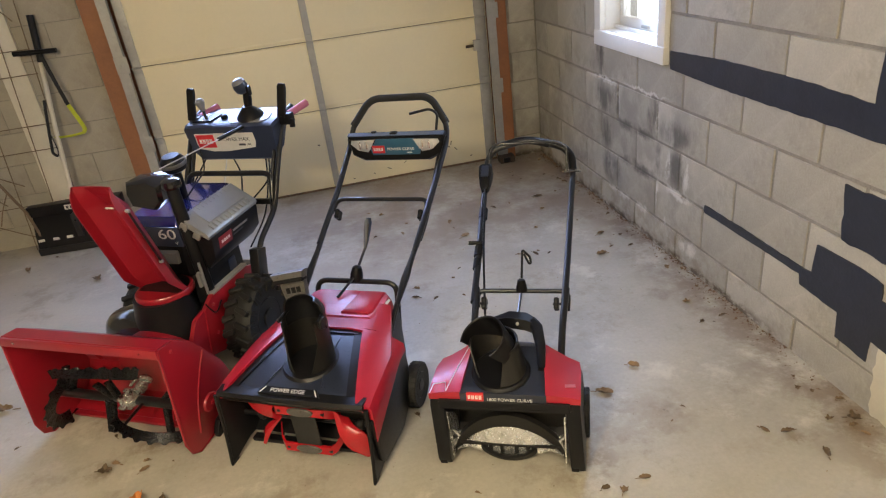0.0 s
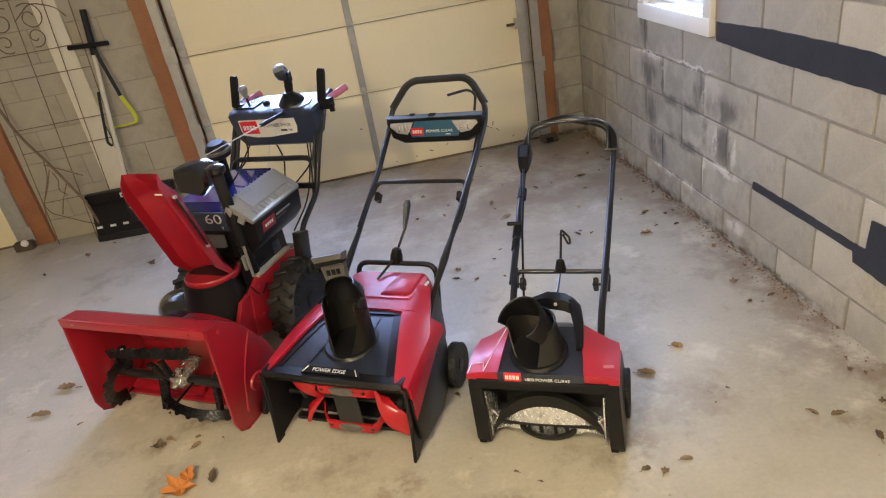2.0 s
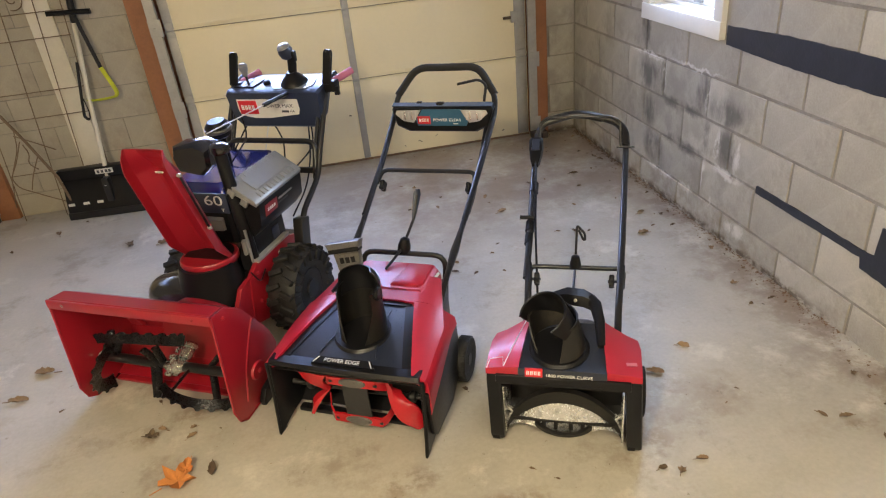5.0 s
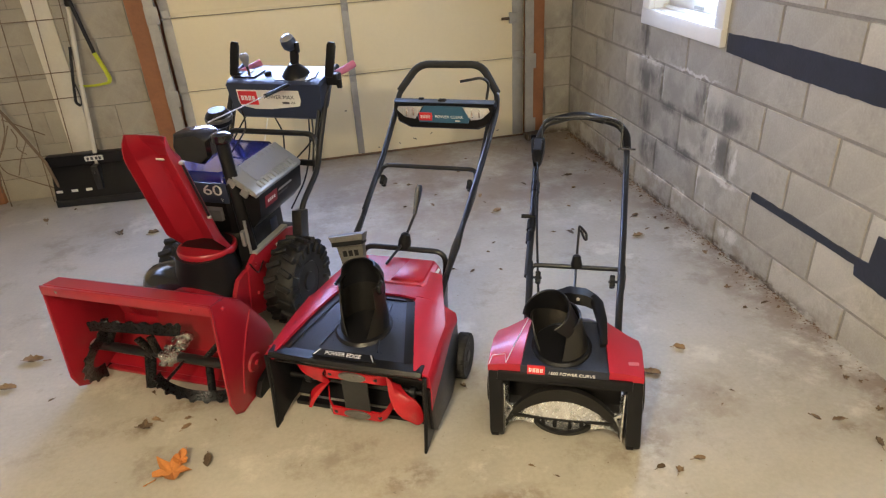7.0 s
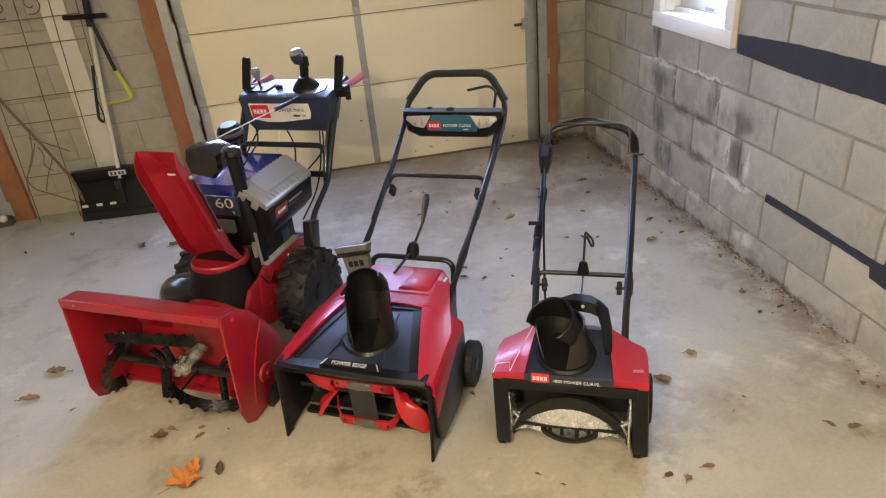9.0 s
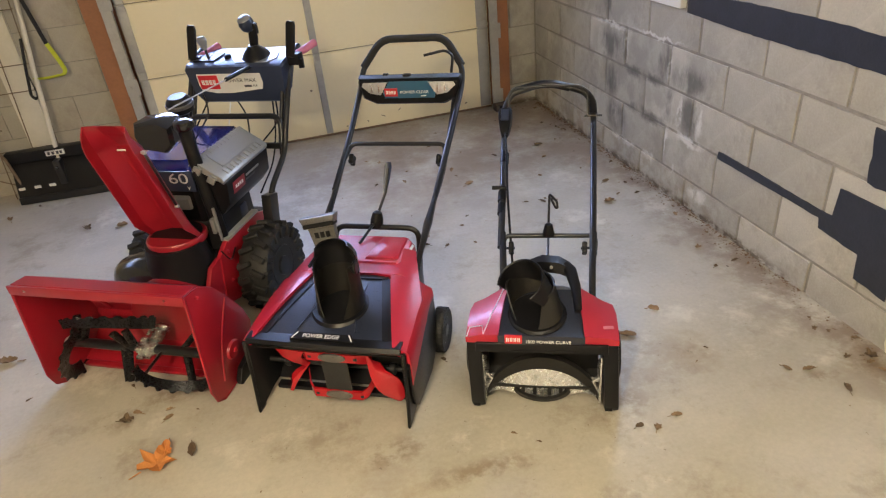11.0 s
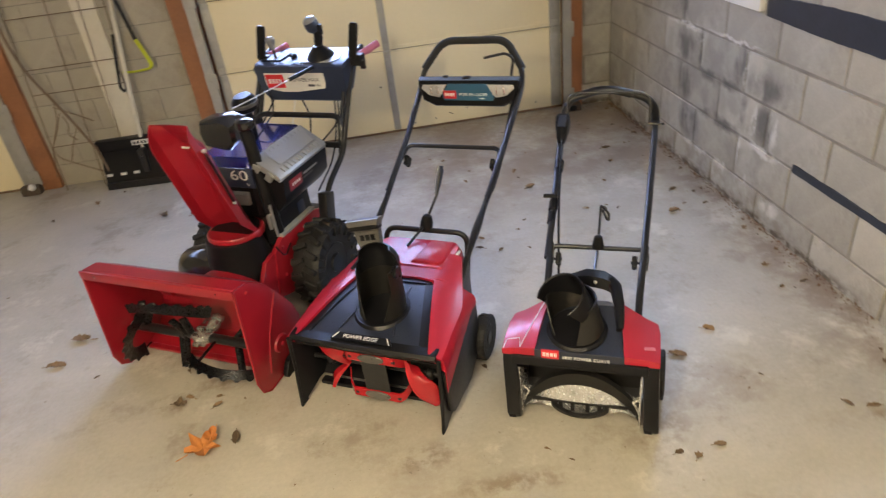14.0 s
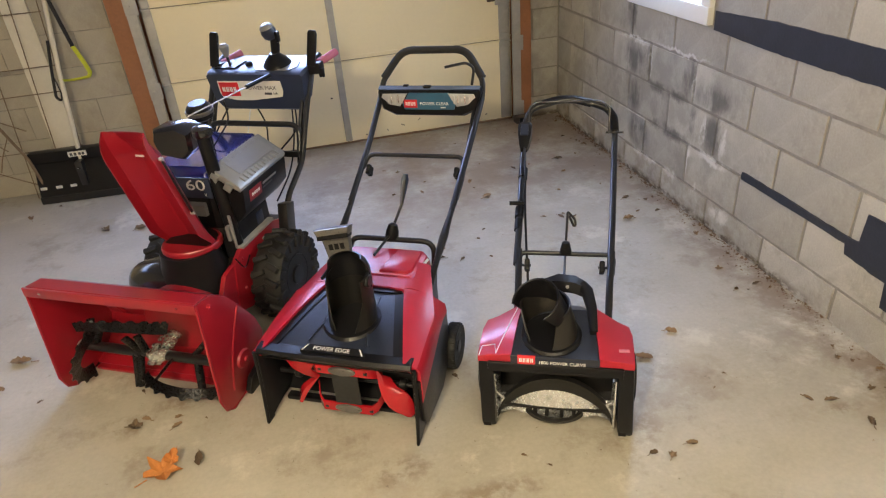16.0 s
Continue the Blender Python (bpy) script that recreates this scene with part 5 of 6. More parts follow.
chute2 = part("chute", half_tube((0.012, cy, 0.305), (0.022, cy + 0.005, 0.505), 0.082, 0.072, 0.7, 1.9, bend=0.012), DUSTY, mid, "tall black plastic discharge chute", 40)
part("chute_lip", tube([(-0.050, cy - 0.04, 0.505), (-0.046, cy + 0.030, 0.512), (-0.008, cy + 0.070, 0.520), (0.050, cy + 0.070, 0.522), (0.088, cy + 0.028, 0.516), (0.092, cy - 0.04, 0.508)], 0.006, 8, bend=0.03), BLACK, chute2)
part("deflector", loft([[(0.024 + r * math.cos(a), cy - 0.01 + r * math.sin(a), z) for a in [0.15 + (math.pi - 0.3) * i / 12 for i in range(13)]] + [(0.024 + (r - 0.005) * math.cos(a), cy - 0.01 + (r - 0.005) * math.sin(a), z) for a in [0.15 + (math.pi - 0.3) * (12 - i) / 12 for i in range(13)]] for r, z in ((0.076, 0.462), (0.075, 0.512), (0.067, 0.547), (0.052, 0.565))]), BLACK, chute2, "black chute deflector")
part("deflector_pivot", disc_x(0.022, 0.090, 0.104, cy - 0.02, 0.497, 18), BLACK, chute2)
grip = part("chute_handle", on(Matrix.Translation((-0.036, cy + 0.080, 0.556)) @ pose(0, 0, 0, -12, -12), prism([(-0.040, -0.045), (0.040, -0.045), (0.050, 0.035), (-0.050, 0.035)], "y", -0.012, 0.012, 0.004)), GREYGRIP, mid, "dark grey chute handle with a ribbed bar")
part("handle_bar", on(Matrix.Translation((-0.038, cy + 0.074, 0.611)) @ pose(0, 0, 0, -12, -12), prism([(-0.052, -0.020), (0.052, -0.020), (0.066, 0.018), (-0.066, 0.018)], "y", -0.024, 0.016, 0.008)), GREYGRIP, grip, "grey ribbed grip bar")
part("grip_pad", on(Matrix.Translation((-0.038, cy + 0.074, 0.611)) @ pose(0, 0, 0, -12, -12), box((-0.056, -0.0255, -0.018), (0.056, 0.010, -0.002), 0.003)), BLACK, grip)
for k in range(3):
    part("handle_slot", on(Matrix.Translation((-0.036, cy + 0.080, 0.556)) @ pose(0, 0, 0, -12, -12), box((-0.028 + 0.021 * k, -0.0145, -0.008), (-0.013 + 0.021 * k, -0.0118, 0.012), 0.001)), BLACK, grip)
# handle
for s in (-1, 1):
    low = part("lower_tube", tube([(s * 0.195, 0.36, 0.20), (s * 0.20, 0.50, 0.32), (s * 0.218, 0.90, 0.52)], 0.0135, 12, bend=0.06, flat=0.8), SATIN, mid, "black lower handle tube")
    part("tube_flare", tube([(s * 0.203, 0.53, 0.338), (s * 0.208, 0.64, 0.394), (s * 0.212, 0.75, 0.448)], 0.02, 12, radii=[0.014, 0.025, 0.014], flat=0.6), SATIN, low)
    if s > 0:
        part("stay_tube", tube([(s * 0.212, 0.84, 0.46), (s * 0.214, 0.93, 0.50), (s * 0.20, 1.13, 0.60), (s * 0.20, 1.24, 0.69)], 0.0085, 10, bend=0.04), SATIN, mid)
part("upper_frame", tube([(-0.214, 0.78, 0.462), (-0.222, 1.05, 0.60), (-0.232, 1.27, 0.735), (-0.228, 1.315, 0.80), (-0.145, 1.375, 0.915), (0.145, 1.375, 0.915), (0.228, 1.315, 0.80), (0.232, 1.27, 0.735), (0.222, 1.05, 0.60), (0.214, 0.78, 0.462)], 0.0125, 12, bend=0.05), SATIN, mid, "black bent upper handle frame")
part("foam_grip", tube([(-0.226, 1.318, 0.806), (-0.145, 1.375, 0.915), (0.145, 1.375, 0.915), (0.226, 1.318, 0.806)], 0.0165, 14, bend=0.05), BLACKWEB, mid, "black foam grip on the top loop")
part("cross_bar", tube([(-0.216, 0.94, 0.535), (-0.205, 1.0, 0.572), (0.205, 1.0, 0.572), (0.216, 0.94, 0.535)], 0.0095, 10, bend=0.03), SATIN, mid, "black upper cross bar")
for s in (-1, 1):
    knob(mid, (s * 0.19 - 0.009, 0.945, 0.522), 0.028)
part("hoop_bar", tube([(-0.170, 0.58, 0.17), (-0.172, 0.635, 0.376), (0.172, 0.635, 0.376), (0.165, 0.60, 0.17)], 0.011, 12, bend=0.05), SATIN, mid, "black steel hoop bar")
pm = part("chute_crank", tube([(-0.03, 0.52, 0.37), (0.0, 0.635, 0.40), (0.027, 0.72, 0.49), (0.034, 0.760, 0.57)], 0.0055, 10), SATIN, mid, "thin chute control rod")
part("crank_boot", lathe([(0.026, 0), (0.025, 0.03), (0.018, 0.055), (0.008, 0.062)], 16, Matrix.Translation((0.0, 0.640, 0.378)) @ pose(0, 0, 0, -12, 8)), BLACK, pm)
part("crank_grip", tube([(0.026, 0.715, 0.485), (0.030, 0.745, 0.535), (0.034, 0.765, 0.572), (0.036, 0.772, 0.590)], 0.012, 12, radii=[0.007, 0.014, 0.016, 0.010], flat=0.45), GREYPLASTIC, pm, "grey spoon-shaped crank grip")
# console with two lamps
con = part("console", loft([[(x, y, z) for x, z in o] for y, o in (
    (1.232, [(-0.150, 0.670), (0.150, 0.670), (0.205, 0.695), (0.222, 0.757), (0.215, 0.767), (-0.215, 0.767), (-0.222, 0.757), (-0.205, 0.695)]),
    (1.242, [(-0.158, 0.663), (0.158, 0.663), (0.214, 0.690), (0.232, 0.760), (0.226, 0.777), (-0.226, 0.777), (-0.232, 0.760), (-0.214, 0.690)]),
    (1.275, [(-0.158, 0.675), (0.158, 0.675), (0.214, 0.700), (0.236, 0.772), (0.230, 0.786), (-0.230, 0.786), (-0.236, 0.772), (-0.214, 0.705)]),
    (1.298, [(-0.140, 0.695), (0.140, 0.695), (0.20, 0.710), (0.22, 0.770), (0.216, 0.778), (-0.216, 0.778), (-0.22, 0.770), (-0.20, 0.715)]))]), BLACK, mid, "black handle console with two clear lamps", 30)
# this strip's blue stands for daylight mirrored along the top edge
part("top_strip", prism([(1.242, 0.776), (1.262, 0.7835), (1.262, 0.789), (1.239, 0.780)], "x", -0.229, 0.229), STRIPSHEEN, con, "top strip with a blue daylight sheen in its colour")
km = face_m((0.0, 1.2325, 0.727), (1, 0, 0), (0, 0.0, 1))
part("blue_label", on(km, prism([(-0.118, -0.010), (-0.110, -0.034), (0.115, -0.034), (0.122, -0.008), (0.095, 0.040), (-0.085, 0.040)], "z", -0.003, 0.003)), TEAL, con, "dark blue label panel")
part("badge", on(km, box((-0.110, -0.026, 0.002), (-0.050, 0.010, 0.0045), 0.001)), LABELRED, con, "red brand badge")
badge_blocks(km, -0.08, -0.008, 0.048, 0.015, 0.0048, con)
lettering("POWER CLEAR", 0.018, km @ Matrix.Translation((0.027, -0.008, 0.0036)), LETTER, con, width=0.128)
part("text_bar", on(km, box((0.055, -0.027, 0.003), (0.078, -0.022, 0.0036), 0)), LETTER, con)
for s in (-1, 1):
    lens = part("headlamp", on(km, prism([(s * 0.090, 0.038), (s * 0.205, 0.036), (s * 0.212, 0.020), (s * 0.175, -0.012), (s * 0.128, -0.020), (s * 0.112, 0.010)], "z", -0.004, 0.007, 0.003)), LENS, con, "clear headlamp lens with a bright reflector")
    # upright ribs in two bright materials imitate streaks of reflected light
    for k in range(5):
        hx = 0.118 + 0.016 * k
        part("lens_rib", on(km, box((s * hx - 0.003, -0.006, 0.005), (s * hx + 0.003, 0.030, 0.0085), 0.001)), BRIGHT if k % 2 else LENS, lens)
part("start_button", lathe([(0.022, 0), (0.022, 0.008), (0.015, 0.014)], 14, Matrix.Translation((-0.008, 1.262, 0.778)) @ pose(0, 0, 0, -15)), BLACK, con)
part("lock_button", box((-0.118, 1.256, 0.776), (-0.094, 1.272, 0.794), 0.004), BLACK, con)
part("bail_lever", tube([(0.185, 1.285, 0.785), (0.195, 1.30, 0.855), (0.165, 1.29, 0.88), (0.07, 1.285, 0.862)], 0.006, 10, bend=0.03), SATIN, mid, "bent black control lever")
part("cable", tube([(0.205, 1.26, 0.70), (0.214, 1.10, 0.615), (0.205, 0.90, 0.505), (0.195, 0.62, 0.362)], 0.004, 8, bend=0.12), BLACK, mid, "thin black cable")

# the long handle leans a little to one side
for ob in mid.children_recursive:
    for v in ob.data.vertices:
        if v.co.y > 0.62:
            v.co.x += 0.017 * (v.co.y - 0.62)


# ---- the small electric machine ----
small = thing("snow_thrower", pose(0.802, 2.557, 0, 0, 0, -24.3) @ Matrix.Diagonal((0.988, 1.0, 1.04, 1.0)), "small red and black electric snow thrower with curved rotor", "snow thrower", "snow throwers on the floor")
POD = [(-0.004, 0.035), (0.0, 0.245), (0.012, 0.268), (0.10, 0.270), (0.21, 0.245), (0.245, 0.17), (0.225, 0.06), (0.18, 0.012), (0.03, 0.003), (0.006, 0.012)]
for s in (-1, 1):
    a, b = sorted((s * 0.236, s * 0.188))
    bm = prism(POD, "x", a, b, 0.010)
    for v in bm.verts:
        # the pods splay a little towards the floor
        v.co.x += (0.013 if s > 0 else 0.003) * (0.27 - v.co.z) / 0.27
    part("side_pod", bm, BLACK, small, "black plastic side housing")
    part("pod_scuff", box((s * 0.215 - 0.012, 0.0, 0.012), (s * 0.215 + 0.012, 0.006, 0.028), 0.002), BLACK, small)
    part("end_plate", prism([(0.02, 0.022), (0.012, 0.215), (0.09, 0.15), (0.13, 0.10), (0.13, 0.03)], "x", s * 0.1885, s * 0.184, 0.0), BRIGHT, small, "bare metal end plate")
    part("shoulder", loft([[(s * x, y, z + 0.004) for x, z in o] for y, o in (
        (0.008, [(0.132, 0.262), (0.236, 0.262), (0.236, 0.280), (0.205, 0.288), (0.170, 0.290), (0.132, 0.294)]),
        (0.06, [(0.128, 0.25), (0.236, 0.25), (0.236, 0.286), (0.205, 0.293), (0.168, 0.298), (0.128, 0.312)]),
        (0.14, [(0.118, 0.24), (0.236, 0.24), (0.236, 0.284), (0.204, 0.292), (0.162, 0.310), (0.118, 0.340)]),
        (0.21, [(0.106, 0.22), (0.230, 0.22), (0.230, 0.268), (0.196, 0.284), (0.150, 0.314), (0.106, 0.344)]),
        (0.25, [(0.10, 0.20), (0.20, 0.20), (0.20, 0.235), (0.18, 0.252), (0.14, 0.275), (0.10, 0.305)]))]), REDPLASTIC, small, "glossy red plastic shoulder", 34)
    tyre_wheel(small, s * 0.246 - 0.014, s * 0.246 + 0.014, 0.20, 0.082, 0.080, 0.045, 26, BLACK, False)
part("white_line", tube([(-0.232, 0.010, 0.287), (-0.226, 0.045, 0.294), (-0.186, 0.048, 0.301), (-0.180, 0.012, 0.295), (-0.158, 0.09, 0.315), (-0.122, 0.20, 0.345)], 0.0016, 6), LETTER, small, "thin white line on the shoulder")
# pink patch that paints the soft highlight on the right shoulder
part("white_sticker", on(face_m((0.205, 0.045, 0.306), (1, 0.2, -0.1), (0, 0.9, 0.35)), box((-0.016, -0.005, -0.002), (0.016, 0.005, 0.0008), 0.001)), PINK, small)
part("front_bar", prism([(-0.003, 0.240), (-0.003, 0.266), (0.0, 0.270), (0.06, 0.270), (0.06, 0.25), (0.012, 0.238)], "x", -0.205, 0.205, 0.004), BLACK, small, "black front cross bar")
part("seam_line", box((-0.10, -0.0048, 0.246), (0.12, -0.0024, 0.249), 0.0006), BLACK, small)
part("centre_cover", loft([[(x, y, z) for x, z in o] for y, o in (
    (0.004, [(-0.134, 0.240), (0.134, 0.240), (0.134, 0.296), (0.10, 0.298), (-0.10, 0.298), (-0.134, 0.296)]),
    (0.05, [(-0.130, 0.235), (0.130, 0.235), (0.130, 0.300), (0.10, 0.302), (-0.10, 0.302), (-0.130, 0.300)]),
    (0.13, [(-0.120, 0.22), (0.120, 0.22), (0.120, 0.324), (0.09, 0.312), (-0.09, 0.312), (-0.120, 0.324)]),
    (0.20, [(-0.108, 0.2), (0.108, 0.2), (0.108, 0.336), (0.08, 0.335), (-0.08, 0.335), (-0.108, 0.336)]),
    (0.26, [(-0.100, 0.12), (0.100, 0.12), (0.100, 0.29), (0.07, 0.31), (-0.07, 0.31), (-0.100, 0.29)]))]), NAVYPLASTIC, small, "dark blue-black plastic centre cover", 30)
part("motor_body", box((-0.15, 0.17, 0.05), (0.15, 0.30, 0.24), 0.02), BLACK, small, "black motor body")
sm = face_m((0.0, 0.0035, 0.286), (1, 0, 0), (0, 0.12, 1))
part("badge", on(sm, box((-0.112, -0.013, -0.002), (-0.058, 0.014, 0.0055), 0.001)), LABELRED, small, "red brand badge")
badge_blocks(sm, -0.085, 0.0005, 0.046, 0.013, 0.0058, small)
lettering("1800 POWER CURVE", 0.014, sm @ Matrix.Translation((0.022, -0.006, 0.0045)), LETTER, small, width=0.138)
# rotor: shaft, curved bright plate, black rims
RY, RZ = 0.085, 0.088
rot = part("rotor_shaft", tube([(-0.19, RY, RZ - 0.02), (0.19, RY, RZ - 0.02)], 0.009, 12), BRIGHT, small, "bare steel rotor shaft")
part("rotor_wall", sheet([(0.02, 0.235), (0.09, 0.235), (0.15, 0.20), (0.175, 0.12), (0.16, 0.05), (0.12, 0.02)], "x", -0.188, 0.188, -0.004), BLACK, small, "curved black rotor housing")


def bow(x, lift, half):
    return max(0.0, 1 - (x / half) ** 2) ** 0.75 * lift


def bowed_plate(half, z_lo, z_hi, lift_lo, lift_hi, y_lo, y_hi, thick):
    rings = []
    for k in range(25):
        x = -half + 2 * half * k / 24
        lo, hi = Vector((x, y_lo, z_lo + bow(x, lift_lo, half))), Vector((x, y_hi - 0.02 * (1 - (x / half) ** 2), z_hi + bow(x, lift_hi, half)))
        n = Vector((0, thick, 0))
        rings.append([lo, hi, hi + n, lo + n])
    return loft(rings)


part("rotor_plate", bowed_plate(0.178, 0.030, 0.042, 0.036, 0.112, 0.044, 0.092, 0.004), BRIGHT, rot, "curved bright steel rotor plate", 50)
part("rotor_rim", bowed_plate(0.186, 0.006, 0.030, 0.128, 0.164, 0.050, 0.052, 0.022), RUBBER, rot, "curved black rubber rotor edge", 50)
part("rotor_blade", bowed_plate(0.150, 0.052, 0.066, -0.036, -0.004, 0.054, 0.070, 0.006), BRIGHT, rot, "lower bright rotor blade", 50)
part("lower_rim", bowed_plate(0.092, 0.040, 0.064, -0.042, -0.034, 0.046, 0.040, 0.016), RUBBER, rot, "curved black rubber rotor edge", 50)
part("rotor_bar", box((-0.165, 0.042, 0.060), (0.165, 0.052, 0.068), 0.003), RUBBER, rot)
for x in (-0.062, -0.024, 0.024, 0.062):
    part("rotor_rib", box((x - 0.006, 0.046, 0.028), (x + 0.006, 0.058, 0.064), 0.002), RUBBER, rot)
bolt(rot, (0.0, 0.062, 0.125), 0.006, "y", 1)
part("scraper", box((-0.185, 0.12, 0.003), (0.185, 0.145, 0.02), 0.002), GALV, small, "worn metal scraper bar")
for s in (-1, 1):
    part("end_arm", tube([(s * 0.183, 0.06, 0.035), (s * 0.165, 0.055, 0.085), (s * 0.186, 0.06, 0.10)], 0.006, 8), BRIGHT, rot)
# chute with a cut-away side
part("chute_collar", lathe([(0.078, 0.0), (0.094, 0.0), (0.094, 0.010), (0.085, 0.016), (0.076, 0.014)], 30, Matrix.Translation((-0.014, 0.100, 0.304)) @ pose(0, 0, 0, 8)), BLACK, small, "black chute collar ring")
OPEN = -math.pi / 2 - 0.42


def elbow(base, tip, r0, r1, open0, open1, face, n=14, seg=26, thick=0.004, tip_lean=0.0, squash=1.0):
    """A cut-away tube whose sections lean over towards its tip."""
    out, inn = [], []
    for k in range(n + 1):
        t = k / n
        c = Vector(base).lerp(Vector(tip), t)
        gap = open0 + (open1 - open0) * t
        turn = Matrix.Rotation(tip_lean * t, 3, Vector((-math.sin(face), math.cos(face), 0)))
        r = r0 + (r1 - r0) * t
        ang = [face + gap / 2 + (2 * math.pi - gap) * i / seg for i in range(seg + 1)]
        out.append([c + turn @ Vector((r * math.cos(a), r * squash * math.sin(a), 0)) for a in ang])
        inn.append([c + turn @ Vector(((r - thick) * math.cos(a), (r - thick) * squash * math.sin(a), 0)) for a in ang])
    return loft([a + list(reversed(b)) for a, b in zip(out, inn)]), out[-1]


bm, rim = elbow((-0.008, 0.104, 0.296), (-0.036, 0.132, 0.394), 0.084, 0.077, 0.8, 1.9, OPEN, tip_lean=0.15)
ch = part("chute", bm, DUSTY, small, "dusty black plastic discharge chute, open in front", 40)
part("chute_edge", tube(rim, 0.0032, 6), DUSTY, ch)
bm, rim = elbow((-0.036, 0.126, 0.362), (-0.064, 0.100, 0.430), 0.081, 0.074, 2.5, 2.0, OPEN - 0.20, tip_lean=0.55)
hood = part("deflector", bm, BLACK, ch, "curved black chute deflector", 40)
part("deflector_rim", tube(rim, 0.0034, 6), BLACK, hood)
# carrying handle: a broad slanted grip on a thick leg, and a thin leg behind the chute
part("carry_handle", loft([[Vector(c) + Vector((dx * w, dy * d, dz * h)) for dx, dy, dz in ((0, -1, -0.7), (0, -0.6, 0.8), (0, 0.5, 1), (0, 1, 0.3), (0, 0.8, -0.9))] for c, w, d, h in (((-0.078, 0.250, 0.382), 1, 0.016, 0.012), ((-0.03, 0.268, 0.388), 1, 0.020, 0.015), ((0.0, 0.272, 0.390), 1, 0.032, 0.020), ((0.055, 0.268, 0.386), 1, 0.034, 0.021), ((0.085, 0.262, 0.374), 1, 0.030, 0.020))]), BLACK, small, "black carrying handle over the motor")
part("handle_leg", tube([(0.074, 0.262, 0.382), (0.094, 0.240, 0.376), (0.108, 0.180, 0.358), (0.116, 0.100, 0.322)], 0.014, 10, flat=0.8, radii=[0.022, 0.021, 0.018, 0.013]), BLACK, small, "thick black handle leg")
part("handle_leg", tube([(-0.072, 0.252, 0.380), (-0.088, 0.27, 0.35), (-0.098, 0.27, 0.26)], 0.013, 10, flat=0.7), BLACK, small)
part("grip_screw", lathe([(0.006, 0), (0.006, 0.004), (0.003, 0.006)], 8, Matrix.Translation((0.030, 0.240, 0.392)) @ pose(0, 0, 0, 60)), GALV, small)
# handle tubes
SH = {-1: 0.012, 1: 0.018}
for s in (-1, 1):
    part("lower_tube", tube([(s * 0.148 + SH[s], 0.20, 0.215), (s * 0.152 + SH[s], 0.36, 0.318), (s * 0.162 + SH[s], 0.50, 0.372)], 0.0125, 12, bend=0.05), SATIN, small, "black lower handle tube")
    knob(small, (s * 0.128 - 0.009 + SH[s], 0.45, 0.340), 0.027)
    part("knob_bolt", tube([(s * 0.115 + SH[s], 0.45, 0.340), (s * 0.160 + SH[s], 0.45, 0.340)], 0.005, 8), SATIN, small)
part("handle_tube", tube([(-0.154, 0.44, 0.348), (-0.157, 0.62, 0.425), (-0.170, 1.02, 0.600), (-0.166, 1.07, 0.650), (-0.140, 1.09, 0.690), (-0.02, 1.11, 0.716), (0.04, 1.11, 0.716), (0.156, 1.09, 0.690), (0.193, 1.07, 0.650), (0.195, 1.02, 0.600), (0.182, 0.62, 0.425), (0.174, 0.44, 0.348)], 0.0125, 12, bend=0.035), SATIN, small, "black bent handle tube")
part("grip_sleeve", tube([(0.195, 1.035, 0.614), (0.191, 1.072, 0.656), (0.160, 1.09, 0.689), (0.11, 1.10, 0.703)], 0.019, 12, bend=0.02, radii=None, flat=0.8), BLACK, small, "black handle grip")
part("grip_sleeve", tube([(-0.10, 1.10, 0.703), (-0.03, 1.112, 0.717), (0.03, 1.112, 0.717), (0.10, 1.10, 0.703)], 0.017, 12, bend=0.03, flat=0.7), BLACK, small, "black handle grip")
part("bail_bar", tube([(-0.150, 1.015, 0.620), (-0.150, 1.06, 0.702), (-0.12, 1.065, 0.722), (0.13, 1.065, 0.722), (0.172, 1.06, 0.702), (0.172, 1.015, 0.612)], 0.0055, 10, bend=0.04), SATIN, small, "thin black control bar")
part("bail_pin", tube([(0.158, 1.015, 0.614), (0.228, 1.015, 0.614)], 0.004, 8), SATIN, small)
sw = part("switch_box", on(Matrix.Translation((-0.164, 0.985, 0.615)) @ pose(0, 0, 0, -58, 0, 0), loft([[(x * w, y * w, z) for x, y in ((-1, -0.8), (-0.6, -1), (0.6, -1), (1, -0.8), (1, 0.8), (0.6, 1), (-0.6, 1), (-1, 0.8))] for z, w in ((-0.075, 0.012), (-0.06, 0.018), (-0.01, 0.026), (0.03, 0.028), (0.045, 0.024))])), BLACK, small, "black switch box with a grey front")
part("switch_face", on(Matrix.Translation((-0.164, 0.985, 0.615)) @ pose(0, 0, 0, -58, 0, 0), box((-0.016, -0.030, -0.02), (0.016, -0.022, 0.035), 0.004)), GREYPLASTIC, sw)
for y, z, r in ((0.83, 0.518, 0.018), (0.655, 0.440, 0.017), (0.60, 0.416, 0.015)):
    part("cable_clip", tube([(-0.160, y - 0.02, z - 0.0095), (-0.160, y + 0.02, z + 0.0095)], r, 12), BLACK, small, "black cable clip")
part("clip_hook", tube([(-0.20, 0.675, 0.468), (-0.16, 0.68, 0.466), (-0.138, 0.68, 0.46)], 0.008, 8), BLACK, small)
part("cable", tube([(-0.165, 0.95, 0.60), (-0.150, 0.82, 0.545), (-0.140, 0.66, 0.46), (-0.122, 0.50, 0.36), (-0.105, 0.36, 0.26)], 0.0045, 8, bend=0.08), BLACK, small, "thin black cable along the handle")
part("hoop_bar", tube([(-0.145, 0.47, 0.31), (-0.146, 0.50, 0.362), (0.188, 0.50, 0.362), (0.184, 0.47, 0.30)], 0.0085, 10, bend=0.025), SATIN, small, "black cross bar")
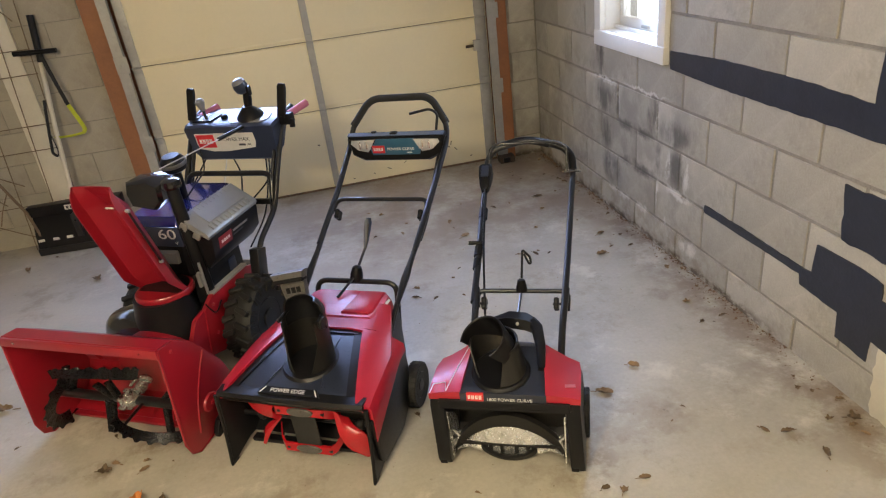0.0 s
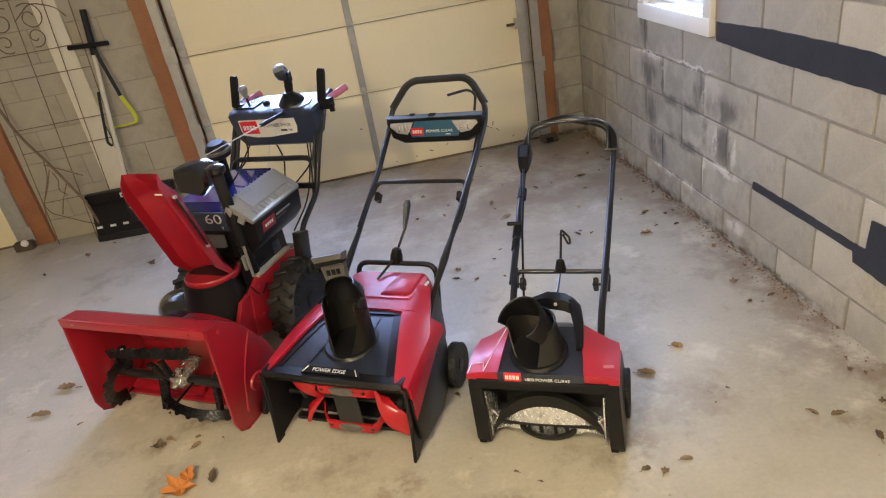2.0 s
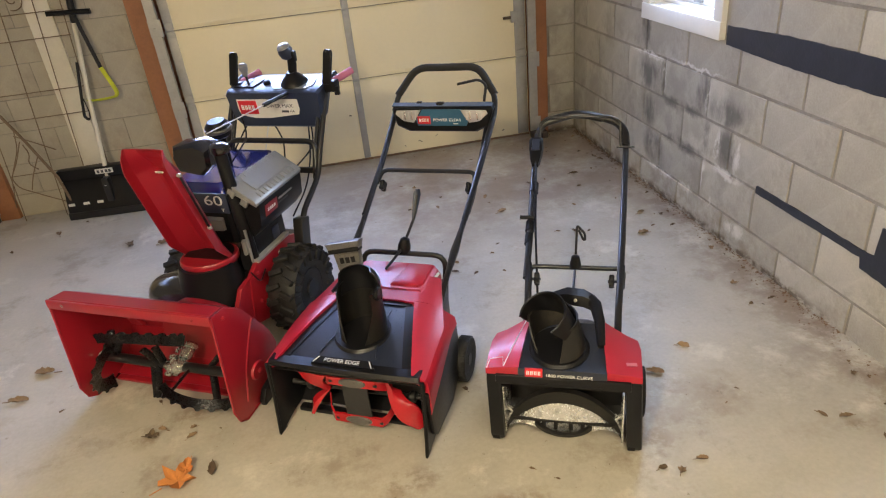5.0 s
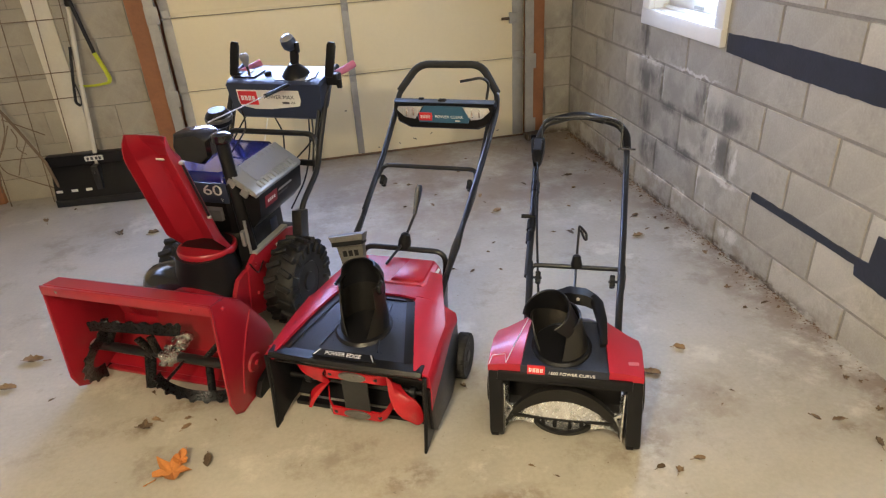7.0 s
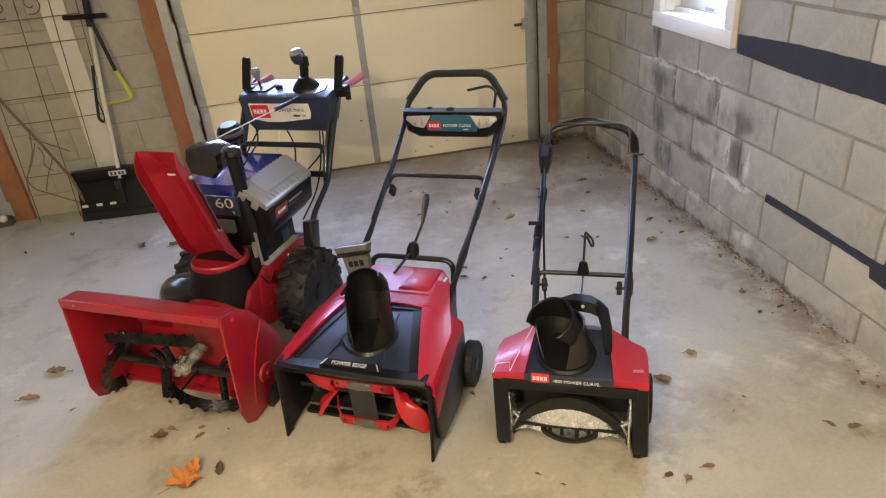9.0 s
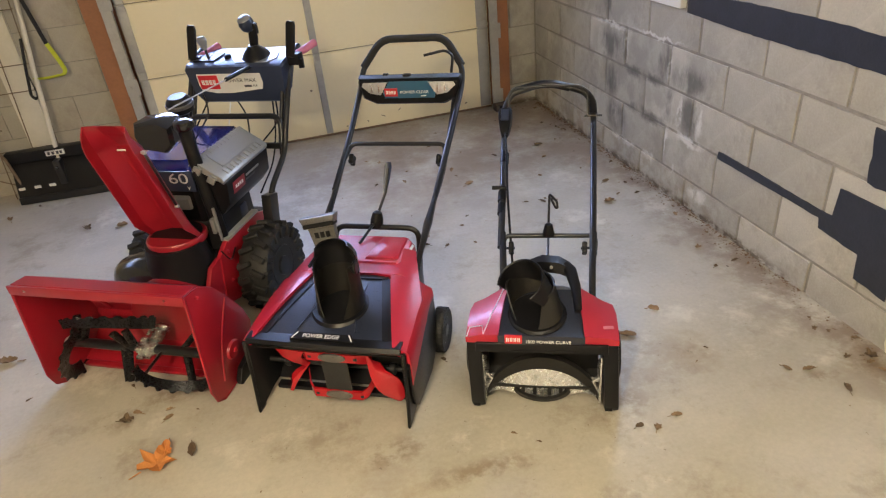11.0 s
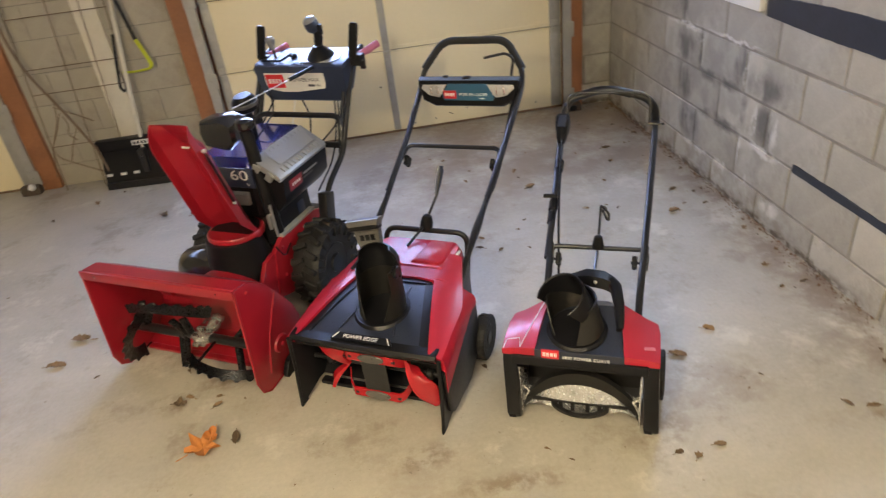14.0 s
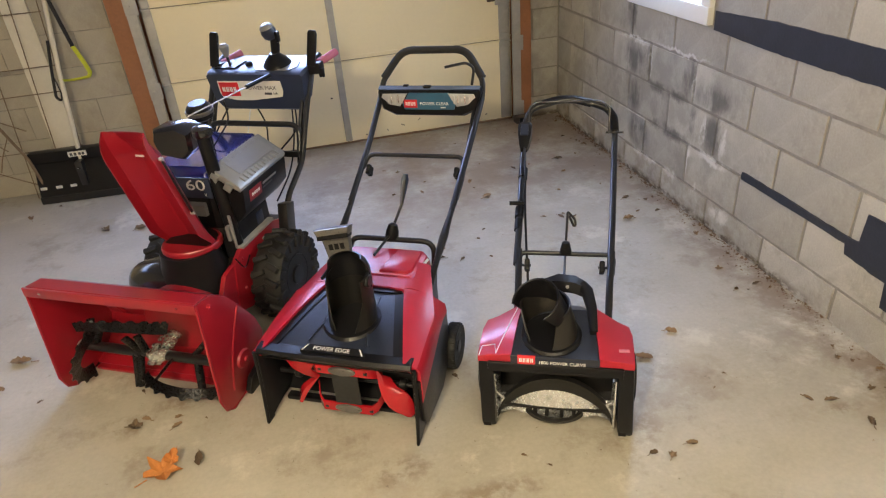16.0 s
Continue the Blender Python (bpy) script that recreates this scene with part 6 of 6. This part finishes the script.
part("hook_boot", lathe([(0.022, 0), (0.021, 0.012), (0.014, 0.042), (0.008, 0.046)], 14, Matrix.Translation((0.018, 0.50, 0.362)) @ pose(0, 0, 0, -8)), BLACK, small)
part("chute_rod", tube([(0.016, 0.34, 0.34), (0.017, 0.50, 0.366), (0.021, 0.57, 0.49), (0.048, 0.575, 0.458), (0.050, 0.565, 0.438), (0.043, 0.562, 0.44), (0.026, 0.568, 0.475)], 0.0045, 8, bend=0.008), SATIN, small, "thin bent chute rod with a hooked end")


# ---- loose things by the pier ----
def snow_pusher():
    """A wide black pusher blade with a pale pole, a cross grip and a yellow and black strap."""
    root = thing("snow_shovel", pose(-1.18, 5.24, 0, 0, 0, -4), "wide black plastic snow pusher with a pale pole", "snow shovel")
    prof = [(0.0, 0.004), (0.012, 0.06), (0.030, 0.12), (0.055, 0.185), (0.085, 0.235), (0.10, 0.25)]
    blade = part("blade", sheet(prof, "x", -0.275, 0.275, 0.012), BLACK, root, "ribbed black plastic blade")
    part("top_rim", box((-0.29, 0.055, 0.238), (0.29, 0.12, 0.305), 0.008), BLACK, root, "deep black top rim")
    part("wear_strip", box((-0.28, -0.012, 0.0), (0.28, 0.004, 0.045), 0.003), SATIN, root)
    for z, y in ((0.075, 0.012), (0.125, 0.026), (0.175, 0.046)):
        part("blade_rib", tube([(-0.27, y, z), (0.27, y, z)], 0.006, 8), BLACK, blade)
    for x in (-0.245, -0.155, -0.07):
        part("sticker", box((x - 0.018, 0.002, 0.088), (x + 0.018, 0.010, 0.104), 0.001), LABELWHITE, root, "small white sticker")
    lab = part("label", box((-0.055, 0.046, 0.262), (0.050, 0.056, 0.292), 0.001), LABELWHITE, root, "white printed label")
    for x in (-0.036, -0.012, 0.014, 0.034):
        part("text_bar", box((x - 0.008, 0.0445, 0.268), (x + 0.006, 0.047, 0.286), 0), LETTERDARK, lab)
    part("bracket", box((-0.02, -0.004, 0.09), (0.02, 0.06, 0.24), 0.005), SATIN, root, "black pole bracket")
    bolt(root, (0.0, -0.004, 0.20), 0.007, "y", 1)
    pole = part("pole", tube([(0.0, 0.06, 0.22), (0.035, 0.13, 0.75), (0.085, 0.185, 1.22)], 0.013, 12), WHITEWOOD, root, "pale metal pole")
    part("pole_sleeve", tube([(0.078, 0.178, 1.14), (0.105, 0.195, 1.40)], 0.020, 12), BLACK, pole)
    part("cross_grip", tube([(-0.05, 0.16, 1.205), (0.19, 0.165, 1.195)], 0.014, 12), BLACK, root, "black cross grip")
    strap = [(0.10, 0.155, 1.17), (0.125, 0.15, 1.02), (0.150, 0.145, 0.88)]
    part("strap", tube(strap, 0.012, 8, flat=0.25), BLACKWEB, root, "black webbing strap")
    part("strap_yellow", tube([(0.150, 0.145, 0.88), (0.185, 0.14, 0.78), (0.198, 0.14, 0.725), (0.185, 0.14, 0.703), (0.10, 0.14, 0.694), (0.02, 0.12, 0.700)], 0.013, 8, bend=0.03, flat=0.3), YELLOW, root, "yellow webbing strap")
    part("strap_loop", tube([(0.04, 0.115, 0.93), (0.0, 0.11, 0.74), (-0.025, 0.11, 0.61), (0.0, 0.11, 0.585), (0.012, 0.11, 0.63), (0.005, 0.11, 0.72)], 0.009, 8, bend=0.02, flat=0.35), BLACKWEB, root)
    return root


snow_pusher()


def wire_trellis():
    root = thing("wire_trellis", pose(0, 0, 0), "rusty wire garden trellis with scrolls, leaning on the block pier", "trellis")
    base_y = DY - 0.10

    def yy(z):
        return base_y + 0.055 * z / 1.5
    for k, x in enumerate((-1.765, -1.515, -1.330, -1.185)):
        part("upright", tube([(x, yy(0), 0.0), (x + 0.035, yy(0.8), 0.8), (x + 0.075, yy(1.62), 1.62)], 0.0030, 8), WIRE, root)
    for z in (0.30, 0.635, 0.785, 1.08, 1.22, 1.52):
        part("crossbar", tube([(-1.76 + 0.04 * z, yy(z) - 0.006, z), (-1.17 + 0.04 * z, yy(z) - 0.006, z)], 0.0027, 8), WIRE, root)

    def scroll(cx, cz, r, a0, turns, s):
        pts = []
        for k in range(28):
            t = k / 27
            a = a0 + s * turns * 2 * math.pi * t
            q = r * (1 - 0.75 * t)
            pts.append((cx + q * math.cos(a), yy(cz) - 0.01, cz + q * math.sin(a)))
        part("scroll", tube(pts, 0.0034, 8), WIRE, root)
    scroll(-1.36, 1.41, 0.085, 2.2, 1.3, -1)
    scroll(-1.53, 1.41, 0.085, 0.9, 1.3, 1)
    scroll(-1.37, 1.30, 0.060, -2.0, 1.2, 1)
    scroll(-1.55, 1.29, 0.060, -1.1, 1.2, -1)
    part("scroll", tube([(-1.16, yy(1.4) - 0.01, 1.38), (-1.20, yy(1.4) - 0.01, 1.44), (-1.33, yy(1.4) - 0.01, 1.49), (-1.45, yy(1.4) - 0.01, 1.40)], 0.0034, 8, bend=0.05), WIRE, root)
    return root


wire_trellis()
branch = thing("branch", pose(0, 0, 0), "bare brown branch with twigs leaning on the trellis", "branch")
part("stem", tube([(-1.452, 5.30, 0.27), (-1.573, 5.33, 0.538), (-1.690, 5.34, 0.778), (-1.740, 5.36, 0.985), (-1.735, 5.38, 1.16)], 0.009, 8, bend=0.10), BARK, branch, "bent brown stem")
part("stem", tube([(-1.455, 5.30, 0.275), (-1.40, 5.27, 0.0)], 0.009, 8), BARK, branch)
for pts in ([(-1.605, 5.335, 0.60), (-1.625, 5.33, 0.48), (-1.726, 5.33, 0.30), (-1.70, 5.32, 0.24), (-1.543, 5.31, 0.155), (-1.42, 5.29, 0.10)], [(-1.60, 5.335, 0.52), (-1.66, 5.33, 0.40), (-1.72, 5.32, 0.31)], [(-1.59, 5.335, 0.50), (-1.57, 5.33, 0.44), (-1.60, 5.33, 0.38), (-1.55, 5.32, 0.34)],
            [(-1.726, 5.33, 0.30), (-1.735, 5.31, 0.22), (-1.755, 5.30, 0.125)], [(-1.62, 5.335, 0.56), (-1.52, 5.34, 0.50), (-1.42, 5.34, 0.44)], [(-1.53, 5.33, 0.42), (-1.60, 5.32, 0.30), (-1.63, 5.31, 0.22)]):
    part("twig", tube(pts, 0.0034, 6, bend=0.04), BARK, branch, "thin bare twig")
anchor = thing("track_foot", pose(-1.985, DY - 0.07, 0), "dark metal track foot with a pale bolt head", "bracket")
part("plate", box((-0.07, -0.03, 0.0), (0.05, 0.03, 0.06), 0.006), RUST, anchor)
part("cap", lathe([(0.022, 0), (0.022, 0.02), (0.012, 0.028)], 14, Matrix.Translation((0.015, -0.03, 0.055)) @ pose(0, 0, 0, 60)), LABELWHITE, anchor)
foot = thing("track_foot", pose(1.70, DY - 0.075, 0), "dark metal track foot at the door post", "bracket")
part("plate", box((-0.05, -0.04, 0.0), (0.06, 0.04, 0.05), 0.008), RUST, foot)
part("cap", box((-0.03, -0.055, 0.012), (0.02, -0.038, 0.045), 0.004), BLACK, foot)


# ---- leaves and dirt on the floor ----
def leaf_mesh(name, length, width, lobes, curl, seed):
    rnd = random.Random(seed)
    n = 22
    rim = []
    for k in range(n):
        a = 2 * math.pi * k / n
        r = 1.0 if not lobes else 0.52 + 0.48 * abs(math.cos(lobes * a / 2)) ** 1.3
        x, y = math.cos(a) * length / 2 * r, math.sin(a) * width / 2 * r
        if not lobes:
            y *= 1 - 0.35 * (math.cos(a) * 0.5 + 0.5)
        x, y = x * rnd.uniform(0.9, 1.1), y * rnd.uniform(0.85, 1.15)
        rim.append(Vector((x, y, 0.002 + curl * (abs(y) / width) ** 1.5 * 2 + curl * 0.5 * rnd.random() + curl * max(0, x / length))))
    mid_ = [Vector((p.x * 0.5, p.y * 0.5, 0.003 + curl * 0.25 * rnd.random())) for p in rim]
    bm = bmesh.new()
    rings = [[bm.verts.new(p) for p in r] for r in (rim, mid_)]
    bridge(bm, rings[0], rings[1])
    c = bm.verts.new((0, 0, 0.004))
    for i in range(n):
        bm.faces.new((rings[1][i], rings[1][(i + 1) % n], c))
    tube([(length * 0.42, 0, 0.003), (length * 0.75, width * 0.06, 0.004)], 0.0012, 5, bm=bm)
    return bm


LEAVES = [finish(leaf_mesh("leaf", 0.050, 0.026, 0, 0.010, 1), "leaf", LEAF), finish(leaf_mesh("leaf", 0.036, 0.024, 0, 0.012, 2), "leaf", LEAF),
          finish(leaf_mesh("leaf", 0.042, 0.034, 5, 0.012, 3), "leaf", LEAF), finish(leaf_mesh("leaf", 0.026, 0.014, 0, 0.007, 4), "leaf", LEAF)]
SPOTS = ((1.248, 2.80, 0, 1.3), (1.416, 2.903, 1, 1.2), (1.19, 2.39, 0, 0.8), (1.06, 2.388, 1, 0.8), (1.11, 2.365, 2, 0.8), (1.709, 2.42, 0, 0.9), (1.645, 2.447, 3, 1.3),
         (1.757, 2.303, 0, 0.9), (1.94, 2.40, 2, 1.2), (-1.082, 3.556, 0, 1.9), (-0.322, 2.797, 0, 1.2), (-0.411, 3.024, 1, 0.7), (-0.554, 3.205, 3, 1.0), (-1.131, 3.392, 0, 1.5),
         (-0.983, 4.709, 2, 1.4), (-0.793, 4.657, 1, 1.5), (-1.467, 5.047, 0, 1.3), (1.396, 3.937, 0, 0.8), (1.463, 3.913, 3, 1.0), (1.797, 4.01, 0, 1.0), (1.70, 3.79, 1, 1.4), (1.314, 3.965, 3, 1.0),
         (1.111, 4.31, 0, 1.3), (1.074, 4.532, 1, 1.1), (1.675, 4.661, 0, 1.1), (1.466, 2.638, 3, 0.6), (0.682, 2.50, 3, 0.7), (0.744, 2.44, 3, 0.6), (0.569, 2.921, 1, 0.8), (1.396, 2.586, 3, 0.5), (-0.553, 3.018, 2, 1.3), (-0.520, 3.045, 3, 1.4), (-0.411, 2.98, 0, 0.8), (-0.313, 2.989, 3, 0.5), (-0.933, 3.271, 3, 0.8))
for k, (x, y, i, sc) in enumerate(SPOTS):
    ob = tagged(new("leaf", LEAVES[i]), "small dry brown leaf lying on the concrete floor", "leaf", "dry leaves on the floor")
    ob.matrix_world = pose(x, y, 0.0, random.uniform(-4, 4), random.uniform(-4, 4), random.uniform(0, 360)) @ Matrix.Diagonal((sc, sc, sc, 1))
rnd = random.Random(11)
for k in range(70):
    # more of them towards the far corner and along the foot of the wall
    if k < 34:
        x, y = rnd.uniform(0.6, 1.93), rnd.triangular(3.5, 5.42, 5.0)
    elif k < 62:
        x, y = 1.985 - abs(rnd.gauss(0, 0.07)) - 0.02, rnd.uniform(2.3, 5.3)
    else:
        x, y = rnd.uniform(-1.7, -0.3), rnd.uniform(3.9, 5.3)
    sc = rnd.uniform(0.35, 0.85)
    ob = tagged(new("leaf", LEAVES[rnd.randrange(4)]), "small dry brown leaf lying on the concrete floor", "leaf", "dry leaves on the floor")
    ob.matrix_world = pose(x, y, 0.0, rnd.uniform(-5, 5), rnd.uniform(-5, 5), rnd.uniform(0, 360)) @ Matrix.Diagonal((sc, sc, sc, 1))
maple = tagged(new("maple_leaf", finish(leaf_mesh("maple_leaf", 0.105, 0.10, 5, 0.022, 9), "maple_leaf", MAPLE)), "curled orange maple leaf lying on the concrete floor", "leaf")
maple.matrix_world = pose(-0.430, 2.775, 0.0, 3, -4, 205) @ Matrix.Diagonal((1.15, 1.45, 1.3, 1))
maple = tagged(new("maple_leaf", finish(leaf_mesh("maple_leaf", 0.060, 0.055, 3, 0.030, 14), "maple_leaf", MAPLE)), "curled orange maple leaf lying on the concrete floor", "leaf")
maple.matrix_world = pose(-0.405, 2.815, 0.010, 16, -10, 70)
# crumbs of dirt and leaf litter
bm = bmesh.new()
for k in range(1500):
    if k >= 520:
        x, y = WX - 0.006 - abs(rnd.gauss(0, 0.022)) * (0.6 + 0.8 * noise.noise((k * 0.0, rnd.random(), 2.0)) ** 2), 5.4 - 2.6 * rnd.random() ** 1.4
    elif k < 330:
        x, y = WX - 0.012 - abs(rnd.gauss(0, 0.045)), rnd.uniform(2.0, DY - 0.02)
    elif k < 430:
        x, y = rnd.uniform(0.7, 1.95), DY - 0.01 - abs(rnd.gauss(0, 0.10))
    else:
        x, y = rnd.uniform(-0.6, 1.9), rnd.uniform(2.2, 4.6)
    r = rnd.uniform(0.002, 0.0075 if k < 430 else 0.004 if k < 520 else 0.010)
    vs = [Vector((rnd.uniform(-r, r), rnd.uniform(-r, r), rnd.uniform(0, r))) + Vector((x, y, 0.001)) for _ in range(4)]
    v = [bm.verts.new(p) for p in vs]
    for f in ((0, 1, 2), (0, 1, 3), (1, 2, 3), (0, 2, 3)):
        bm.faces.new([v[i] for i in f])
tagged(part("dirt_crumbs", bm, DIRT), "loose brown crumbs of dirt along the wall foot", "dirt", "", "stuff")

# ---- sealant, stains and blocks of the walls ----
def wall_patch(name, outline, material, label, proud=0.0015, ragged=0.004, kind="structure", category="sealant"):
    """A thin painted patch on the east wall: an outline in y, z with slightly ragged edges."""
    pts = []
    for (ya, za), (yb, zb) in zip(outline, outline[1:] + outline[:1]):
        n = max(2, int(math.hypot(yb - ya, zb - za) / 0.03))
        for k in range(n):
            t = k / n
            y, z = ya + (yb - ya) * t, za + (zb - za) * t
            pts.append((y + ragged * noise.noise((y * 31, z * 31, 1.0)), z + ragged * noise.noise((y * 31, z * 31, 5.0))))
    bm = prism(pts, "x", WX - 0.003 - proud, WX + 0.004)
    return tagged(part(name, bm, material), label, category, "", kind)


wall_patch("sealant_band", [(3.715, 0.905), (3.715, 0.985), (3.33, 1.002), (2.88, 1.006), (2.60, 0.992), (2.595, 1.30), (2.42, 1.30), (2.425, 1.0), (1.2, 0.985), (1.2, 0.875), (2.42, 0.885), (2.85, 0.890), (3.30, 0.890)],
           NAVY, "broad band of black sealant painted along the block wall")
wall_patch("sealant_strip", [(3.386, 0.335), (3.386, 0.372), (3.10, 0.368), (2.80, 0.362), (2.735, 0.366), (2.729, 0.478), (2.55, 0.480), (2.45, 0.468), (2.445, 0.412), (2.20, 0.415), (1.6, 0.415), (1.6, 0.255), (2.27, 0.235), (2.452, 0.258), (2.456, 0.176), (2.592, 0.190), (2.600, 0.280), (2.782, 0.294), (2.79, 0.332), (3.10, 0.334)],
           NAVY, "stepped strip of black sealant painted along the block joints")
CREAM = mat("cream_wall_paint", (0.60, 0.555, 0.44), 0.8, vary=0.10, scale=5, fine=90, bump=0.2, second=(0.68, 0.66, 0.60), blotch=0.2)
wall_patch("paint_coat", [(2.395, 0.0), (2.43, 0.20), (2.39, 0.42), (2.43, 0.56), (2.39, 0.74), (2.40, 1.7), (0.3, 1.7), (0.3, 0.0)], CREAM, "old cream paint coat on the block wall", proud=-0.0005, ragged=0.02, category="paint")
wall_patch("sealant_square", [(2.635, 0.539), (2.655, 0.724), (2.419, 0.728), (2.406, 0.536)], NAVY, "square patch of black sealant on a wall block", ragged=0.007)


def block_mesh(name, w, h, seed, material, e):
    """The face of one block: bevelled edge, slightly uneven surface. x is its depth, y its length."""
    bm = bmesh.new()
    nx, nz = 4, 2
    grid = []
    for i in range(nx + 1):
        for k in range(nz + 1):
            y, z = -w / 2 + e + (w - 2 * e) * i / nx, -h / 2 + e + (h - 2 * e) * k / nz
            rim = 0.0012 if i in (0, nx) or k in (0, nz) else 0
            grid.append(bm.verts.new((rim + 0.0015 * noise.noise((y * 12, z * 12, seed)), y, z)))
    at = lambda i, k: grid[i * (nz + 1) + k]
    for i in range(nx):
        for k in range(nz):
            bm.faces.new((at(i, k), at(i + 1, k), at(i + 1, k + 1), at(i, k + 1)))
    ring = [at(i, 0) for i in range(nx + 1)] + [at(nx, k) for k in range(1, nz + 1)] + [at(i, nz) for i in range(nx - 1, -1, -1)] + [at(0, k) for k in range(nz - 1, 0, -1)]
    back = []
    for v in ring:
        y = v.co.y + (-e if v.co.y < -w / 2 + 2 * e else e if v.co.y > w / 2 - 2 * e else 0)
        z = v.co.z + (-e if v.co.z < -h / 2 + 2 * e else e if v.co.z > h / 2 - 2 * e else 0)
        back.append(bm.verts.new((0.012, y + 0.0015 * noise.noise((y * 40, z * 40, seed)), z + 0.0015 * noise.noise((y * 40, z * 40, seed + 7)))))
    bridge(bm, ring, back)
    return finish(bm, name, material, 50)


COURSE, LONG, BASE = 0.2, 0.413, -0.056
JOINT = 0.008
cache = {}


def lay(parent, along, at_wall, lo, hi, shift, hole=None, top=2.45, joint=JOINT, material=BLOCK):
    """Courses of block along one wall face; a block that meets an end or a hole is cut."""
    rows = int((top - BASE) / COURSE)
    for r in range(rows):
        za, zb = BASE + r * COURSE, BASE + (r + 1) * COURSE
        start = shift + (0 if r % 2 == 0 else LONG / 2)
        k = math.floor((lo - start) / LONG)
        while start + k * LONG < hi:
            a, b = max(lo, start + k * LONG), min(hi, start + (k + 1) * LONG)
            k += 1
            pieces = [(a, b)]
            if hole and zb > hole[2] + 0.03 and za < hole[3] - 0.03:
                pieces = [(a, min(b, hole[0])), (max(a, hole[1]), b)]
            for p, q in pieces:
                if q - p < 0.04:
                    continue
                w = round(q - p - joint, 3)
                full = abs(w - (LONG - joint)) < 0.003
                seed = random.randrange(5) if full else 0
                key = (w, joint, seed)
                if key not in cache:
                    cache[key] = block_mesh("block", w, COURSE - joint, seed + w * 9, material, joint / 2)
                ob = new("block", cache[key])
                jig = random.uniform(-0.0015, 0.0015)
                c, z = (p + q) / 2, (za + zb) / 2
                ob.matrix_world = pose(at_wall + jig, c, z, 0, 0, 0) if along == "y" else pose(c, at_wall + jig, z, 0, 0, 90)
                ob.parent = parent


lay(wall_east, "y", WX, 0.2, DY, 3.195 - 8 * LONG, HOLE)
lay(wall_pier, "x", DY, PIER_L[0], PIER_L[1], -1.02, top=DOOR_TOP, joint=0.0024, material=PIERBLOCK)
lay(bpy.data.objects["wall_north_pier"], "x", DY, PIER_R[0], PIER_R[1] - 0.006, 1.79 - COURSE * 0.9, top=DOOR_TOP, joint=0.005)
